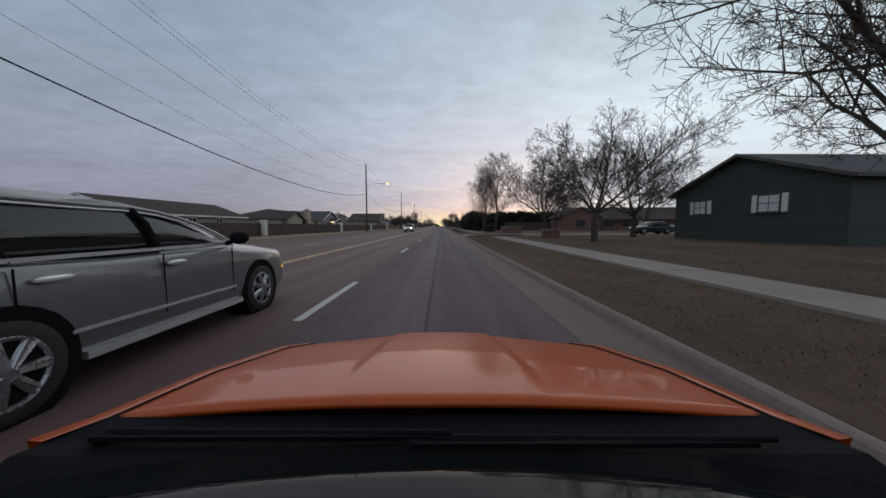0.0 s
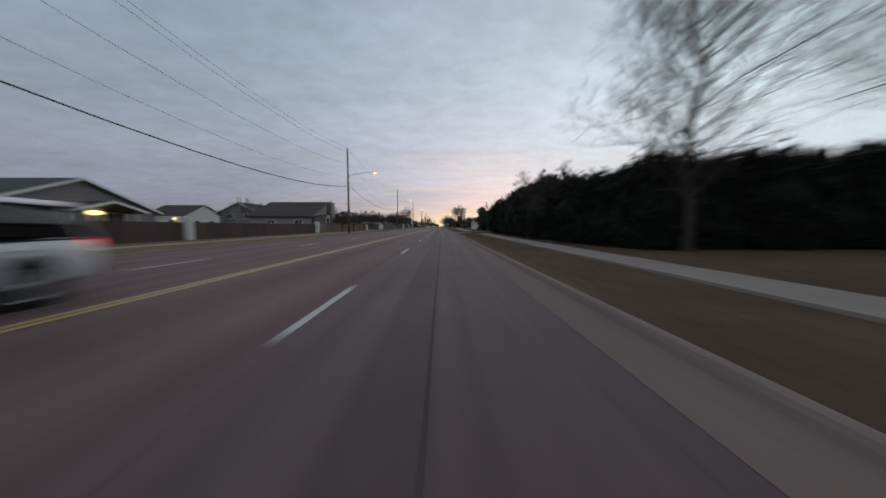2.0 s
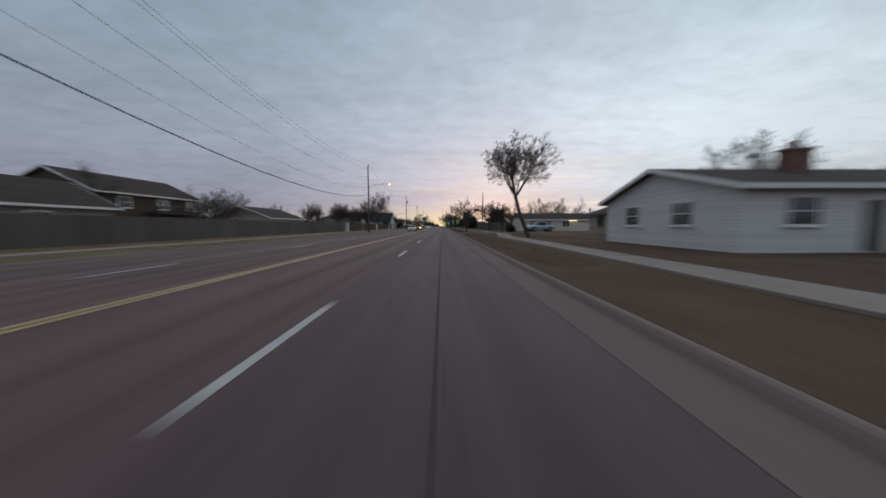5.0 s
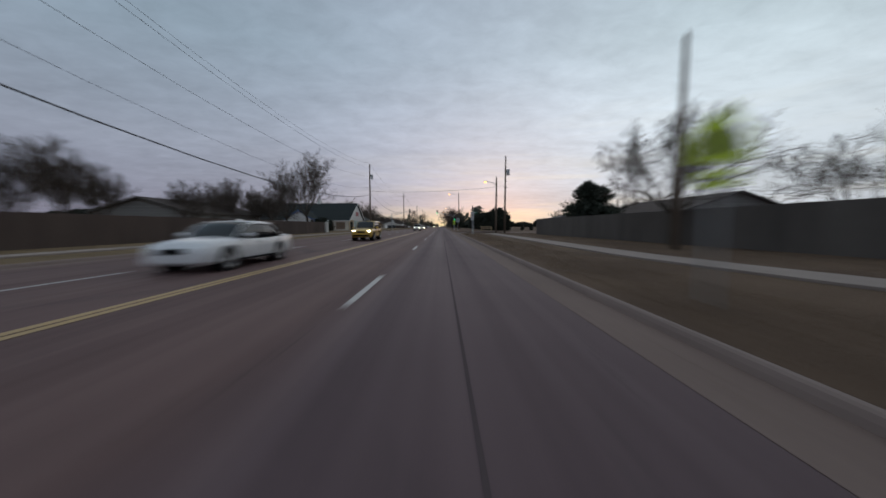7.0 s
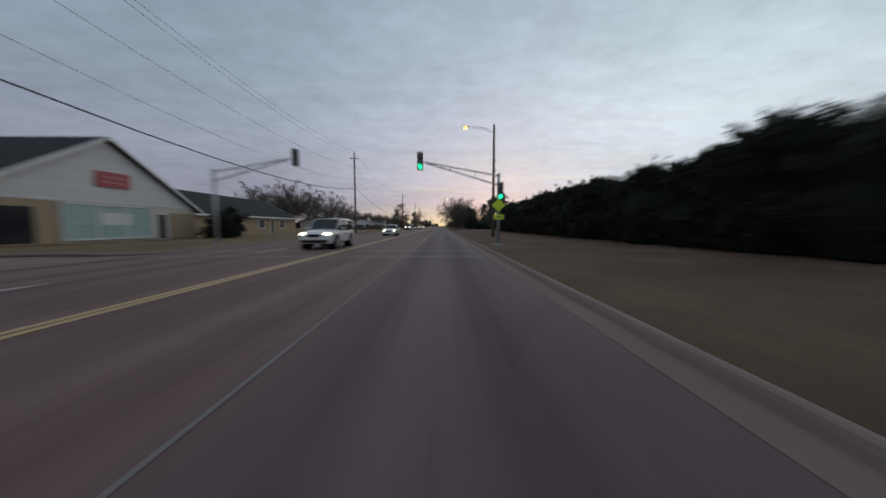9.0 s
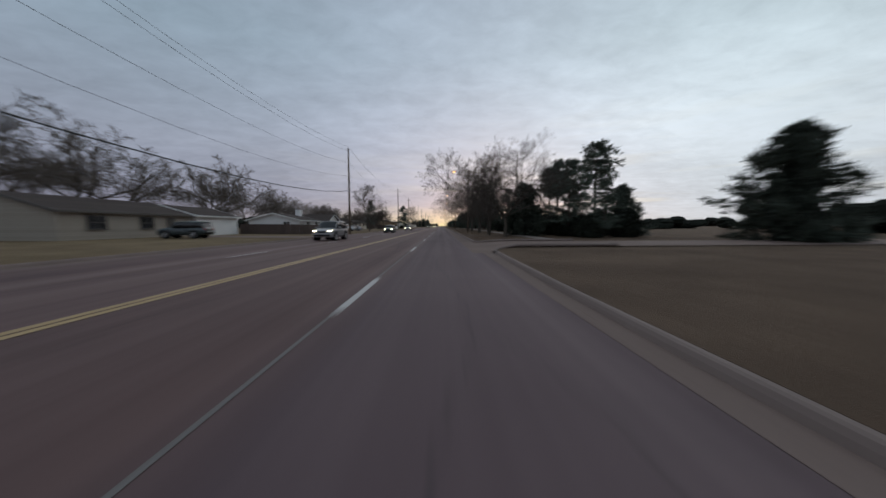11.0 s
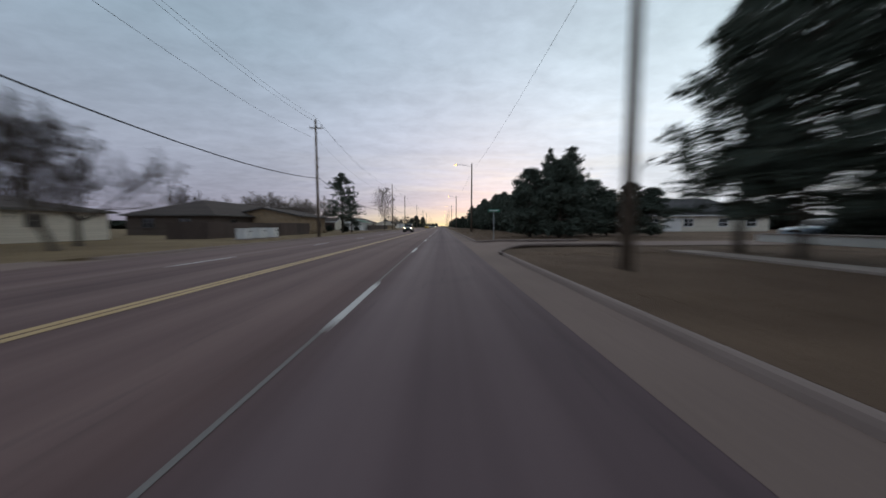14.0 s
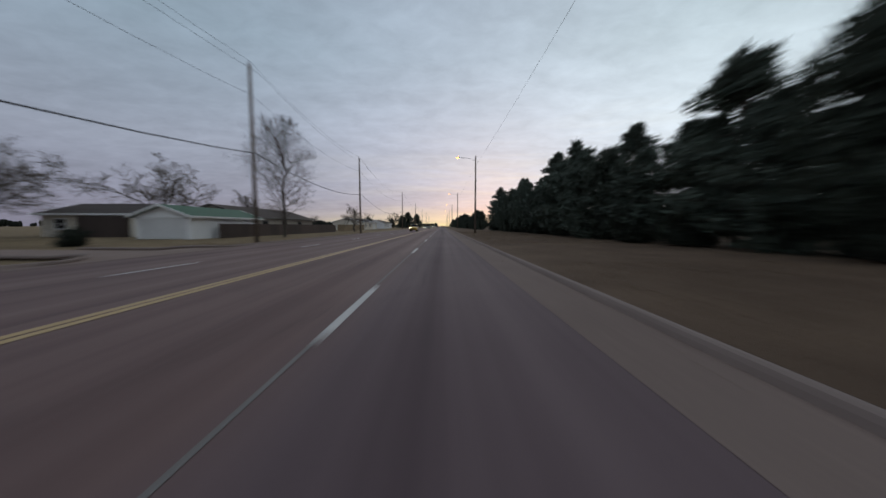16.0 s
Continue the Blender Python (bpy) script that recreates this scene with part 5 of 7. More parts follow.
part("balcony_rail", M().span(-1.5, -1.44, 5.5, 12.5, 3.5, 3.6).span(-1.5, -1.44, 5.5, 12.5, 3.15, 3.22), TRIM_DARK, bal)
for v in (5.6, 7.9, 10.2, 12.4):
    part("balcony_post", M().span(-1.5, -1.4, v, v + 0.1, 0.0, 3.55), TRIM_DARK, bal)
ranch(-1, -33, 229, 244, 12, 2.7, 5.0, False, SIDING_BEIGE, SHINGLE_BROWN, TRIM_WHITE, "beige bungalow with brown roof behind a fence", wins=((4, 1.6, 1.5, 1.2), (10, 1.6, 1.5, 1.2)))
ranch(-1, -30, 272, 287, 12, 2.8, 4.6, False, SIDING_GREY, SHINGLE_BROWN, TRIM_DARK, "low dark-roofed building among bare trees", wins=((4, 1.6, 1.5, 1.2),))

# The white gabled hall with a faded red sign.
h = ranch(-1, -23.2, 315.5, 331.5, 27, 2.7, 7.5, True, SIDING_CREAM, SHINGLE_GREEN, TRIM_WHITE, "cream hall with white gable, dark green roof and red sign")
part("gable_panel", M().prism(((0.2, 2.78), (15.8, 2.78), (8.0, 7.35)), -0.05, -0.01, "x"), SIDING_WHITE, h, "white boarded gable above the eaves")
for u in range(9):
    part("wall_post", M().box(0.6 + u * 3.0, -0.07, 1.35, 0.4, 0.16, 2.7), SIDING_CREAM, h)
    if u < 8:
        # Not sunk in: the brown puts the shade of a porch recess into colour.
        part("wall_panel", M().box(2.1 + u * 3.0, -0.03, 1.2, 2.4, 0.07, 1.9), STONE_BROWN, h, "flat brown wall panel, dark for a shaded recess")
# the small wing on its long side, with a blue-trimmed white gable
part("wing_wall", M().prism(((8.0, -0.15), (14.2, -0.15), (14.2, 3.0), (11.1, 4.9), (8.0, 3.0)), -4.5, -0.02, "y"), SIDING_WHITE, h, "white wall of a small gabled wing")
roof_gable(h, 8.0, 14.2, -4.5, 3.0, 3.0, 4.95, False, SHINGLE_GREEN, PLAY_BLUE, over=0.3, name="wing_roof")
part("wing_door", M().span(9.2, 10.4, -4.56, -4.52, 0.05, 2.15), TRIM_DARK, h, "dark door of the wing")
part("wing_window", M().span(11.6, 13.4, -4.56, -4.52, 1.0, 2.2), DARK_GLASS, h, "dark window of the wing")
part("stone_base", M().span(-0.12, -0.02, 0.0, 4.8, 0, 2.75), STUCCO_TAN, h)
# Dark sheet before the wall stands in for shade in an entry recess.
part("entry_recess", M().span(-0.16, -0.13, 1.3, 3.6, 0.1, 2.3), DARK_GLASS, h, "flat dark sheet for the shade of an entry recess")
part("show_window", M().span(-0.1, -0.03, 5.0, 11.2, 0.25, 2.6), TEAL_GLASS, h, "large pale teal covered window")
fr = M()
for v in (5.0, 7.07, 9.13, 11.2):
    fr.box(-0.13, v, 1.43, 0.1, 0.1, 2.5)
fr.box(-0.13, 8.1, 2.65, 0.1, 6.3, 0.1).box(-0.13, 8.1, 0.2, 0.1, 6.3, 0.1)
part("window_frame", fr, TRIM_WHITE, h)
part("white_panel", M().span(-0.13, -0.11, 7.4, 9.6, 1.2, 2.1), SIGN_WHITE, h, "white notice panel on the window")
entry_door(h, "road", -0.02, 12.3, TRIM_DARK, TRIM_WHITE)
part("stone_base", M().span(-0.12, -0.02, 13.2, 16.0, 0, 2.3), STUCCO_TAN, h)
sg = part("wall_sign", M().span(-0.18, -0.06, 7.2, 9.6, 4.0, 5.1), SIGN_RED, h, "faded red wall sign with unreadable pale lines")
for z in (4.35, 4.72):
    part("marking_bar", M().span(-0.2, -0.185, 7.5, 9.3, z - 0.05, z + 0.05), SIGN_PINK, sg)
part("spire", M().box(10.7, 8.0, 7.7, 0.8, 0.8, 0.9).tube((10.7, 8.0, 8.1), (10.7, 8.0, 11.4), 0.32, 0.03, 8), SIDING_WHITE, h, "slender white roof spire")
h = ranch(-1, -25.5, 333.0, 358.0, 12, 2.6, 5.6, False, STUCCO_TAN, SHINGLE_GREEN, TRIM_WHITE, "long low tan wing with dark green roof", wins=((4, 1.5, 1.4, 1.2), (14, 1.5, 1.4, 1.2), (20, 1.5, 1.4, 1.2)), doors=(9.0, 17.0), door_mat=TRIM_DARK)

# Left side beyond the signal.
h = ranch(-1, -31, 394, 408, 10, 2.6, 4.1, False, SIDING_BEIGE, SHINGLE_BROWN, TRIM_DARK, "tan bungalow with low brown roof", wins=((3, 1.6, 1.6, 1.2), (8, 1.6, 1.5, 1.2)), doors=(11,))
h = ranch(-1, -30.5, 408.5, 416.5, 9, 2.6, 3.9, False, STUCCO_WHITE, SHINGLE_BROWN, TRIM_WHITE, "white-walled garage with low brown roof")
h = ranch(-1, -26.5, 429, 438.6, 10, 2.4, 3.7, False, SIDING_WHITE, SHINGLE_BROWN, TRIM_WHITE, "white gabled house with chimney behind a dark fence", wins=((4, 1.6, 1.3, 1.2), (8, 1.6, 1.3, 1.2)), near=((2.5, 1.6, 1.3, 1.1),), chim=(4.0, 8.6, 1.0, 1.2, 4.9, STUCCO_WHITE))
h = ranch(-1, -24.5, 439, 446, 14, 2.4, 3.9, True, STUCCO_WHITE, SHINGLE_BROWN, TRIM_WHITE, "white gabled house end with one dark window", wins=((3.6, 1.5, 1.3, 1.2),), near=((4, 1.5, 1.2, 1.0), (9, 1.5, 1.2, 1.0)))
h = ranch(-1, -30, 475, 498, 11, 2.6, 4.1, False, SIDING_BROWN, SHINGLE_BROWN, TRIM_DARK, "long brown house with cream end, dark porch and white garage door", hip=True, garage=((10.4, 4.7),), doors=(6.2,), door_mat=DOOR_WHITE)
part("cream_panel", M().span(-0.05, -0.005, 13.8, 22.9, 0.0, 2.55), SIDING_CREAM, h, "cream boarded front beside the garage")
part("cream_panel", M().span(-0.05, -0.005, 0.1, 3.0, 0.0, 2.5), SIDING_CREAM, h, "cream boarded front")
window(h, "road", -0.05, 17.6, 1.7, 0.9, 0.8, TRIM_DARK)
for v in (3.4, 5.0, 8.0):
    part("porch_post", M().box(-1.2, v, 1.2, 0.12, 0.12, 2.5), TRIM_DARK, h)
part("porch_roof", M().span(-1.5, 0.1, 3.1, 8.1, 2.42, 2.56), SHINGLE_BROWN, h)
h = ranch(-1, -29.5, 511, 538, 12, 2.8, 5.3, False, SIDING_BROWN, SHINGLE_BROWN, TRIM_DARK, "dark brown house with wide hip roof behind a fence", hip=True, wins=((4, 1.6, 1.5, 1.2), (12.5, 1.6, 1.6, 1.2)), near=((4, 1.7, 1.6, 1.2), (9, 1.7, 1.6, 1.2)))
h = ranch(-1, -21.6, 519.5, 530, 12, 2.9, 4.2, False, BRICK_TAN, SHINGLE_BROWN, TRIM_DARK, "tan brick bungalow end with wide brown roof", wins=((7.5, 1.6, 1.2, 1.0),))
for v in (1.5, 3.2, 5.0, 8.8):
    tagged(part("foundation_shrub", M().ball((-0.6, v, 0.25), 0.4, 0.65, 0.38, 10, 6, 0.3, random.Random(int(v * 10))), LEAF_LITTER, h), kind="stuff")
h = ranch(-1, -33.5, 571, 580, 10.2, 2.6, 3.9, True, SIDING_CREAM, SHINGLE_BROWN, TRIM_WHITE, "cream house with low brown roof and dark porch")
part("porch_wall", M().span(0.3, 5.6, -0.5, -0.06, 0.0, 2.35), FENCE_DARK, h, "dark boarded porch front")
window(h, "near", 8.0, 0.0, 1.5, 1.3, 1.1, TRIM_WHITE)
h = ranch(-1, -23.4, 566.6, 578, 5.4, 2.3, 3.3, False, STUCCO_WHITE, SHINGLE_MOSS, TRIM_WHITE, "white garage with green roof and wide white door")
garage_door(h, "near", 2.7, 0.0, 4.4, 2.0, DOOR_WHITE, TRIM_WHITE)
h = ranch(-1, -27, 582, 604, 11, 2.6, 4.4, False, SIDING_BEIGE, SHINGLE_BROWN, TRIM_DARK, "brown-roofed bungalow behind a fence", wins=((4, 1.5, 1.5, 1.2), (10, 1.5, 1.5, 1.2), (16, 1.5, 1.5, 1.2)))
h = ranch(-1, -25, 640, 662, 10, 2.6, 4.0, False, SIDING_CREAM, SHINGLE_GREY, TRIM_WHITE, "pale bungalow farther down the road", wins=((4, 1.5, 1.5, 1.2), (10, 1.5, 1.5, 1.2)), garage=((17, 4.8),))
h = ranch(-1, -27, 690, 712, 10, 2.6, 4.2, False, SIDING_WHITE, SHINGLE_BROWN, TRIM_WHITE, "white bungalow farther down the road", wins=((4, 1.5, 1.5, 1.2), (10, 1.5, 1.5, 1.2)))

# Right side of the road, from the start on.
h = ranch(1, 23, 16, 28, 14, 3.7, 5.9, True, SIDING_GREEN, SHINGLE_GREY, TRIM_DARK, "dark green house with low gable and shuttered windows", wins=((4, 2.5, 1.3, 1.1), (9.3, 2.5, 1.1, 1.0)), shutters=TRIM_WHITE)
for w in [c for c in h.children if c.name.startswith("window")]:
    part("blind", M().span(-0.052, -0.047, (w.data.vertices[0].co.y), (w.data.vertices[2].co.y), 1.98, 3.0), TRIM_WHITE, w, "white blind")
ranch(1, 76, 90, 101, 10, 2.7, 4.8, True, STUCCO_WHITE, SHINGLE_GREY, TRIM_WHITE, "small white gabled house far back", wins=((3, 1.6, 1.2, 1.2), (7, 1.6, 1.2, 1.2)), near=((3, 1.6, 1.2, 1.2),))
h = house(1, 26.8, 64.5, "long red brick bungalow with dark hip roof facing the side street")
walls(h, 0, 8, 0, 6.5, 2.9, 4.7, False, BRICK_RED, "gable_wing")
roof_gable(h, 0, 8, 0, 6.5, 2.9, 4.8, False, SHINGLE_BROWN, TRIM_DARK, name="wing_roof")
walls(h, 8.05, 28, 2.2, 12.0, 2.8, 4.8, True, BRICK_RED)
roof_gable(h, 6.5, 28, 2.2, 12.0, 2.8, 5.1, True, SHINGLE_BROWN, TRIM_DARK, over=0.9)
window(h, "near", 4.0, 0.0, 1.6, 1.8, 1.3, TRIM_DARK)
for u in (11.0, 15.0, 22.0):
    window(h, "near", u, 2.2, 1.6, 1.8, 1.3, TRIM_DARK)
entry_door(h, "near", 18.0, 2.2, TRIM_WHITE, TRIM_DARK)
for u in (9.0, 13.0, 17.0, 21.0, 25.0):
    part("porch_post", M().box(u, 1.5, 1.3, 0.14, 0.14, 2.6), TRIM_DARK, h)
h = house(1, 18.5, 144.5, "red brick house with two roof dormers and white garage doors")
walls(h, 0, 9.0, 0.0, 8.0, 2.8, 5.5, True, BRICK_RED, "garage_wing")
roof_gable(h, 0, 9.0, 0.0, 8.0, 2.8, 5.7, True, SHINGLE_BROWN, TRIM_DARK, name="wing_roof")
for u in (3.8, 6.8):
    garage_door(h, "near", u, 0.0, 2.6, 2.2, DOOR_WHITE, TRIM_WHITE)
walls(h, 9.05, 23.0, -0.8, 9.0, 3.0, 6.4, True, BRICK_RED)
roof_gable(h, 9.05, 23.0, -0.8, 9.0, 3.0, 6.6, True, SHINGLE_BROWN, TRIM_DARK)
for u in (12.5, 18.5):
    dm = part("dormer", M().prism(((u - 0.9, 3.2), (u + 0.9, 3.2), (u + 0.9, 5.0), (u, 5.75), (u - 0.9, 5.0)), 0.7, 3.6), SIDING_BEIGE, h, "small gabled roof dormer")
    roof_gable(h, u - 0.9, u + 0.9, 0.7, 3.6, 5.0, 5.8, False, SHINGLE_BROWN, TRIM_DARK, over=0.2, name="dormer_roof")
    part("dormer_window", M().box(u, 0.68, 4.55, 0.9, 0.05, 0.9), DARK_GLASS, dm)
    window(h, "near", u, -0.8, 1.5, 1.9, 1.3, TRIM_DARK)
entry_door(h, "near", 15.5, -0.8, TRIM_DARK, TRIM_DARK)
h = ranch(1, 13.8, 178, 188, 20, 2.7, 4.1, True, SIDING_WHITE, SHINGLE_BROWN, TRIM_WHITE, "long white ranch house with low brown roof and brick chimney", near=((2.5, 1.7, 1.3, 1.1), (8, 1.7, 1.8, 1.2), (15.5, 1.7, 1.3, 1.1), (18.2, 1.7, 1.3, 1.1)), wins=((3, 1.7, 1.3, 1.1), (7, 1.7, 1.3, 1.1)), chim=(6.5, 4.0, 1.0, 0.8, 5.0, BRICK_RED))
entry_door(h, "near", 5.4, 0.0, TRIM_DARK, TRIM_WHITE)
entry_door(h, "near", 12.2, 0.0, TRIM_DARK, TRIM_WHITE)
part("porch_rail", M().box(11.0, -1.2, 0.85, 8.0, 0.06, 0.1).box(11.0, -1.2, 0.25, 8.0, 0.06, 0.1), TRIM_WHITE, h, "low white porch rail")
for k in range(9):
    part("rail_post", M().box(7.0 + k, -1.2, 0.45, 0.08, 0.08, 0.9), TRIM_WHITE, h)
ranch(1, 42, 188, 199, 17, 2.7, 4.4, True, SIDING_BEIGE, SHINGLE_BROWN, TRIM_DARK, "beige bungalow with low brown roof far back", near=((3, 1.6, 1.5, 1.2), (8, 1.6, 1.5, 1.2), (13, 1.6, 1.5, 1.2)))
ranch(1, 22, 196, 208, 10, 2.6, 4.3, False, SIDING_BEIGE, SHINGLE_BROWN, TRIM_DARK, "beige bungalow with brown roof", wins=((3, 1.6, 1.4, 1.2), (9, 1.6, 1.4, 1.2)))
h = ranch(1, 18, 229.8, 236.5, 16, 2.4, 3.65, True, SIDING_CREAM, SHINGLE_BROWN, TRIM_WHITE, "cream-sided garage house with brown gable roof", wins=((3.9, 1.5, 0.8, 0.9),))
garage_door(h, "near", 4.2, 0.0, 4.6, 2.1, SIDING_BEIGE, TRIM_WHITE)
window(h, "near", 9.5, 0.0, 1.5, 1.5, 1.1, TRIM_WHITE)
part("porch_light", M().box(10.9, -0.16, 2.25, 1.6, 0.1, 0.25), PORCH, h, "glowing warm window light")
ranch(1, 29, 268, 284, 12, 2.8, 4.8, False, SIDING_GREY, SHINGLE_BROWN, TRIM_DARK, "dark-roofed house behind a wooden fence", near=((4, 1.6, 1.4, 1.2),), wins=((4, 1.6, 1.4, 1.2), (11, 1.6, 1.4, 1.2)))
# Walls in darker brown than their own tan: their shade is in the colour.
h = ranch(1, 38, 322, 350, 16, 3.0, 5.2, False, STONE_BROWN, SHINGLE_GREY, TRIM_DARK, "long low institutional building with walls browned for shade, hip roof and lit entry", hip=True, near=((3, 1.6, 1.6, 1.4), (7, 1.6, 1.6, 1.4), (12, 1.6, 1.6, 1.4)), wins=((6, 1.6, 1.6, 1.4), (14, 1.6, 1.6, 1.4)))
for u in (2.0, 9.6):
    part("wall_light", M().box(u, -0.2, 2.5, 0.35, 0.15, 0.2), PORCH, h, "glowing wall lamp")
h = ranch(1, 30, 522, 534, 28, 2.8, 6.2, True, SIDING_CREAM, SHINGLE_GREY, TRIM_WHITE, "cream house with large grey hip roof by the side street", hip=True, near=((3, 1.6, 1.6, 1.3), (8, 1.6, 1.6, 1.3), (14, 1.6, 1.6, 1.3), (20, 1.6, 1.6, 1.3), (25, 1.6, 1.6, 1.3)))
garage_door(h, "near", 11.2, 0.0, 2.8, 2.1, DOOR_WHITE, TRIM_WHITE)


# ---- fences and walls ----
def board_fence(name, pts, height, material, label, step=2.4, side=1):
    """A board fence along (x, y) points, with panels of overlapping boards, rails and posts."""
    root = thing(name, pose(pts[0][0], pts[0][1], 0.0), label, "fence")
    rng = random.Random(len(label) + int(height * 100))
    variants = []
    for k in range(3):
        pm, n = M(), 16
        for i in range(n):
            w = step / n
            pm.box(0.012 * (i % 2) + rng.uniform(-0.004, 0.004), (i + 0.5) * w, height / 2 + rng.uniform(-0.015, 0.015), 0.02, w * 0.97, height)
        variants.append(pm.mesh("fence_panel", material))
    post = M().box(0.07, 0, height / 2, 0.09, 0.09, height + 0.1).mesh("fence_post", material)
    rail = M().box(0.05, step / 2, height * 0.25, 0.04, step, 0.09).box(0.05, step / 2, height * 0.8, 0.04, step, 0.09).mesh("fence_rail", material)
    ox, oy = pts[0]
    for (xa, ya), (xb, yb) in zip(pts, pts[1:]):
        L = math.hypot(xb - xa, yb - ya)
        n = max(1, round(L / step))
        ang = math.degrees(math.atan2(-(xb - xa), yb - ya))
        for i in range(n):
            s = i / n
            x, y = xa + (xb - xa) * s, ya + (yb - ya) * s
            z = land(x, y) - 0.03
            m = pose(x - ox, y - oy, z, 0, 0, ang) @ Matrix.Diagonal((side, L / n / step, 1, 1))
            tagged(part("fence_panel", rng.choice(variants), material, root, at=m), kind="stuff")
            part("fence_rail", rail, material, root, at=m)
            part("fence_post", post, material, root, at=m)
    return root


DF = "dark weathered wooden board fence along the footpath"
board_fence("board_fence", ((-19.0, -40), (-19.0, 117.5)), 1.48, FENCE_DARK, DF, side=-1)
board_fence("board_fence", ((-19.0, 118.6), (-19.0, 152.0), (-29.0, 152.0)), 1.68, FENCE_TAN, "newer tan wooden board fence along the footpath", side=-1)
board_fence("board_fence", ((-29.0, 176.5), (-19.6, 176.5), (-19.6, 233.6)), 1.8, FENCE_GREY, "grey weathered board fence beyond the side street", side=-1)
board_fence("board_fence", ((-19.0, 234.6), (-19.0, 287.5), (-29, 287.5)), 1.85, FENCE_DARK, "dark weathered wooden board fence ending at a driveway", side=-1)
board_fence("board_fence", ((-30.5, 417.0), (-20.5, 417.0), (-20.5, 438.0)), 1.6, FENCE_DARK, "dark wooden fence before white houses", side=-1)
board_fence("board_fence", ((-25.5, 499.0), (-22.5, 500.5), (-22.5, 519.0)), 1.75, FENCE_DARK, "brown wooden fence behind white utility cabinets", side=-1)
board_fence("board_fence", ((-22.5, 569.5), (-22.5, 606.0)), 1.6, FENCE_DARK, "brown wooden fence beside a garage", side=-1)
board_fence("board_fence", ((-20.8, 511.5), (-20.8, 521.0)), 1.8, FENCE_DARK, "brown wooden fence before a tan brick house", side=-1)
board_fence("board_fence", ((-24.0, 612), (-24.0, 638.0)), 1.7, FENCE_TAN, "tan fence farther down the road", side=-1)
board_fence("board_fence", ((16.5, 237.2), (14.2, 274.3), (38.0, 275.0)), 2.05, FENCE_GREY, "tall grey-brown board fence beside the footpath")
board_fence("board_fence", ((16.5, 71.6), (26.8, 71.6)), 1.9, FENCE_DARK, "dark wooden fence behind bare trees")
board_fence("board_fence", ((17.0, 398.0), (18.0, 456.0)), 2.2, FENCE_DARK, "dark wooden fence in the shade of pines")


def pillar(y, h=1.68):
    ob = thing("fence_pillar", pose(-18.9, y, land(-18.9, y)), "square white masonry pillar in the fence line", "pillar", "fence pillars")
    soften(part("shaft", M().box(0, 0, h / 2, 0.62, 0.62, h), WHITE_STONE, ob), 0.02)
    soften(part("cap", M().box(0, 0, h + 0.05, 0.74, 0.74, 0.1).box(0, 0, h + 0.13, 0.6, 0.6, 0.08, taper=0.5), WHITE_STONE, ob), 0.01)


for y in (9.5, 36.5, 64.5, 91.5, 118.0, 234.0, 264.3, 288.0):
    pillar(y)


def entry_wall(y, label):
    ob = thing("entry_wall", pose(-19.6, y, land(-19.6, y)), label, "wall")
    soften(part("wall_body", M().prism(((-2.2, 0), (2.2, 0), (2.2, 1.25), (1.2, 1.3), (0.9, 1.7), (-0.9, 1.7), (-1.2, 1.3), (-2.2, 1.25)), -0.22, 0.22, "x"), WHITE_STONE, ob), 0.03)
    for z, w in ((0.95, 2.4), (0.72, 1.7)):
        part("marking_bar", M().box(0.235, 0, z, 0.02, w, 0.13), BLACK_PAINT, ob)
    for v in (-2.1, 2.1):
        part("end_pier", M().box(0, v, 0.75, 0.6, 0.5, 1.5), WHITE_STONE, ob)


entry_wall(153.0, "white masonry entry wall with dark unreadable lettering")
entry_wall(176.3, "white masonry entry wall with dark unreadable lettering")


def brick_pier(x, y, w, d, h, material, label):
    ob = thing("masonry_pier", pose(x, y, 0.18), label, "wall")
    part("pier_body", M().box(0, 0, h / 2, w, d, h), material, ob)
    soften(part("coping", M().box(0, 0, h + 0.04, w + 0.12, d + 0.12, 0.08), CONCRETE, ob), 0.012)


brick_pier(12.7, 48.1, 3.1, 0.6, 0.95, BRICK_RED, "low red brick sign wall on the lawn")
brick_pier(12.0, 28.6, 1.5, 0.6, 0.75, BRICK_RED, "low red brick pier by the side street")
def low_sign(x, y):
    ob = thing("low_sign", pose(x, y, 0.18), "low tan sign board on two short piers by the hedge", "sign")
    soften(part("sign_board", M().box(0, 0, 0.72, 2.3, 0.14, 0.5), FENCE_TAN, ob), 0.01)
    for dx in (-1.0, 1.0):
        part("leg", M().box(dx, 0, 0.25, 0.3, 0.3, 0.6), FENCE_TAN, ob)
    part("cap", M().box(0, 0, 0.99, 2.4, 0.2, 0.05), STUCCO_TAN, ob)
    for z in (0.8, 0.65):
        part("marking_bar", M().box(0, -0.078, z, 1.5, 0.012, 0.06), BLACK_PAINT, ob)


low_sign(10.7, 296.4)


def rail_fence(pts, label):
    """A white fence of posts with three rails."""
    ob = thing("rail_fence", pose(pts[0][0], pts[0][1], 0.3), label, "fence")
    ox, oy = pts[0]
    for (xa, ya), (xb, yb) in zip(pts, pts[1:]):
        L = math.hypot(xb - xa, yb - ya)
        n = max(1, round(L / 2.4))
        ang = math.atan2(yb - ya, xb - xa)
        for i in range(n + 1):
            s = i / n
            part("fence_post", M().box(xa + (xb - xa) * s - ox, ya + (yb - ya) * s - oy, 0.6, 0.13, 0.13, 1.3), TRIM_WHITE, ob)
        for z in (0.3, 0.68, 1.06):
            part("fence_rail", M().box((xa + xb) / 2 - ox, (ya + yb) / 2 - oy, z, L, 0.05, 0.15, rz=ang), TRIM_WHITE, ob)


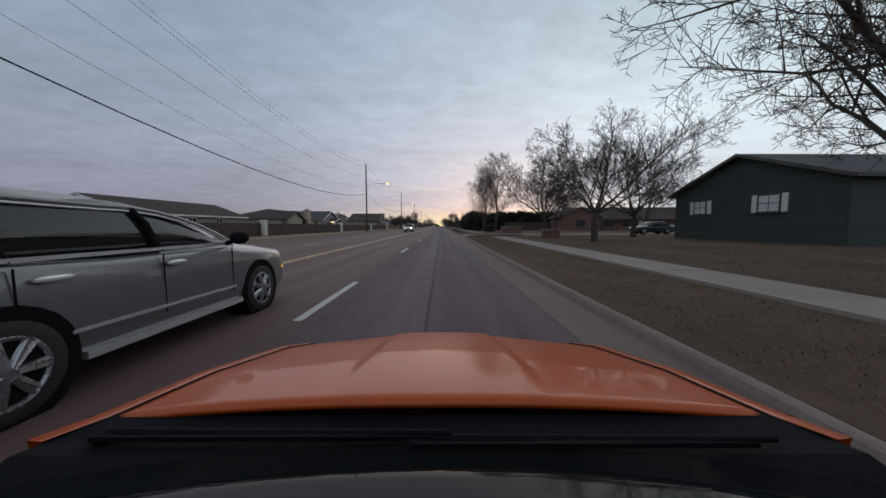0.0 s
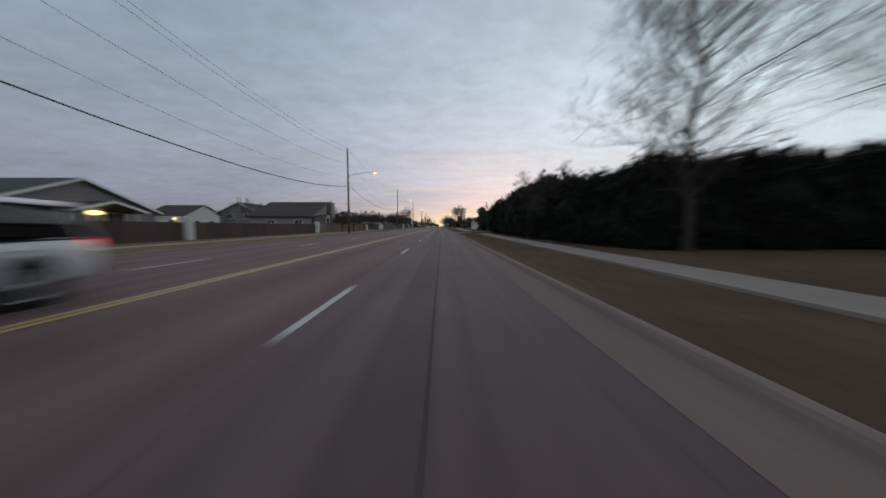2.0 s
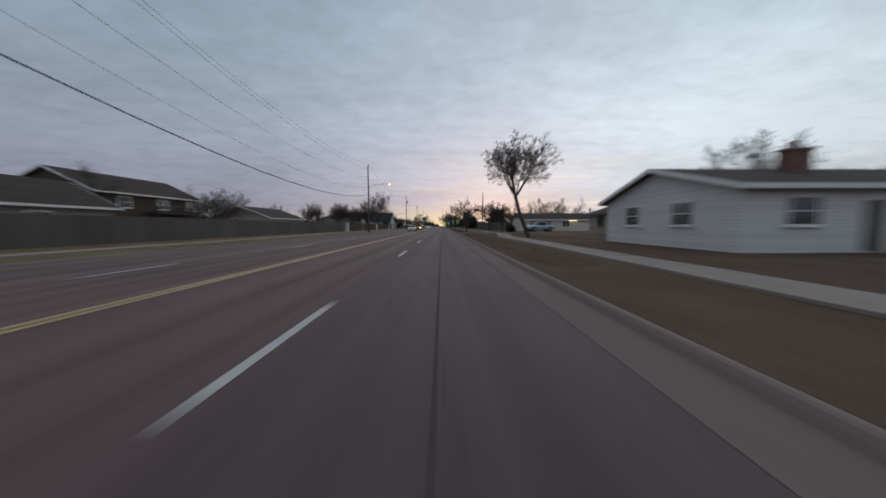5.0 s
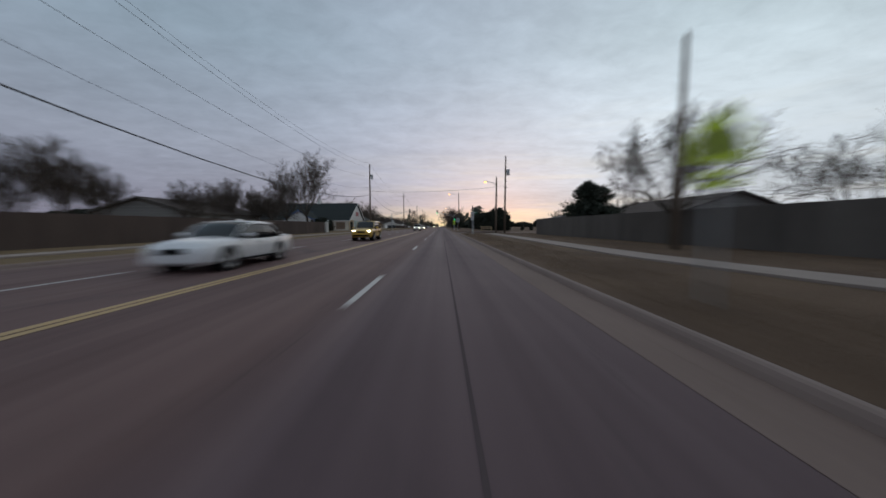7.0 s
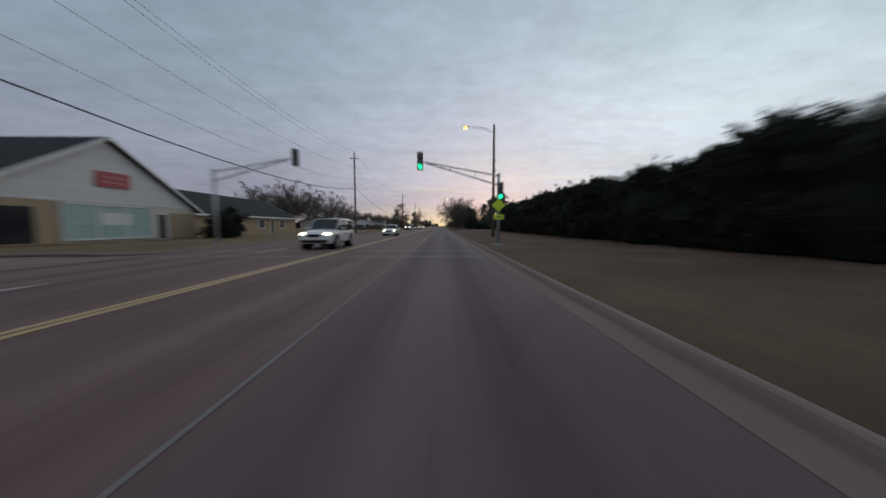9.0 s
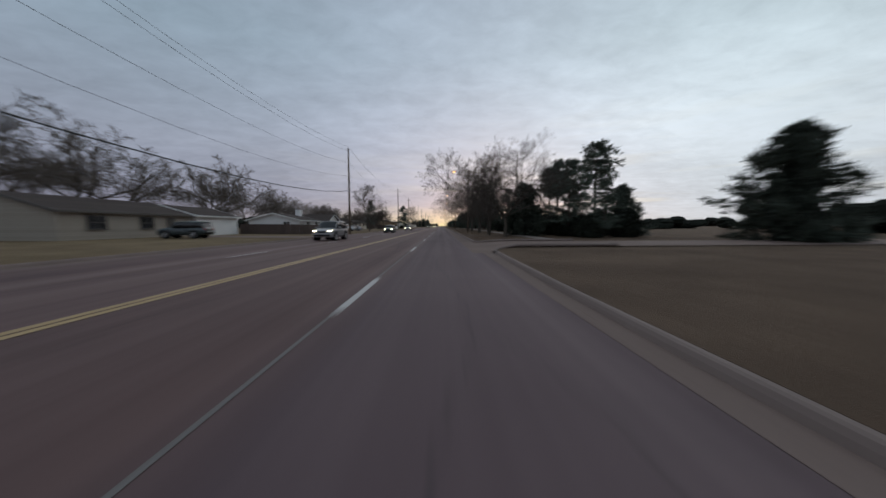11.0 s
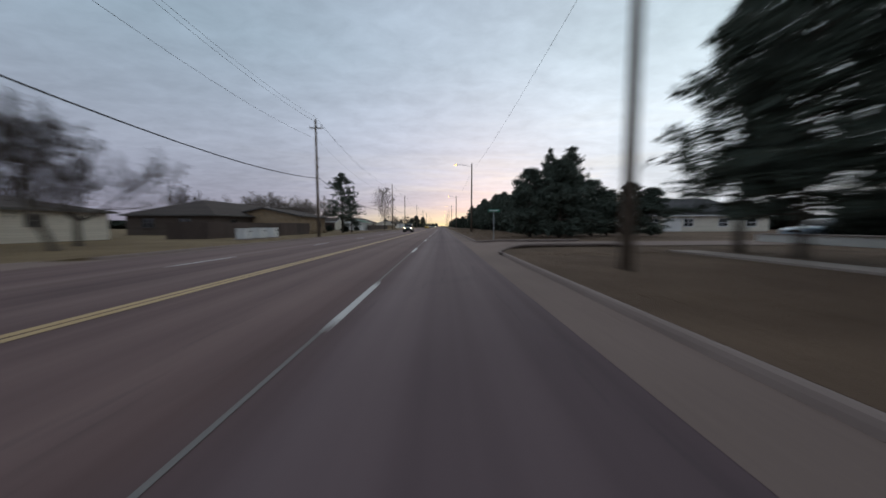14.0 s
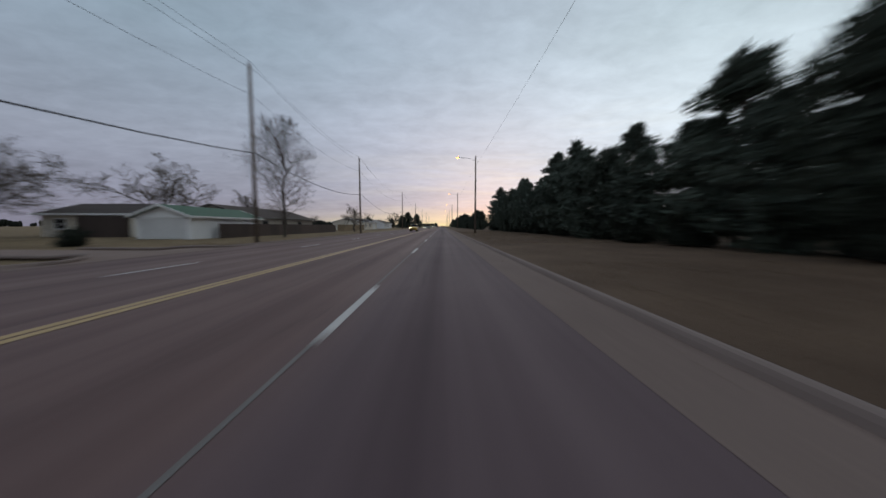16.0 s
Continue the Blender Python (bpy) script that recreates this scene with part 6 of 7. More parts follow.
rail_fence(((42.0, 309.0), (60.0, 309.0)), "white three-rail fence on the far lawn")


def play_frame(x, y):
    ob = thing("play_set", pose(x, y, land(x, y)), "small colourful plastic play set beside the driveway", "play set")
    for dx in (-0.7, 0.7):
        for dy in (-0.6, 0.6):
            part("post", M().tube((dx, dy, 0), (dx, dy, 1.9), 0.05, 0.05, 8), SIGN_WHITE, ob)
    part("deck", M().box(0, 0, 0.9, 1.5, 1.3, 0.08), PLAY_ORANGE, ob, "orange deck")
    part("roof", M().prism(((-0.9, 1.85), (0.9, 1.85), (0, 2.4)), -0.75, 0.75), PLAY_BLUE, ob, "blue pitched roof")
    part("side_panel", M().box(-0.38, -0.66, 1.3, 0.66, 0.05, 0.85), PLAY_YELLOW, ob, "yellow side panel")
    part("side_panel", M().box(0.36, -0.66, 1.2, 0.66, 0.05, 0.7), PLAY_RED, ob, "red side panel")
    part("side_panel", M().box(0.0, -0.66, 0.45, 1.36, 0.05, 0.75), PLAY_RED, ob, "red lower panel")
    part("slide", M().prism(((-0.7, 0.95), (-2.3, 0.05), (-2.3, 0.17), (-0.7, 1.07)), -0.28, 0.28), PLAY_BLUE, ob, "blue slide")


play_frame(-26.0, 301.5)


def green_box(x, y):
    ob = thing("utility_box", pose(x, y, 0.16), "green steel utility box on a concrete pad", "cabinet")
    part("pad", M().box(0, 0, 0.03, 1.1, 1.3, 0.1), CONCRETE, ob)
    soften(part("body", M().box(0, 0, 0.48, 0.8, 1.0, 0.8), GREEN_STEEL, ob), 0.03)
    part("lid", M().box(0, 0, 0.9, 0.86, 1.06, 0.05), GREEN_STEEL, ob)
    part("door_seam", M().box(0.404, 0, 0.48, 0.01, 0.02, 0.7), DARK_METAL, ob)


green_box(-15.5, 297.0)

brick_pier(22.5, 474.0, 0.3, 30.0, 0.55, WHITE_STONE, "low white wall behind the pines")


def utility_cabinet(y, s):
    ob = thing("utility_cabinet", pose(-18.2, y, land(-18.2, y)), "white steel utility cabinet on a concrete pad", "cabinet", "utility cabinets")
    part("pad", M().box(0, 0, 0.02, s + 0.4, s + 0.4, 0.16), CONCRETE, ob)
    soften(part("body", M().box(0, 0, 0.1 + s * 0.5, s, s * 1.15, s), SIGN_WHITE, ob), 0.03)
    part("lid", M().box(0, 0, 0.13 + s, s + 0.06, s * 1.15 + 0.06, 0.06), SIGN_WHITE, ob)
    part("door_seam", M().box(s / 2 + 0.004, 0, 0.1 + s * 0.5, 0.01, 0.02, s * 0.9), DARK_METAL, ob)
    part("vent", M().box(s / 2 + 0.008, s * 0.3, 0.1 + s * 0.75, 0.015, s * 0.3, s * 0.12), DARK_METAL, ob)


for y, s in ((499.4, 0.95), (501.9, 1.0), (504.4, 1.0)):
    utility_cabinet(y, s)

# ---- planting ----
rng = random.Random(77)
# right side at the start
plant(BROAD, 14.0, 7.5, 1.0, 20)
plant(BROAD, 12.6, 21.6, 0.85, 130)
plant(BROAD, 12.2, 31.0, 0.8, 250)
plant(BROAD, 20.5, 30.0, 0.9, 310)
plant(BROAD, 19.5, 47.6, 0.85, 75)
plant(ROUND_BUSH, 11.1, 59.0, 0.92, 0, "small dark leafless-looking bush on the lawn")
plant(ROUND_BUSH, 10.0, 67.8, 0.5, 60, "small dark bush beneath bare trees")
plant(BACK_ELM, 36, 86, 0.8, 10)
plant(BACK_BROAD, 34, 49, 0.85, 200)
plant(LEADER, 13.2, 65.0, 1.1, 40)
plant(LEADER, 11.8, 71.0, 1.0, 140)
plant(LEADER, 12.6, 79.5, 0.92, 260)
plant(BROAD, 11.6, 90.0, 0.55, 15)
for k in range(9):
    plant(SHRUB, 12.6 + k * 2.5, 81.5 + rng.uniform(-0.5, 0.5), rng.uniform(0.88, 0.97), rng.uniform(0, 360), "dense evergreen hedge bush behind bare trees", "back hedge")
for k in range(10):
    plant(SHRUB, (12.0 if k < 8 else 11.4) + rng.uniform(-0.35, 0.35), 84.2 + k * 3.0, rng.uniform(0.93, 0.97) * (0.9 if k < 2 else 1.03 if k > 6 else 1.12 if k > 2 else 1.0), rng.uniform(0, 360), group="roadside hedge")
plant(BACK_BROAD, 26, 118, 0.6, 0)
plant(BROAD, 13.2, 129.5, 0.6, 60)
for x, y, s in ((12.1, 145.4, 0.9), (12.6, 142.0, 0.66), (11.9, 139.6, 0.68), (13.4, 137.2, 0.62), (14.0, 147.0, 0.8), (14.2, 141.5, 0.75)):
    plant(JUNIPER, x, y, s, rng.uniform(0, 360), group="corner junipers")
for x, y, s in ((12.8, 133.0, 0.72), (14.6, 135.2, 0.76), (15.8, 133.6, 0.66), (16.4, 138.0, 0.82)):
    plant(JUNIPER, x, y, s, rng.uniform(0, 360), group="corner junipers")
plant(LEANING, 10.4, 196.0, 1.15, 0)
plant(BACK_BROAD, 28, 190, 0.8, 45)
plant(SMALL, 11.5, 215, 0.9, 10)
plant(BROAD, 7.0, 230.0, 0.62, 300)
plant(ROUND_BUSH, 13.6, 218.5, 0.72, 10, "dark evergreen bush beside the driveway")
plant(BACK_BROAD, 27, 245, 0.75, 120)
plant(BROAD, 15.0, 251.0, 0.76, 190)
plant(JUNIPER, 19.6, 271.5, 1.0, 30, "dark green conifer behind the fence", squash=1.3)
plant(JUNIPER, 22.0, 273.5, 0.95, 130, "dark green conifer behind the fence", squash=1.3)
plant(BACK_BROAD, 40, 262, 0.9, 10)
for k in range(19):
    y = 306.2 + k * 3.4
    plant(SHRUB, 15.6 + rng.uniform(-0.5, 0.5), y, rng.uniform(0.95, 1.12) * (0.85 if k == 0 else 1), rng.uniform(0, 360), "tall dark cedar hedge bush with a ragged top", "cedar hedge")
    if k % 2:
        plant(JUNIPER, 17.2, y + 1.2, rng.uniform(0.72, 0.9), rng.uniform(0, 360), group="cedar hedge")
for k in range(6):
    plant(ROUND_BUSH, 21.0 + k * 2.2, 307.8, rng.uniform(0.88, 1.0), rng.uniform(0, 360), "narrow clipped evergreen bush in a row on the lawn", group="small lawn bushes", squash=0.45)
for x, y, s in ((32, 300, 0.7), (45, 305, 0.8), (58, 312, 0.9), (66, 300, 0.8)):
    plant(BACK_BROAD, x, y, s, rng.uniform(0, 360), "leafless tree on the far lawn")
for k in range(5):
    plant(SHRUB, 40 + k * 4.5, 304 + k, 1.1, k * 70, "dark evergreen clump on the far lawn", "far evergreens")
plant(BACK_BROAD, 55, 352, 1.0, 385, "leafless tree behind the institutional building")
plant(BACK_BROAD, 66, 346, 0.9, 462, "leafless tree behind the institutional building")
plant(BACK_BROAD, 48, 356, 0.7, 336, "leafless tree behind the institutional building")
# trees beyond the side street
plant(GROVE, 8.2, 400.0, 0.68, 200, squash=1.3)
plant(LEADER, 7.2, 404.0, 0.55, 30)
plant(LEADER, 7.9, 409.8, 0.74, 80)
plant(BROAD, 8.0, 420.0, 0.72, 190)
plant(LEADER, 8.6, 427.0, 0.7, 20)
plant(GROVE, 8.3, 436.5, 0.98, 60)
plant(GROVE, 8.4, 446.5, 0.8, 140)
plant(BROAD, 9.0, 458.5, 0.62, 110)
for k in range(11):
    plant(ROUND_BUSH, 13.5 + rng.uniform(0, 2.5), 397 + k * 4.2 + rng.uniform(-1, 1), rng.uniform(0.8, 1.25), rng.uniform(0, 360), "untidy dark evergreen undergrowth beneath trees", "undergrowth")
for k in range(9):
    plant(SHRUB, 20.0 + rng.uniform(-1, 1), 397 + k * 6.5, rng.uniform(0.45, 0.6), rng.uniform(0, 360), "dark evergreen bush behind the fence", "undergrowth")
for k in range(30):
    plant(SHRUB, 15.9 + k * 0.035 + rng.uniform(-0.25, 0.25), 399.0 + k * 1.95, rng.uniform(0.36, 0.47), rng.uniform(0, 360), "low dark evergreen bush growing against the fence", "bushes along the fence", squash=1.15)
for x, y, s in ((12.7, 441.5, 0.66), (14.0, 445.0, 0.86), (13.6, 449.5, 0.8), (15.6, 453.0, 0.7)):
    plant(PINE_DENSE, x, y, s, rng.uniform(0, 360), group="roadside pines")
for x, y, s in ((15.2, 400.8, 0.74), (16.2, 395.6, 0.46), (18.2, 407, 0.6), (14.2, 427.0, 0.74), (16.6, 457.5, 0.78)):
    plant(PINE_TREE, x, y, s, rng.uniform(0, 360), group="roadside pines", squash=1.25)
for x, y, s in ((22.5, 410.0, 1.0), (22.0, 422.5, 1.0), (23.0, 429.5, 1.02)):
    plant(PINE_HIGH, x, y, s, rng.uniform(0, 360), group="pines behind the fence", squash=1.15)
for k in range(14):
    plant(SHRUB, 27 + rng.uniform(-2, 2), 440 + k * 3.6, rng.uniform(0.4, 0.55), rng.uniform(0, 360), "low dark evergreen bush behind the pines", "undergrowth", squash=1.4)
for k in range(8):
    plant(JUNIPER if k % 2 else BACK_BROAD, 21 + rng.uniform(-1.5, 3), 424 + k * 4.2, rng.uniform(0.55, 0.7), rng.uniform(0, 360), "dark tree behind the shaded fence", "trees behind fence")
for x, y, s in ((11.2, 402.0, 0.86), (11.6, 406.0, 0.98), (12.8, 409.5, 0.9), (13.2, 441.5, 0.62), (12.4, 436.0, 0.5)):
    plant(JUNIPER, x, y, s, rng.uniform(0, 360), "dark green juniper beneath bare roadside trees", "undergrowth")
plant(CEDAR_WIDE, 25, 388, 0.85, 10)
plant(CEDAR_WIDE, 21, 401, 0.6, 10)
for k in range(9):
    plant(PINE_DENSE, 16.0 - 0.27 * k + rng.uniform(-0.5, 0.5), 463.0 + k * 2.3, rng.uniform(0.84, 0.92), rng.uniform(0, 360), group="roadside pines")
for x, y, sz in ((10.4, 500.0, 0.76), (12.6, 498.0, 0.8), (14.9, 500.6, 0.7), (17.4, 501.6, 0.66), (19.8, 503.0, 0.56)):
    plant(PINE_ROUND, x, y, sz * 1.07, rng.uniform(0, 360), group="pine row")
for k in range(27):
    y = 504.5 + k * 4.2
    big = (rng.uniform(0.6, 0.7) if k < 3 else rng.uniform(0.62, 0.86) if k == 8 else rng.uniform(0.78, 1.0)) * (1.08 if k > 12 else 1.14 if k in (9, 10, 11, 12) else 0.76 if k == 3 else 1.0)
    plant((PINE_ROUND, PINE_LOW, CEDAR_WIDE, PINE_LOW)[k % 4], 16.4 + rng.uniform(-1.2, 0.9), y + rng.uniform(-0.8, 0.8), big, rng.uniform(0, 360), group="pine row", squash=rng.uniform(0.85, 1.15))
    plant(ROUND_BUSH, 15.2 + rng.uniform(-0.6, 0.6), y + 2.0, rng.uniform(1.0, 1.6), rng.uniform(0, 360), "untidy dark evergreen undergrowth beneath cedars", "undergrowth")
    if k % 2 == 0 and k > 2:
        plant(PINE_DENSE, 15.0, y + 2.0, rng.uniform(0.5, 0.72), rng.uniform(0, 360), group="pine row")
    if k % 3 == 0 and k > 2:
        plant(PINE_DENSE, 20.0, y + 2, rng.uniform(0.6, 0.78), rng.uniform(0, 360), group="pine row")
for k in range(26):
    plant((CEDAR_TREE, CEDAR_WIDE)[k % 2], 13.0 + rng.uniform(-1, 3), 626 + k * 9.0, rng.uniform(0.55, 0.8), rng.uniform(0, 360), "dark cedar farther down the road", "pine row")
# left side
for y, s in ((125.0, 0.66), (132.5, 0.7), (141.5, 0.92), (149.8, 0.98)):
    plant(SMALL, -17.0, y, s, rng.uniform(0, 360), group="small street trees")
plant(SMALL, -27, 144, 1.15, 40)
for x, y, s in ((-38, 200, 0.7), (-30, 210, 0.6), (-36, 218, 0.65), (-42, 226, 0.7), (-45, 140, 0.7), (-40, 160, 0.6)):
    plant(BACK_BROAD, x, y, s, rng.uniform(0, 360))
for k in range(15):
    plant((BACK_TALL, BACK_BROAD, BACK_TALL)[k % 3], -27 - rng.uniform(0, 16), 248 + k * 3.1, rng.uniform(0.48, 0.66), rng.uniform(0, 360), "leafless tree in a dense row behind the fence", "bare tree row")
plant(TALL, -23.8, 291.5, 1.12, 10)
plant(ROUND_BUSH, -20.6, 290.3, 1.5, 40, "dark bush at the end of the board fence", squash=1.2)
plant(TALL, -26.5, 284.5, 0.56, 70)
plant(BACK_TALL, -30.5, 280.0, 0.6, 170)
plant(BACK_TALL, -36, 284.0, 0.66, 250)
plant(BACK_TALL, -37, 292.0, 0.8, 50)
plant(TALL, -29, 294.5, 0.86, 150)
plant(BACK_BROAD, -33, 297.0, 0.8, 100)
plant(ROUND_BUSH, -20.5, 332.0, 1.7, 0, "large round dark bush beside the hall")
for x, y, s in ((-34, 372, 0.85), (-30, 364, 0.75), (-38, 380, 0.8), (-27, 376, 0.6)):
    plant(BACK_BROAD, x, y, s, rng.uniform(0, 360), "leafless tree beside the road")
for x, y, s in ((-48, 439, 1.35), (-45, 408, 1.25), (-50, 400, 1.4), (-40, 434, 0.8), (-42, 452, 0.85), (-46, 462, 0.9), (-34, 458, 0.7)):
    plant(BACK_ELM, x, y, s, rng.uniform(0, 360))
for x, y, s in ((-58, 448, 1.4), (-62, 430, 1.4), (-50, 464, 1.1), (-64, 414, 1.4)):
    plant(BACK_ELM, x, y, s, rng.uniform(0, 360), "large leafless tree behind houses")
plant(BACK_BROAD, -30, 462, 0.65, 40)
plant(BACK_BROAD, -36, 469, 0.75, 140)
plant(BACK_ELM, -41, 478, 0.8, 240)
plant(JUNIPER, 10.3, 404.8, 0.62, 80, "dark green juniper beneath a bare tree")
plant(OAK, -17.6, 450.0, 0.93, 0)
plant(PINE_TREE, -24.8, 484.2, 0.97, 20, "dark green pine before a cream garage")
plant(LEANING, -19.6, 485.4, 0.95, 10)
plant(BROAD, -22.5, 489.0, 0.7, 220)
plant(BACK_BROAD, -44, 503, 0.75, 20)
for x, y, s in ((-41, 484, 0.8), (-46, 491, 0.85), (-44, 474, 0.75), (-27, 470.5, 0.6)):
    plant(BACK_BROAD, x, y, s, rng.uniform(0, 360), "leafless tree behind a brown house")
plant(PINE_TALL, -18.6, 531.5, 0.98, 70, squash=1.15, label="tall dark pine on the lawn beside a tan house")
plant(BACK_TALL, -45, 525, 0.7, 70)
plant(PINE_TREE, -18.5, 537.5, 0.7, 120, "dark pine beside a taller one on the lawn", squash=1.25)
for x, y, s in ((-21.0, 540.5, 0.95), (-25.0, 541.8, 0.9)):
    plant(ROUND_BUSH, x, y, s, rng.uniform(0, 360), group="lawn bushes")
plant(LEADER, -17.9, 574.0, 0.98, 30, "tall pale leafless tree with many upright branches")
for x, y, s in ((-45.3, 588, 1.05), (-37.3, 561.5, 0.75), (-46, 560, 0.8), (-38, 600, 0.7), (-45, 548, 0.8), (-54, 556, 0.9), (-40, 548, 0.85), (-38, 554, 0.75), (-47, 566, 1.0), (-20, 612, 0.55)):
    plant(BACK_ELM, x, y, s, rng.uniform(0, 360))
plant(ROUND_BUSH, -22.5, 556.0, 0.7, 30, "large round dark bush before a cream house")
plant(PINE_ROUND, 21.0, 500.8, 0.66, 40, group="pine row")
plant(PINE_ROUND, 23.0, 500.4, 0.59, 160, group="pine row")
plant(PINE_TALL, 16.4, 505.0, 0.84, 85, "tall pine standing above the pine row")
plant(PINE_TALL, 15.2, 508.5, 0.9, 45, "tall thin pine standing above the pine row", squash=0.55)
plant(PINE_TALL, 16.6, 513.2, 0.82, 145, "tall thin pine standing above the pine row")
plant(CEDAR_WIDE, -20, 735, 1.1, 10, "broad dark tree far down the road")
plant(CEDAR_WIDE, -15, 742, 1.0, 90, "broad dark tree far down the road")
plant(CEDAR_WIDE, -25, 742, 0.9, 160, "broad dark tree far down the road")
for k in range(40):
    side = -1 if k % 2 else 1
    plant((FAR_TREE, CEDAR_WIDE, FAR_TREE, JUNIPER)[rng.randrange(4)], (-3.5 + side * rng.uniform(22, 75)), rng.uniform(680, 1150), rng.uniform(0.7, 1.1), rng.uniform(0, 360), "tree in the far distance beside the road", "distant trees")


def far_woods():
    """The dark tree line that closes the view all round."""
    rng = random.Random(9)
    m = M()
    for k in range(500):
        a = rng.uniform(0, 2 * math.pi)
        x, y = math.cos(a) * rng.uniform(900, 1300), 300 + math.sin(a) * rng.uniform(1000, 1500)
        if abs(x + 3) < 16:
            continue
        h, w = rng.uniform(5, 13), rng.uniform(7, 16)
        for j in range(5):
            m.ball((x + rng.uniform(-w, w) * 0.9, y, h * rng.uniform(0.3, 0.6)), w * 0.4, w * 0.3, h * rng.uniform(0.35, 0.5), 6, 4, 0.5, rng)
    for side in (-1, 1):
        for k in range(190):
            x, y = -3.5 + side * rng.uniform(60, 130), rng.uniform(-150, 900)
            h, w = rng.uniform(3, 6.5), rng.uniform(5, 10)
            for j in range(5):
                m.ball((x + rng.uniform(-w, w) * 0.5, y + rng.uniform(-w, w) * 0.5, h * rng.uniform(0.3, 0.6)), w * 0.4, w * 0.4, h * rng.uniform(0.3, 0.45), 7, 5, 0.6, rng)
    # Far masses take the same shade-dark colour as the evergreen hearts.
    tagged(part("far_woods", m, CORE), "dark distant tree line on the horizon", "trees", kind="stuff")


far_woods()

# ---- vehicles ----
# A vehicle stands in its own frame: y forward, x to its right, z up from the road.


def loft(rings):
    """A closed skin over mirrored half rings of (x, z) at stations y."""
    m = M()
    n = None
    vs = []
    for y, half in rings:
        full = [(x, y, z) for x, z in half] + [(-x, y, z) for x, z in reversed(half) if x > 1e-6]
        n = len(full)
        vs += full
    fs = []
    for j in range(len(rings) - 1):
        for i in range(n):
            a, b = j * n + i, j * n + (i + 1) % n
            fs.append((a, b, b + n, a + n))
    fs += [tuple(range(n)), tuple(range((len(rings) - 1) * n, len(rings) * n))]
    return m.add(vs, fs)


def body_ring(w, zb, zt, crown=0.05):
    s = zt - zb
    return [(0, zb), (w * 0.86, zb), (w * 0.97, zb + 0.07), (w, zb + s * 0.35), (w * 0.995, zb + s * 0.62), (w * 0.965, zt - 0.07), (w * 0.9, zt - 0.015), (w * 0.6, zt + crown * 0.6), (0, zt + crown)]


def glass_ring(wb, zb, wt, zt):
    return [(0, zb), (wb, zb), (wb + (wt - wb) * 0.5 + 0.02, (zb + zt) / 2), (wt + 0.03, zt - 0.09), (wt - 0.06, zt - 0.02), (wt * 0.5, zt), (0, zt + 0.01)]


def wheel(host, x, y, r, w=0.23, spokes=7):
    sgn = 1 if x > 0 else -1
    wh = part("wheel", M().tube((x - sgn * w * 0.5, y, r), (x + sgn * w * 0.30, y, r), r * 0.62, r * 0.62, 20), BLACK_PLASTIC, host)
    t = M()
    prof = ((-0.5, 0.66), (-0.5, 0.9), (-0.38, 0.985), (0.0, 1.0), (0.38, 0.985), (0.5, 0.9), (0.5, 0.68))
    n = 28
    vs = [(x + sgn * a * w, y + math.cos(2 * math.pi * i / n) * b * r, r + math.sin(2 * math.pi * i / n) * b * r) for a, b in prof for i in range(n)]
    fs = [(j * n + i, j * n + (i + 1) % n, (j + 1) * n + (i + 1) % n, (j + 1) * n + i) for j in range(len(prof) - 1) for i in range(n)]
    part("tyre", t.add(vs, fs), TYRE, wh, smooth=True)
    rm = M()
    xo = x + sgn * w * 0.42
    for i in range(n):
        a, b = 2 * math.pi * i / n, 2 * math.pi * (i + 1) / n
        rm.tube((xo, y + math.cos(a) * r * 0.65, r + math.sin(a) * r * 0.65), (xo, y + math.cos(b) * r * 0.65, r + math.sin(b) * r * 0.65), 0.022, 0.022, 5, False)
    for i in range(spokes):
        a = 2 * math.pi * i / spokes
        for da in (-0.1, 0.1):
            rm.tube((xo + sgn * 0.015, y + math.cos(a) * r * 0.1, r + math.sin(a) * r * 0.1), (xo, y + math.cos(a + da) * r * 0.64, r + math.sin(a + da) * r * 0.64), 0.03, 0.022, 5)
    rm.tube((xo - sgn * 0.01, y, r), (xo + sgn * 0.035, y, r), r * 0.17, r * 0.14, 14)
    part("rim", rm, RIM, wh, "bright alloy rim")


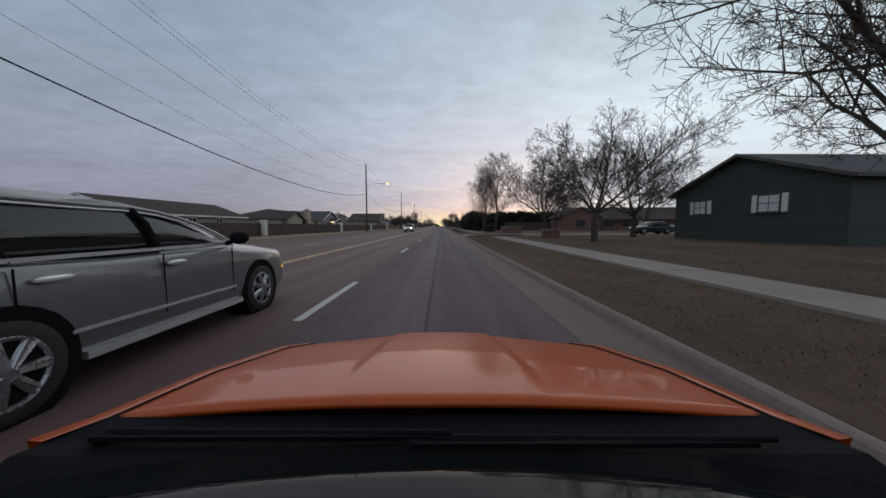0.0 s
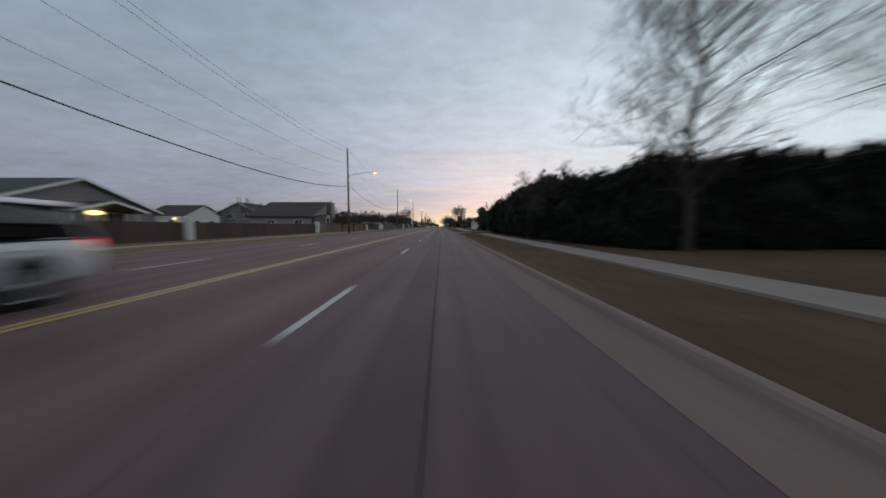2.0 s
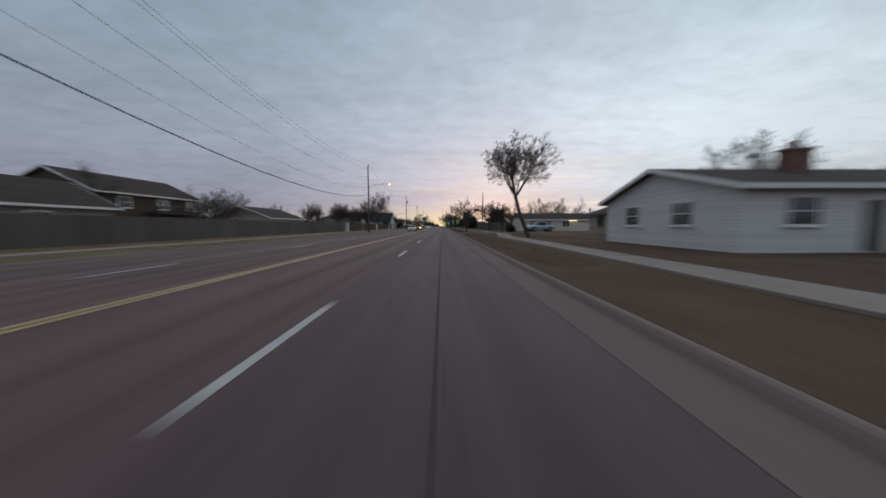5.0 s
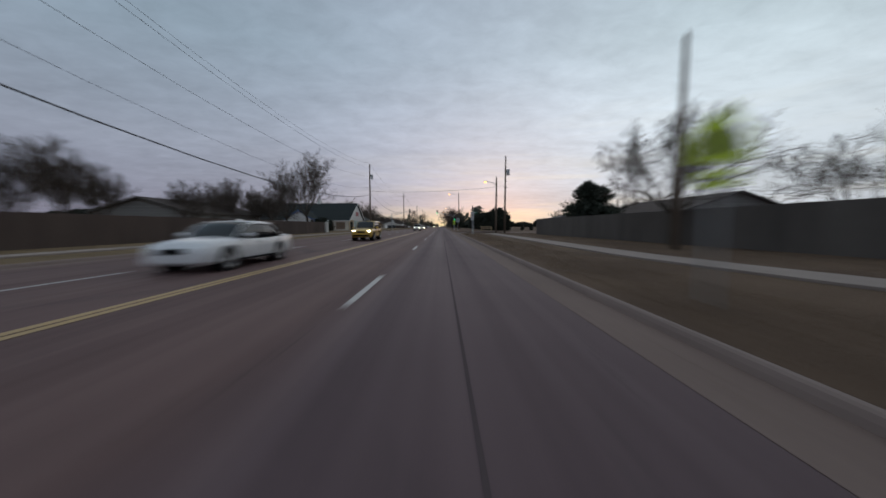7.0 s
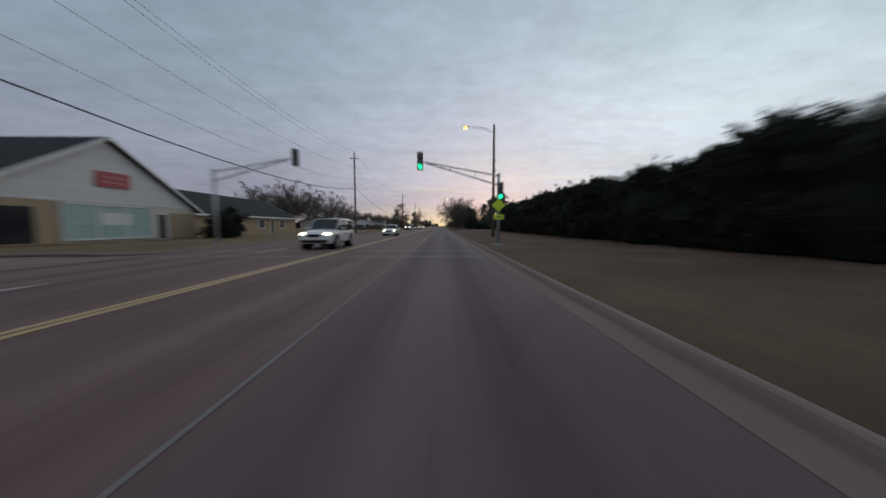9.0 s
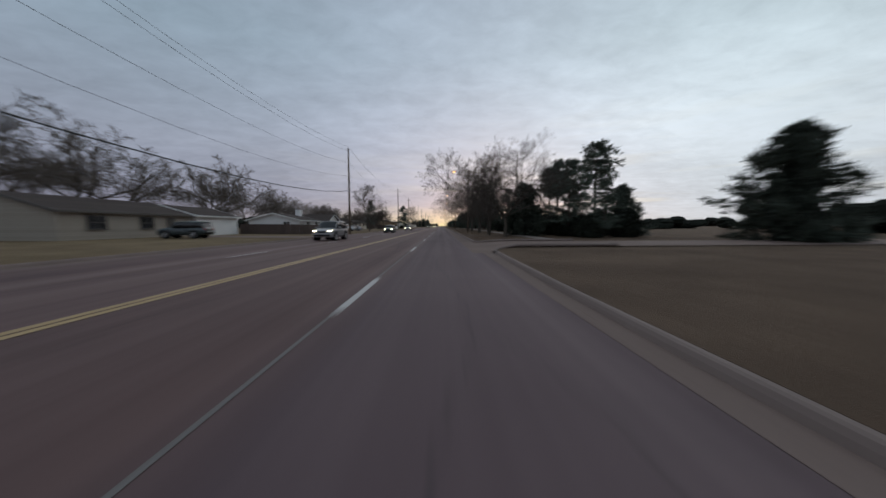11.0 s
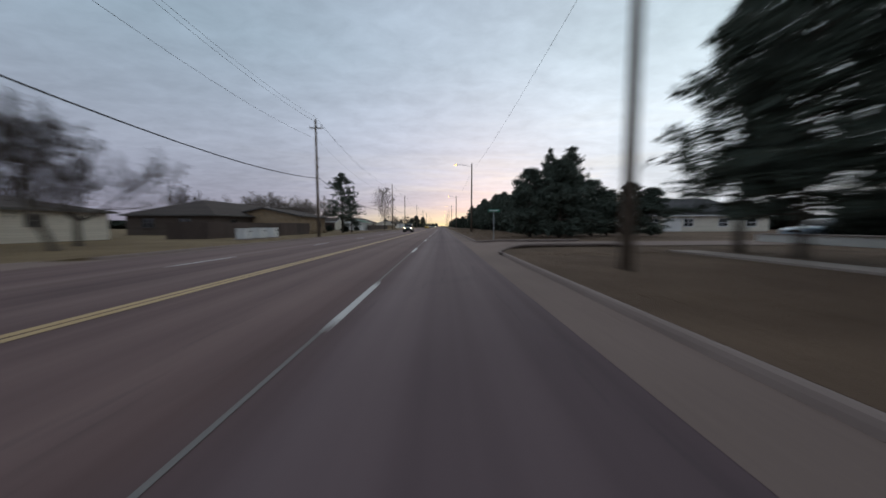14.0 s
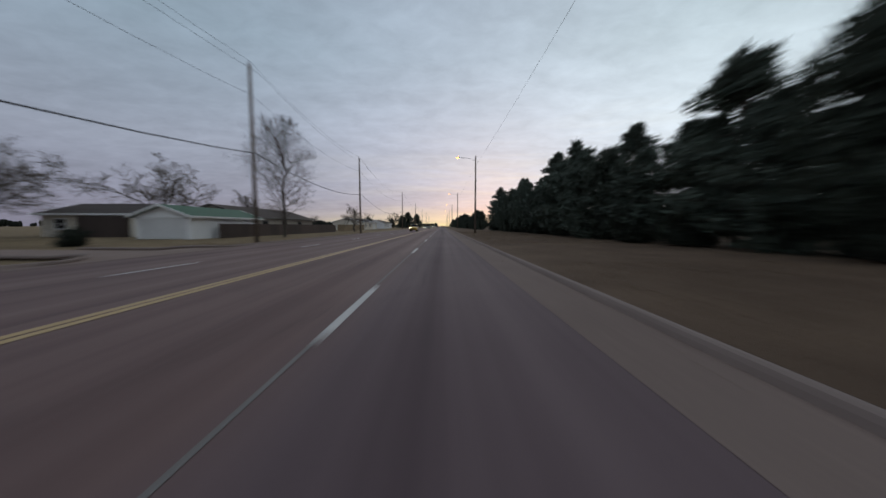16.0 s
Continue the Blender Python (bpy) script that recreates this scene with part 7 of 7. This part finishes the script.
def vehicle(m, paint_mat, label, category, L=4.8, W=1.85, belt=0.95, roof=1.5, hood=0.92, nose=0.68, cowl=0.95, rear=-2.3, roof_front=-0.15, roof_rear=-1.9, tail=1.0, r=0.34, base=2.8, lights=True, chrome=False, group="vehicles", boxy=0.0, marker=False, clear=0.22, pickup=False):
    ob = thing("car", m, label, category, group)
    w = W / 2
    f, b = L / 2, -L / 2
    z0 = clear
    ax_f, ax_r = base / 2 + 0.08, -base / 2 + 0.08
    rings = [(b, body_ring(w * 0.86, z0 + 0.12, tail * 0.86)), (b + 0.12, body_ring(w * 0.95, z0 + 0.04, tail * 0.96)), (b + 0.5, body_ring(w, z0, tail)),
             (-0.6, body_ring(w, z0, belt)), (cowl - 0.25, body_ring(w, z0, belt)), (cowl, body_ring(w, z0, hood + 0.04, 0.07)), (f - 0.75, body_ring(w * 0.99, z0, hood * 0.96 + 0.01, 0.07)),
             (f - 0.3, body_ring(w * 0.94, z0, (hood + nose) / 2 + 0.03, 0.05)), (f - 0.1, body_ring(w * 0.86, z0 + 0.02, nose + 0.04)), (f, body_ring(w * 0.74, z0 + 0.06, nose - 0.04, 0.01))]
    body = part("body", loft(rings), paint_mat, ob, smooth=True)
    soften(body, 0.02)
    gb, gt = w * 0.93, w * (0.74 + 0.1 * boxy)
    g_rear = rear
    arch = []
    for k in range(7):
        t = k / 6
        rise = 1 - t ** 1.9
        arch.append((roof_front + (cowl - roof_front) * t, gb * (1 - 0.06 * t), gb * 0.86 + (gt * 0.98 - gb * 0.86) * rise, belt + 0.02 + (roof - 0.03 - belt) * rise))
    gl = [(g_rear, glass_ring(gb * 0.93, belt - 0.04, gb * 0.9, belt + 0.02)), (g_rear + (roof_rear - g_rear) * 0.5, glass_ring(gb * 0.97, belt - 0.04, (gb + gt) / 2 * 0.97, (belt + roof) / 2 + 0.03)), (roof_rear, glass_ring(gb, belt - 0.04, gt * 0.96, roof - 0.03)),
          ((roof_rear + roof_front) / 2, glass_ring(gb, belt - 0.04, gt, roof))] + [(y, glass_ring(wb, belt - 0.04 - 0.01 * (wb < gb * 0.95), wt, z)) for y, wb, wt, z in arch]
    part("window_glass", loft(gl), CAR_GLASS, ob, "dark tinted side and front glass", smooth=True)
    rf = [(roof_rear - 0.08, [(0, roof - 0.07), (gt * 0.97, roof - 0.1), (gt * 0.9, roof - 0.02), (0, roof + 0.015)]), ((roof_rear + roof_front) / 2, [(0, roof - 0.06), (gt + 0.045, roof - 0.09), (gt * 0.9, roof + 0.012), (0, roof + 0.035)]), (roof_front + 0.06, [(0, roof - 0.09), (gt * 0.99, roof - 0.11), (gt * 0.88, roof - 0.02), (0, roof + 0.01)])]
    part("roof", loft(rf), paint_mat, ob, smooth=True)
    for s in (-1, 1):
        rail = [(s * (gb * 0.97), rear + 0.05, belt + 0.02), (s * (gt * 0.97 + 0.03), roof_rear, roof - 0.10), (s * (gt + 0.035), (roof_rear + roof_front) / 2, roof - 0.07)] + [(s * (wt + 0.035 - 0.02 * (i == 6)), y, z - 0.075 * (1 - i / 6) - 0.01) for i, (y, wb, wt, z) in enumerate(arch)]
        part("roof_rail", M().sweep(rail, 0.022, 6), paint_mat, ob, smooth=True)
        if chrome:
            part("window_surround", M().sweep([(p[0] + s * 0.012, p[1], p[2] - 0.032) for p in rail], 0.012, 5), CHROME, ob, "thin bright strip round the side windows", smooth=True)
        for ya in (cowl - 1.25, max(cowl - 2.35, rear + 0.4)):
            part("pillar", M().sweep([(s * (gb + 0.005), ya + 0.06, belt - 0.02), (s * (gb + (gt - gb) * 0.5 + 0.028), ya, (belt + roof) / 2), (s * (gt + 0.03), ya - 0.05, belt + (roof - 0.1 - belt) * (1 - max(0.0, (ya - 0.05 - roof_front) / (cowl - roof_front)) ** 1.9))], 0.03, 6), BLACK_PLASTIC, ob)
        part("window_trim", M().box(s * (w * 0.945), (cowl + rear) / 2, belt + 0.005, 0.03, cowl - rear - 0.2, 0.03), CHROME if chrome else BLACK_PLASTIC, ob)
        for yy in (ax_f, ax_r):
            # Solid black disc for the arch lining and the shade in an uncut arch.
            part("wheel_arch", M().tube((s * (w - 0.35), yy, r + 0.01), (s * (w + 0.004), yy, r + 0.01), r * 1.2, r * 1.2, 24), BLACK_PLASTIC, ob)
            wheel(ob, s * (w - 0.095), yy, r)
        mi = part("mirror", M().ball((s * (w + 0.14), cowl - 0.28, belt + 0.08), 0.12, 0.09, 0.085, 10, 6), BLACK_PLASTIC if chrome else paint_mat, ob, smooth=True)
        part("mirror_stalk", M().tube((s * (w - 0.06), cowl - 0.25, belt + 0.0), (s * (w + 0.1), cowl - 0.27, belt + 0.06), 0.03, 0.03, 6), BLACK_PLASTIC, mi)
        for yd in (cowl - 1.08, cowl - 2.1):
            part("door_handle", M().ball((s * (w + 0.008), yd, belt - 0.14), 0.03, 0.13, 0.028, 10, 5), paint_mat if not chrome else CHROME, ob)
        for yd in (cowl - 0.22, cowl - 1.22, cowl - 2.3):
            part("door_seam", M().box(s * (w - 0.004), yd, (belt + z0) / 2 + 0.08, 0.012, 0.008, belt - z0 - 0.25), BLACK_PLASTIC, ob)
        part("sill_strip", M().box(s * (w * 0.985), (ax_f + ax_r) / 2, z0 + 0.06, 0.05, base - 2.6 * r, 0.06), CHROME if chrome else BLACK_PLASTIC, ob)
        if chrome:
            part("side_strip", M().box(s * (w + 0.003), (ax_f + ax_r) / 2 - 0.1, z0 + 0.27, 0.02, base - 2.7 * r, 0.025), CHROME, ob, "thin bright strip along the doors")
        hl = part("headlight", M().ball((s * w * 0.66, f - 0.19, nose - 0.0), 0.19, 0.15, 0.085, 12, 6), HEADLIGHT if lights else CHROME, ob, "lit headlight" if lights else "", smooth=True)
        part("tail_light", M().ball((s * w * 0.76, b + 0.05, tail - 0.2), 0.1, 0.07, 0.17, 10, 6), TAIL_RED if lights else TAIL_RED_UNLIT, ob, smooth=True)
        if marker:
            part("side_marker", M().ball((s * w * 0.9, f - 0.28, nose - 0.16), 0.03, 0.07, 0.03, 8, 5), AMBER, ob, "glowing amber side marker")
    part("grille", M().box(0, f - 0.03, nose - 0.06, w * 0.75, 0.09, 0.15), BLACK_PLASTIC, ob)
    part("front_bumper", M().box(0, f - 0.06, z0 + 0.16, w * 1.5, 0.16, 0.14), BLACK_PLASTIC if boxy else paint_mat, ob)
    part("rear_bumper", M().box(0, b + 0.04, z0 + 0.2, w * 1.65, 0.16, 0.2), BLACK_PLASTIC if boxy else paint_mat, ob)
    part("number_plate", M().box(0, b - 0.02, tail * 0.6, 0.32, 0.02, 0.15), PLATE, ob)
    if pickup:
        part("cargo_bed", M().box(0, (b + rear) / 2 + 0.1, tail + 0.03, W * 0.8, abs(rear - b) - 0.4, 0.05), BLACK_PLASTIC, ob, "dark open cargo bed")
    return ob


# The grey wagon that runs alongside, where it is seen best.
vehicle(pose(-1.75, 3.2, 0), PAINT_GREY, "silver-grey estate car with chrome trim in the next lane", "car", L=5.0, W=1.92, belt=1.05, roof=1.55, hood=0.97, nose=0.74, cowl=1.08, rear=-2.42, roof_front=-0.5, roof_rear=-2.05, tail=1.1, r=0.35, base=2.78, chrome=True, marker=True, lights=True)
SEDAN = dict(L=4.8, W=1.82, belt=0.92, roof=1.44, hood=0.88, nose=0.66, cowl=1.0, rear=-1.75, roof_front=0.2, roof_rear=-1.05, tail=0.98, r=0.33, base=2.75)
SUV = dict(L=4.7, W=1.85, belt=1.05, roof=1.72, hood=1.03, nose=0.82, cowl=1.0, rear=-2.25, roof_front=0.35, roof_rear=-2.0, tail=1.12, r=0.37, base=2.7, boxy=0.7, clear=0.3)
vehicle(pose(-5.4, 69.5, 0, 0, 0, 180), PAINT_WHITE, "white estate car with lit headlights, oncoming", "car", **SUV)
vehicle(pose(-5.5, 243.3, 0, 0, 0, 180), PAINT_WHITE, "white sedan in the oncoming lane", "car", lights=False, **SEDAN)
vehicle(pose(-5.3, 261.5, 0, 0, 0, 180), PAINT_GOLD, "yellow sport utility car with lit headlights, oncoming", "car", **SUV)
vehicle(pose(-5.2, 319.0, 0, 0, 0, 180), PAINT_WHITE, "white sport utility car with lit headlights, oncoming", "car", **SUV)
vehicle(pose(-5.3, 343.0, 0, 0, 0, 180), PAINT_WHITE, "white sedan with lit headlights, oncoming", "car", **SEDAN)
vehicle(pose(-8.7, 396.4, 0, 0, 0, 180), PAINT_SILVER, "silver sport utility car with lit headlights, oncoming", "car", **SUV)
vehicle(pose(-8.4, 427.5, 0, 0, 0, 180), PAINT_DARK, "dark teal car with lit headlights, oncoming", "car", **SEDAN)
vehicle(pose(-8.3, 459.6, 0, 0, 0, 180), PAINT_SILVER, "grey sedan with lit headlights, oncoming", "car", **SEDAN)
vehicle(pose(-5.6, 534.5, 0, 0, 0, 180), PAINT_DARK, "dark sport utility car with lit headlights, oncoming", "car", **SUV)
vehicle(pose(-5.4, 612.0, 0, 0, 0, 180), PAINT_GOLD, "car with lit headlights, oncoming in the distance", "car", **SUV)
for x, y in ((-5.3, 690), (-8.8, 730), (-5.3, 800), (-8.8, 860), (-5.3, 930)):
    vehicle(pose(x, y, 0, 0, 0, 180), PAINT_DARK, "distant car with lit headlights, oncoming", "car", **SEDAN)
for x, y in ((1.6, 760), (-1.8, 815)):
    vehicle(pose(x, y, 0), PAINT_DARK, "distant car ahead with red tail lights", "car", **SEDAN)
# parked cars
vehicle(pose(20.2, 223.5, 0.3, 0, 0, 100), PAINT_BLUE, "pale blue pickup parked on a driveway", "pickup", lights=False, pickup=True, L=5.4, W=1.9, belt=1.15, roof=1.78, hood=1.1, nose=0.9, cowl=1.1, rear=-0.75, roof_front=0.6, roof_rear=-0.6, tail=1.15, r=0.38, base=3.2, boxy=0.8, clear=0.35)
vehicle(pose(-23.5, 448.5, land(-23.5, 448.5) + 0.04, 0, 0, 90), PAINT_WHITE, "white pickup parked on a driveway", "pickup", lights=False, pickup=True, L=5.4, W=1.9, belt=1.15, roof=1.78, hood=1.1, nose=0.9, cowl=1.1, rear=-0.75, roof_front=0.6, roof_rear=-0.6, tail=1.15, r=0.38, base=3.2, boxy=0.8, clear=0.35)
vehicle(pose(-22.5, 452.3, land(-22.5, 452.3) + 0.04, 0, 0, 90), PAINT_SILVER, "grey sedan parked on a driveway", "car", lights=False, **SEDAN)
vehicle(pose(-25.5, 400.5, land(-25.5, 400.5) + 0.04, 0, 0, 95), PAINT_DARK, "dark sport utility car parked on a driveway", "car", lights=False, **SUV)
vehicle(pose(27.0, 37.0, 0.36, 0, 0, 90), PAINT_DARK, "dark sedan parked on the side street", "car", lights=False, **SEDAN)
vehicle(pose(-27.5, 538.5, land(-27.5, 538.5) + 0.04, 0, 0, 90), PAINT_RED, "red sedan parked beside a bush", "car", lights=False, **SEDAN)
vehicle(pose(27.0, 489.0, 0.34, 0, 0, 90), PAINT_BLUE, "pale blue sedan on the side street", "car", lights=False, **SEDAN)


def carrying_car():
    """The orange car that the film was made from, where it stands at the start: the eye is just above its windscreen."""
    ob = vehicle_shell()
    m = M()
    nx, ny = 88, 26

    def crest(d):
        """Half width and height of the fender crest at the distance d ahead of the eye."""
        line = ((0.575, 0.80, 0.866), (0.655, 0.752, 0.866), (0.747, 0.757, 0.850), (0.95, 0.742, 0.826), (1.16, 0.712, 0.788), (1.316, 0.69, 0.759), (1.45, 0.64, 0.722), (1.6, 0.585, 0.655), (1.93, 0.47, 0.47))
        for (a, xa, za), (b, xb, zb) in zip(line, line[1:]):
            if a <= d <= b:
                k = (d - a) / (b - a)
                return xa + (xb - xa) * k, za + (zb - za) * k
        return line[-1][1:]

    vs = []
    for j in range(ny + 1):
        d = 0.655 + (1.93 - 0.655) * j / ny
        if d < 1.5:
            zc = 0.893 - 0.156 * ((d - 0.655) / 0.845) ** 1.25
        else:
            zc = 0.737 - 0.25 * ((d - 1.5) / 0.43) ** 1.5
        xo, zo = crest(d)
        half = xo - 0.03
        for i in range(nx + 1):
            s = -1 + 2 * i / nx
            x = s * half
            z = zc + (zo - 0.006 - zc) * abs(s) ** 2.4
            z += min(1.0, j / 8) * 0.011 * min(1.0, max(0.0, (0.262 - 0.02 * (d - 0.7) - abs(x)) / 0.022))
            vs.append((x, d, z))
    fs = [(j * (nx + 1) + i, j * (nx + 1) + i + 1, (j + 1) * (nx + 1) + i + 1, (j + 1) * (nx + 1) + i) for j in range(ny) for i in range(nx)]
    hood = part("hood", m.add(vs, fs), PAINT_ORANGE, ob, "glossy burnt orange hood with two creases", smooth=True)
    sol = hood.modifiers.new("thickness", "SOLIDIFY")
    sol.thickness, sol.offset = 0.012, -1
    stations = (0.575, 0.615, 0.655, 0.747, 0.85, 0.95, 1.05, 1.16, 1.316, 1.45, 1.6, 1.75, 1.9)
    for s in (-1, 1):
        part("hood_seam", M().sweep([(s * (crest(d)[0] - 0.027), d, crest(d)[1] - 0.006) for d in stations[2:10]], 0.0045, 5), BLACK_PLASTIC, ob)
        vv, ff = [], []
        for d in stations:
            xo, z = crest(d)
            reach = 0.055 if d > 0.70 else 0.004 + 0.045 * max(0.0, d - 0.575) / 0.125
            vv += [(s * (xo - 0.025), d, z - 0.003), (s * (xo + 0.005), d, z), (s * (xo + 0.4 * reach), d, z - 0.012), (s * (xo + reach), d, z - 0.05), (s * (xo + reach + 0.015), d, z - 0.4)]
        for j in range(len(stations) - 1):
            for i in range(4):
                a = j * 5 + i
                ff.append((a, a + 1, a + 6, a + 5))
        part("fender", M().add(vv, ff), PAINT_ORANGE, ob, smooth=True)
    cw = M()
    cw.prism(((0.30, 0.80), (0.53, 0.868), (0.58, 0.858), (0.66, 0.862), (0.68, 0.82), (0.68, 0.70), (0.30, 0.70)), -0.775, 0.775, "x")
    part("cowl", cw, BLACK_PLASTIC, ob, "black plastic cowl below the windscreen")
    for x0, x1, y in ((-0.05, 0.62, 0.565), (-0.66, 0.02, 0.585)):
        wp = part("wiper", M().tube((x0, y, 0.876), (x1, y - 0.02, 0.886), 0.008, 0.006, 6), BLACK_PLASTIC, ob, "black wiper arm")
        part("wiper_blade", M().box((x0 + x1) / 2 - 0.02, y - 0.025, 0.88, abs(x1 - x0) * 0.95, 0.008, 0.01), BLACK_PLASTIC, wp)
        part("wiper_pivot", M().ball((x0, y, 0.872), 0.025, 0.025, 0.012, 10, 5), BLACK_PLASTIC, wp)
    gl = M()
    n = 16
    vs = []
    for j in range(9):
        d = 0.555 - (0.555 + 0.33) * j / 8
        for i in range(n + 1):
            s = -1 + 2 * i / n
            vs.append((s * (0.73 - 0.10 * j / 8), d - 0.10 * s * s * (1 - 0.3 * j / 8), 0.874 + (0.555 - d) * 0.21 - 0.006 * s * s))
    fs = [(j * (n + 1) + i, j * (n + 1) + i + 1, (j + 1) * (n + 1) + i + 1, (j + 1) * (n + 1) + i) for j in range(8) for i in range(n)]
    g = part("windscreen", gl.add(vs, fs), SCREEN_GLASS, ob, "dark reflective windscreen", smooth=True)
    sol = g.modifiers.new("thickness", "SOLIDIFY")
    sol.thickness, sol.offset = 0.006, -1


def vehicle_shell():
    ob = thing("car", pose(1.95, 0, 0), "burnt orange car seen over its hood and windscreen", "car", "vehicles")
    w = 0.86
    rings = [(-2.7, body_ring(w * 0.85, 0.34, 0.82)), (-2.5, body_ring(w * 0.96, 0.26, 0.92)), (-1.8, body_ring(w, 0.22, 0.93)), (-0.2, body_ring(w, 0.22, 0.86, 0.0)), (0.2, body_ring(w * 0.95, 0.22, 0.72, 0.0)), (0.66, body_ring(w * 0.97, 0.22, 0.70, 0.0)), (1.4, body_ring(w * 0.98, 0.22, 0.62, 0.0)), (1.8, body_ring(w * 0.9, 0.22, 0.46, 0.0)), (1.95, body_ring(w * 0.75, 0.26, 0.42, 0.0))]
    part("body", loft(rings), PAINT_ORANGE, ob, smooth=True)
    gl = [(-2.45, glass_ring(0.74, 0.88, 0.70, 0.94)), (-1.9, glass_ring(0.77, 0.88, 0.62, 1.36)), (-1.0, glass_ring(0.78, 0.88, 0.63, 1.41)), (-0.42, glass_ring(0.78, 0.86, 0.62, 1.34)), (0.1, glass_ring(0.77, 0.80, 0.66, 1.06)), (0.38, glass_ring(0.74, 0.78, 0.7, 0.90))]
    part("window_glass", loft(gl), CAR_GLASS, ob, smooth=True)
    rf = [(-2.0, [(0, 1.30), (0.60, 1.28), (0.54, 1.36), (0, 1.39)]), (-1.2, [(0, 1.34), (0.66, 1.31), (0.58, 1.42), (0, 1.45)]), (-0.36, [(0, 1.30), (0.64, 1.27), (0.55, 1.36), (0, 1.385)])]
    part("roof", loft(rf), PAINT_ORANGE, ob, smooth=True)
    for s in (-1, 1):
        part("pillar", M().tube((s * 0.77, 0.42, 0.84), (s * 0.65, -0.36, 1.30), 0.035, 0.035, 6), BLACK_PLASTIC, ob)
        for y in (1.15, -1.5):
            # Black disc in place of the lined, shaded hollow round the wheel.
            part("wheel_arch", M().tube((s * 0.5, y, 0.33), (s * 0.875, y, 0.33), 0.385, 0.385, 24), BLACK_PLASTIC, ob)
            wheel(ob, s * 0.79, y, 0.32)
        part("tail_light", M().ball((s * 0.66, -2.66, 0.72), 0.12, 0.07, 0.12, 10, 6), TAIL_RED_UNLIT, ob)
        part("headlight", M().ball((s * 0.62, 1.84, 0.42), 0.14, 0.12, 0.07, 12, 6), CHROME, ob)
        part("mirror", M().ball((s * 0.98, 0.15, 0.98), 0.12, 0.08, 0.08, 10, 6), PAINT_ORANGE, ob)
    part("rear_bumper", M().box(0, -2.68, 0.45, 1.4, 0.14, 0.2), BLACK_PLASTIC, ob)
    part("number_plate", M().box(0, -2.77, 0.62, 0.32, 0.02, 0.15), PLATE, ob)
    return ob


carrying_car()

# ---- small things along the road ----


def drain_inlet(x, y, sgn):
    ob = thing("storm_drain", pose(x, y, 0.0), "dark kerbside storm drain inlet with concrete lid", "drain", "storm drains")
    part("lid", M().box(sgn * 0.3, 0, 0.125, 0.55, 1.4, 0.05), KERBSTONE, ob)
    # No hole is cut; a black bar stands for the shade inside.
    part("inlet_mouth", M().box(-sgn * 0.03, 0, 0.055, 0.05, 1.3, 0.08), BLACK_PAINT, ob, "black bar for the shade inside the inlet")


for x, y, s in ((4.22, 51.5, 1), (4.22, 147.0, 1), (-11.5, 145.0, -1), (4.1, 297.0, 1), (-11.5, 70.0, -1)):
    drain_inlet(x, y, s)


def tufts(name, x0, x1, y0, y1, n, seed, label):
    """Dry grass blades standing above the turf."""
    rng = random.Random(seed)
    m = M()
    for _ in range(n):
        x, y = rng.uniform(x0, x1), rng.uniform(y0, y1)
        if any(a - 0.5 < y < b + 0.5 for a, b in SIDE_R + SIDE_L):
            continue
        z = land(x, y) - 0.005
        for _ in range(6):
            a = rng.uniform(0, 6.28)
            h = rng.uniform(0.02, 0.055)
            dx, dy = rng.gauss(0, 0.04), rng.gauss(0, 0.04)
            px, py = x + rng.gauss(0, 0.12), y + rng.gauss(0, 0.12)
            w = 0.009
            m.add(((px - w * math.cos(a), py - w * math.sin(a), z), (px + w * math.cos(a), py + w * math.sin(a), z), (px + dx, py + dy, z + h)), ((0, 1, 2),))
    tagged(part(name, m, BLADE), label, "grass", kind="stuff")


tufts("verge_grass", 4.6, 6.9, -5, 300, 16000, 1, "short dry grass on the verge beside the kerb")
tufts("verge_grass", 8.7, 15, -5, 300, 14000, 2, "short dry grass on the lawn beside the footpath")
tufts("verge_grass", 4.6, 13, 385, 600, 22000, 3, "short dry grass on the verge beside the kerb")
tufts("verge_grass", -18, -11.8, 0, 600, 14000, 4, "short dry grass on the far verge")


def dead_leaves():
    """Brown leaves blown along the gutter and under the trees."""
    rng = random.Random(12)
    m = M()
    for _ in range(420):
        y = rng.uniform(0, 600)
        x = 3.85 - abs(rng.gauss(0, 0.12)) if rng.random() < 0.4 else rng.uniform(5, 14)
        z = 0.012 if x < 4.4 else land(x, y) + 0.02
        a, s = rng.uniform(0, 6.28), rng.uniform(0.02, 0.045)
        c, d = math.cos(a) * s, math.sin(a) * s
        m.add(((x + c, y + d, z), (x - d * 0.6, y + c * 0.6, z + 0.015), (x - c, y - d, z + 0.005), (x + d * 0.6, y - c * 0.6, z + 0.018)), ((0, 1, 2, 3),))
    tagged(part("dead_leaves", m, LEAF_LITTER), "scattered dry brown leaves in gutter and grass", "leaves", kind="stuff")


dead_leaves()
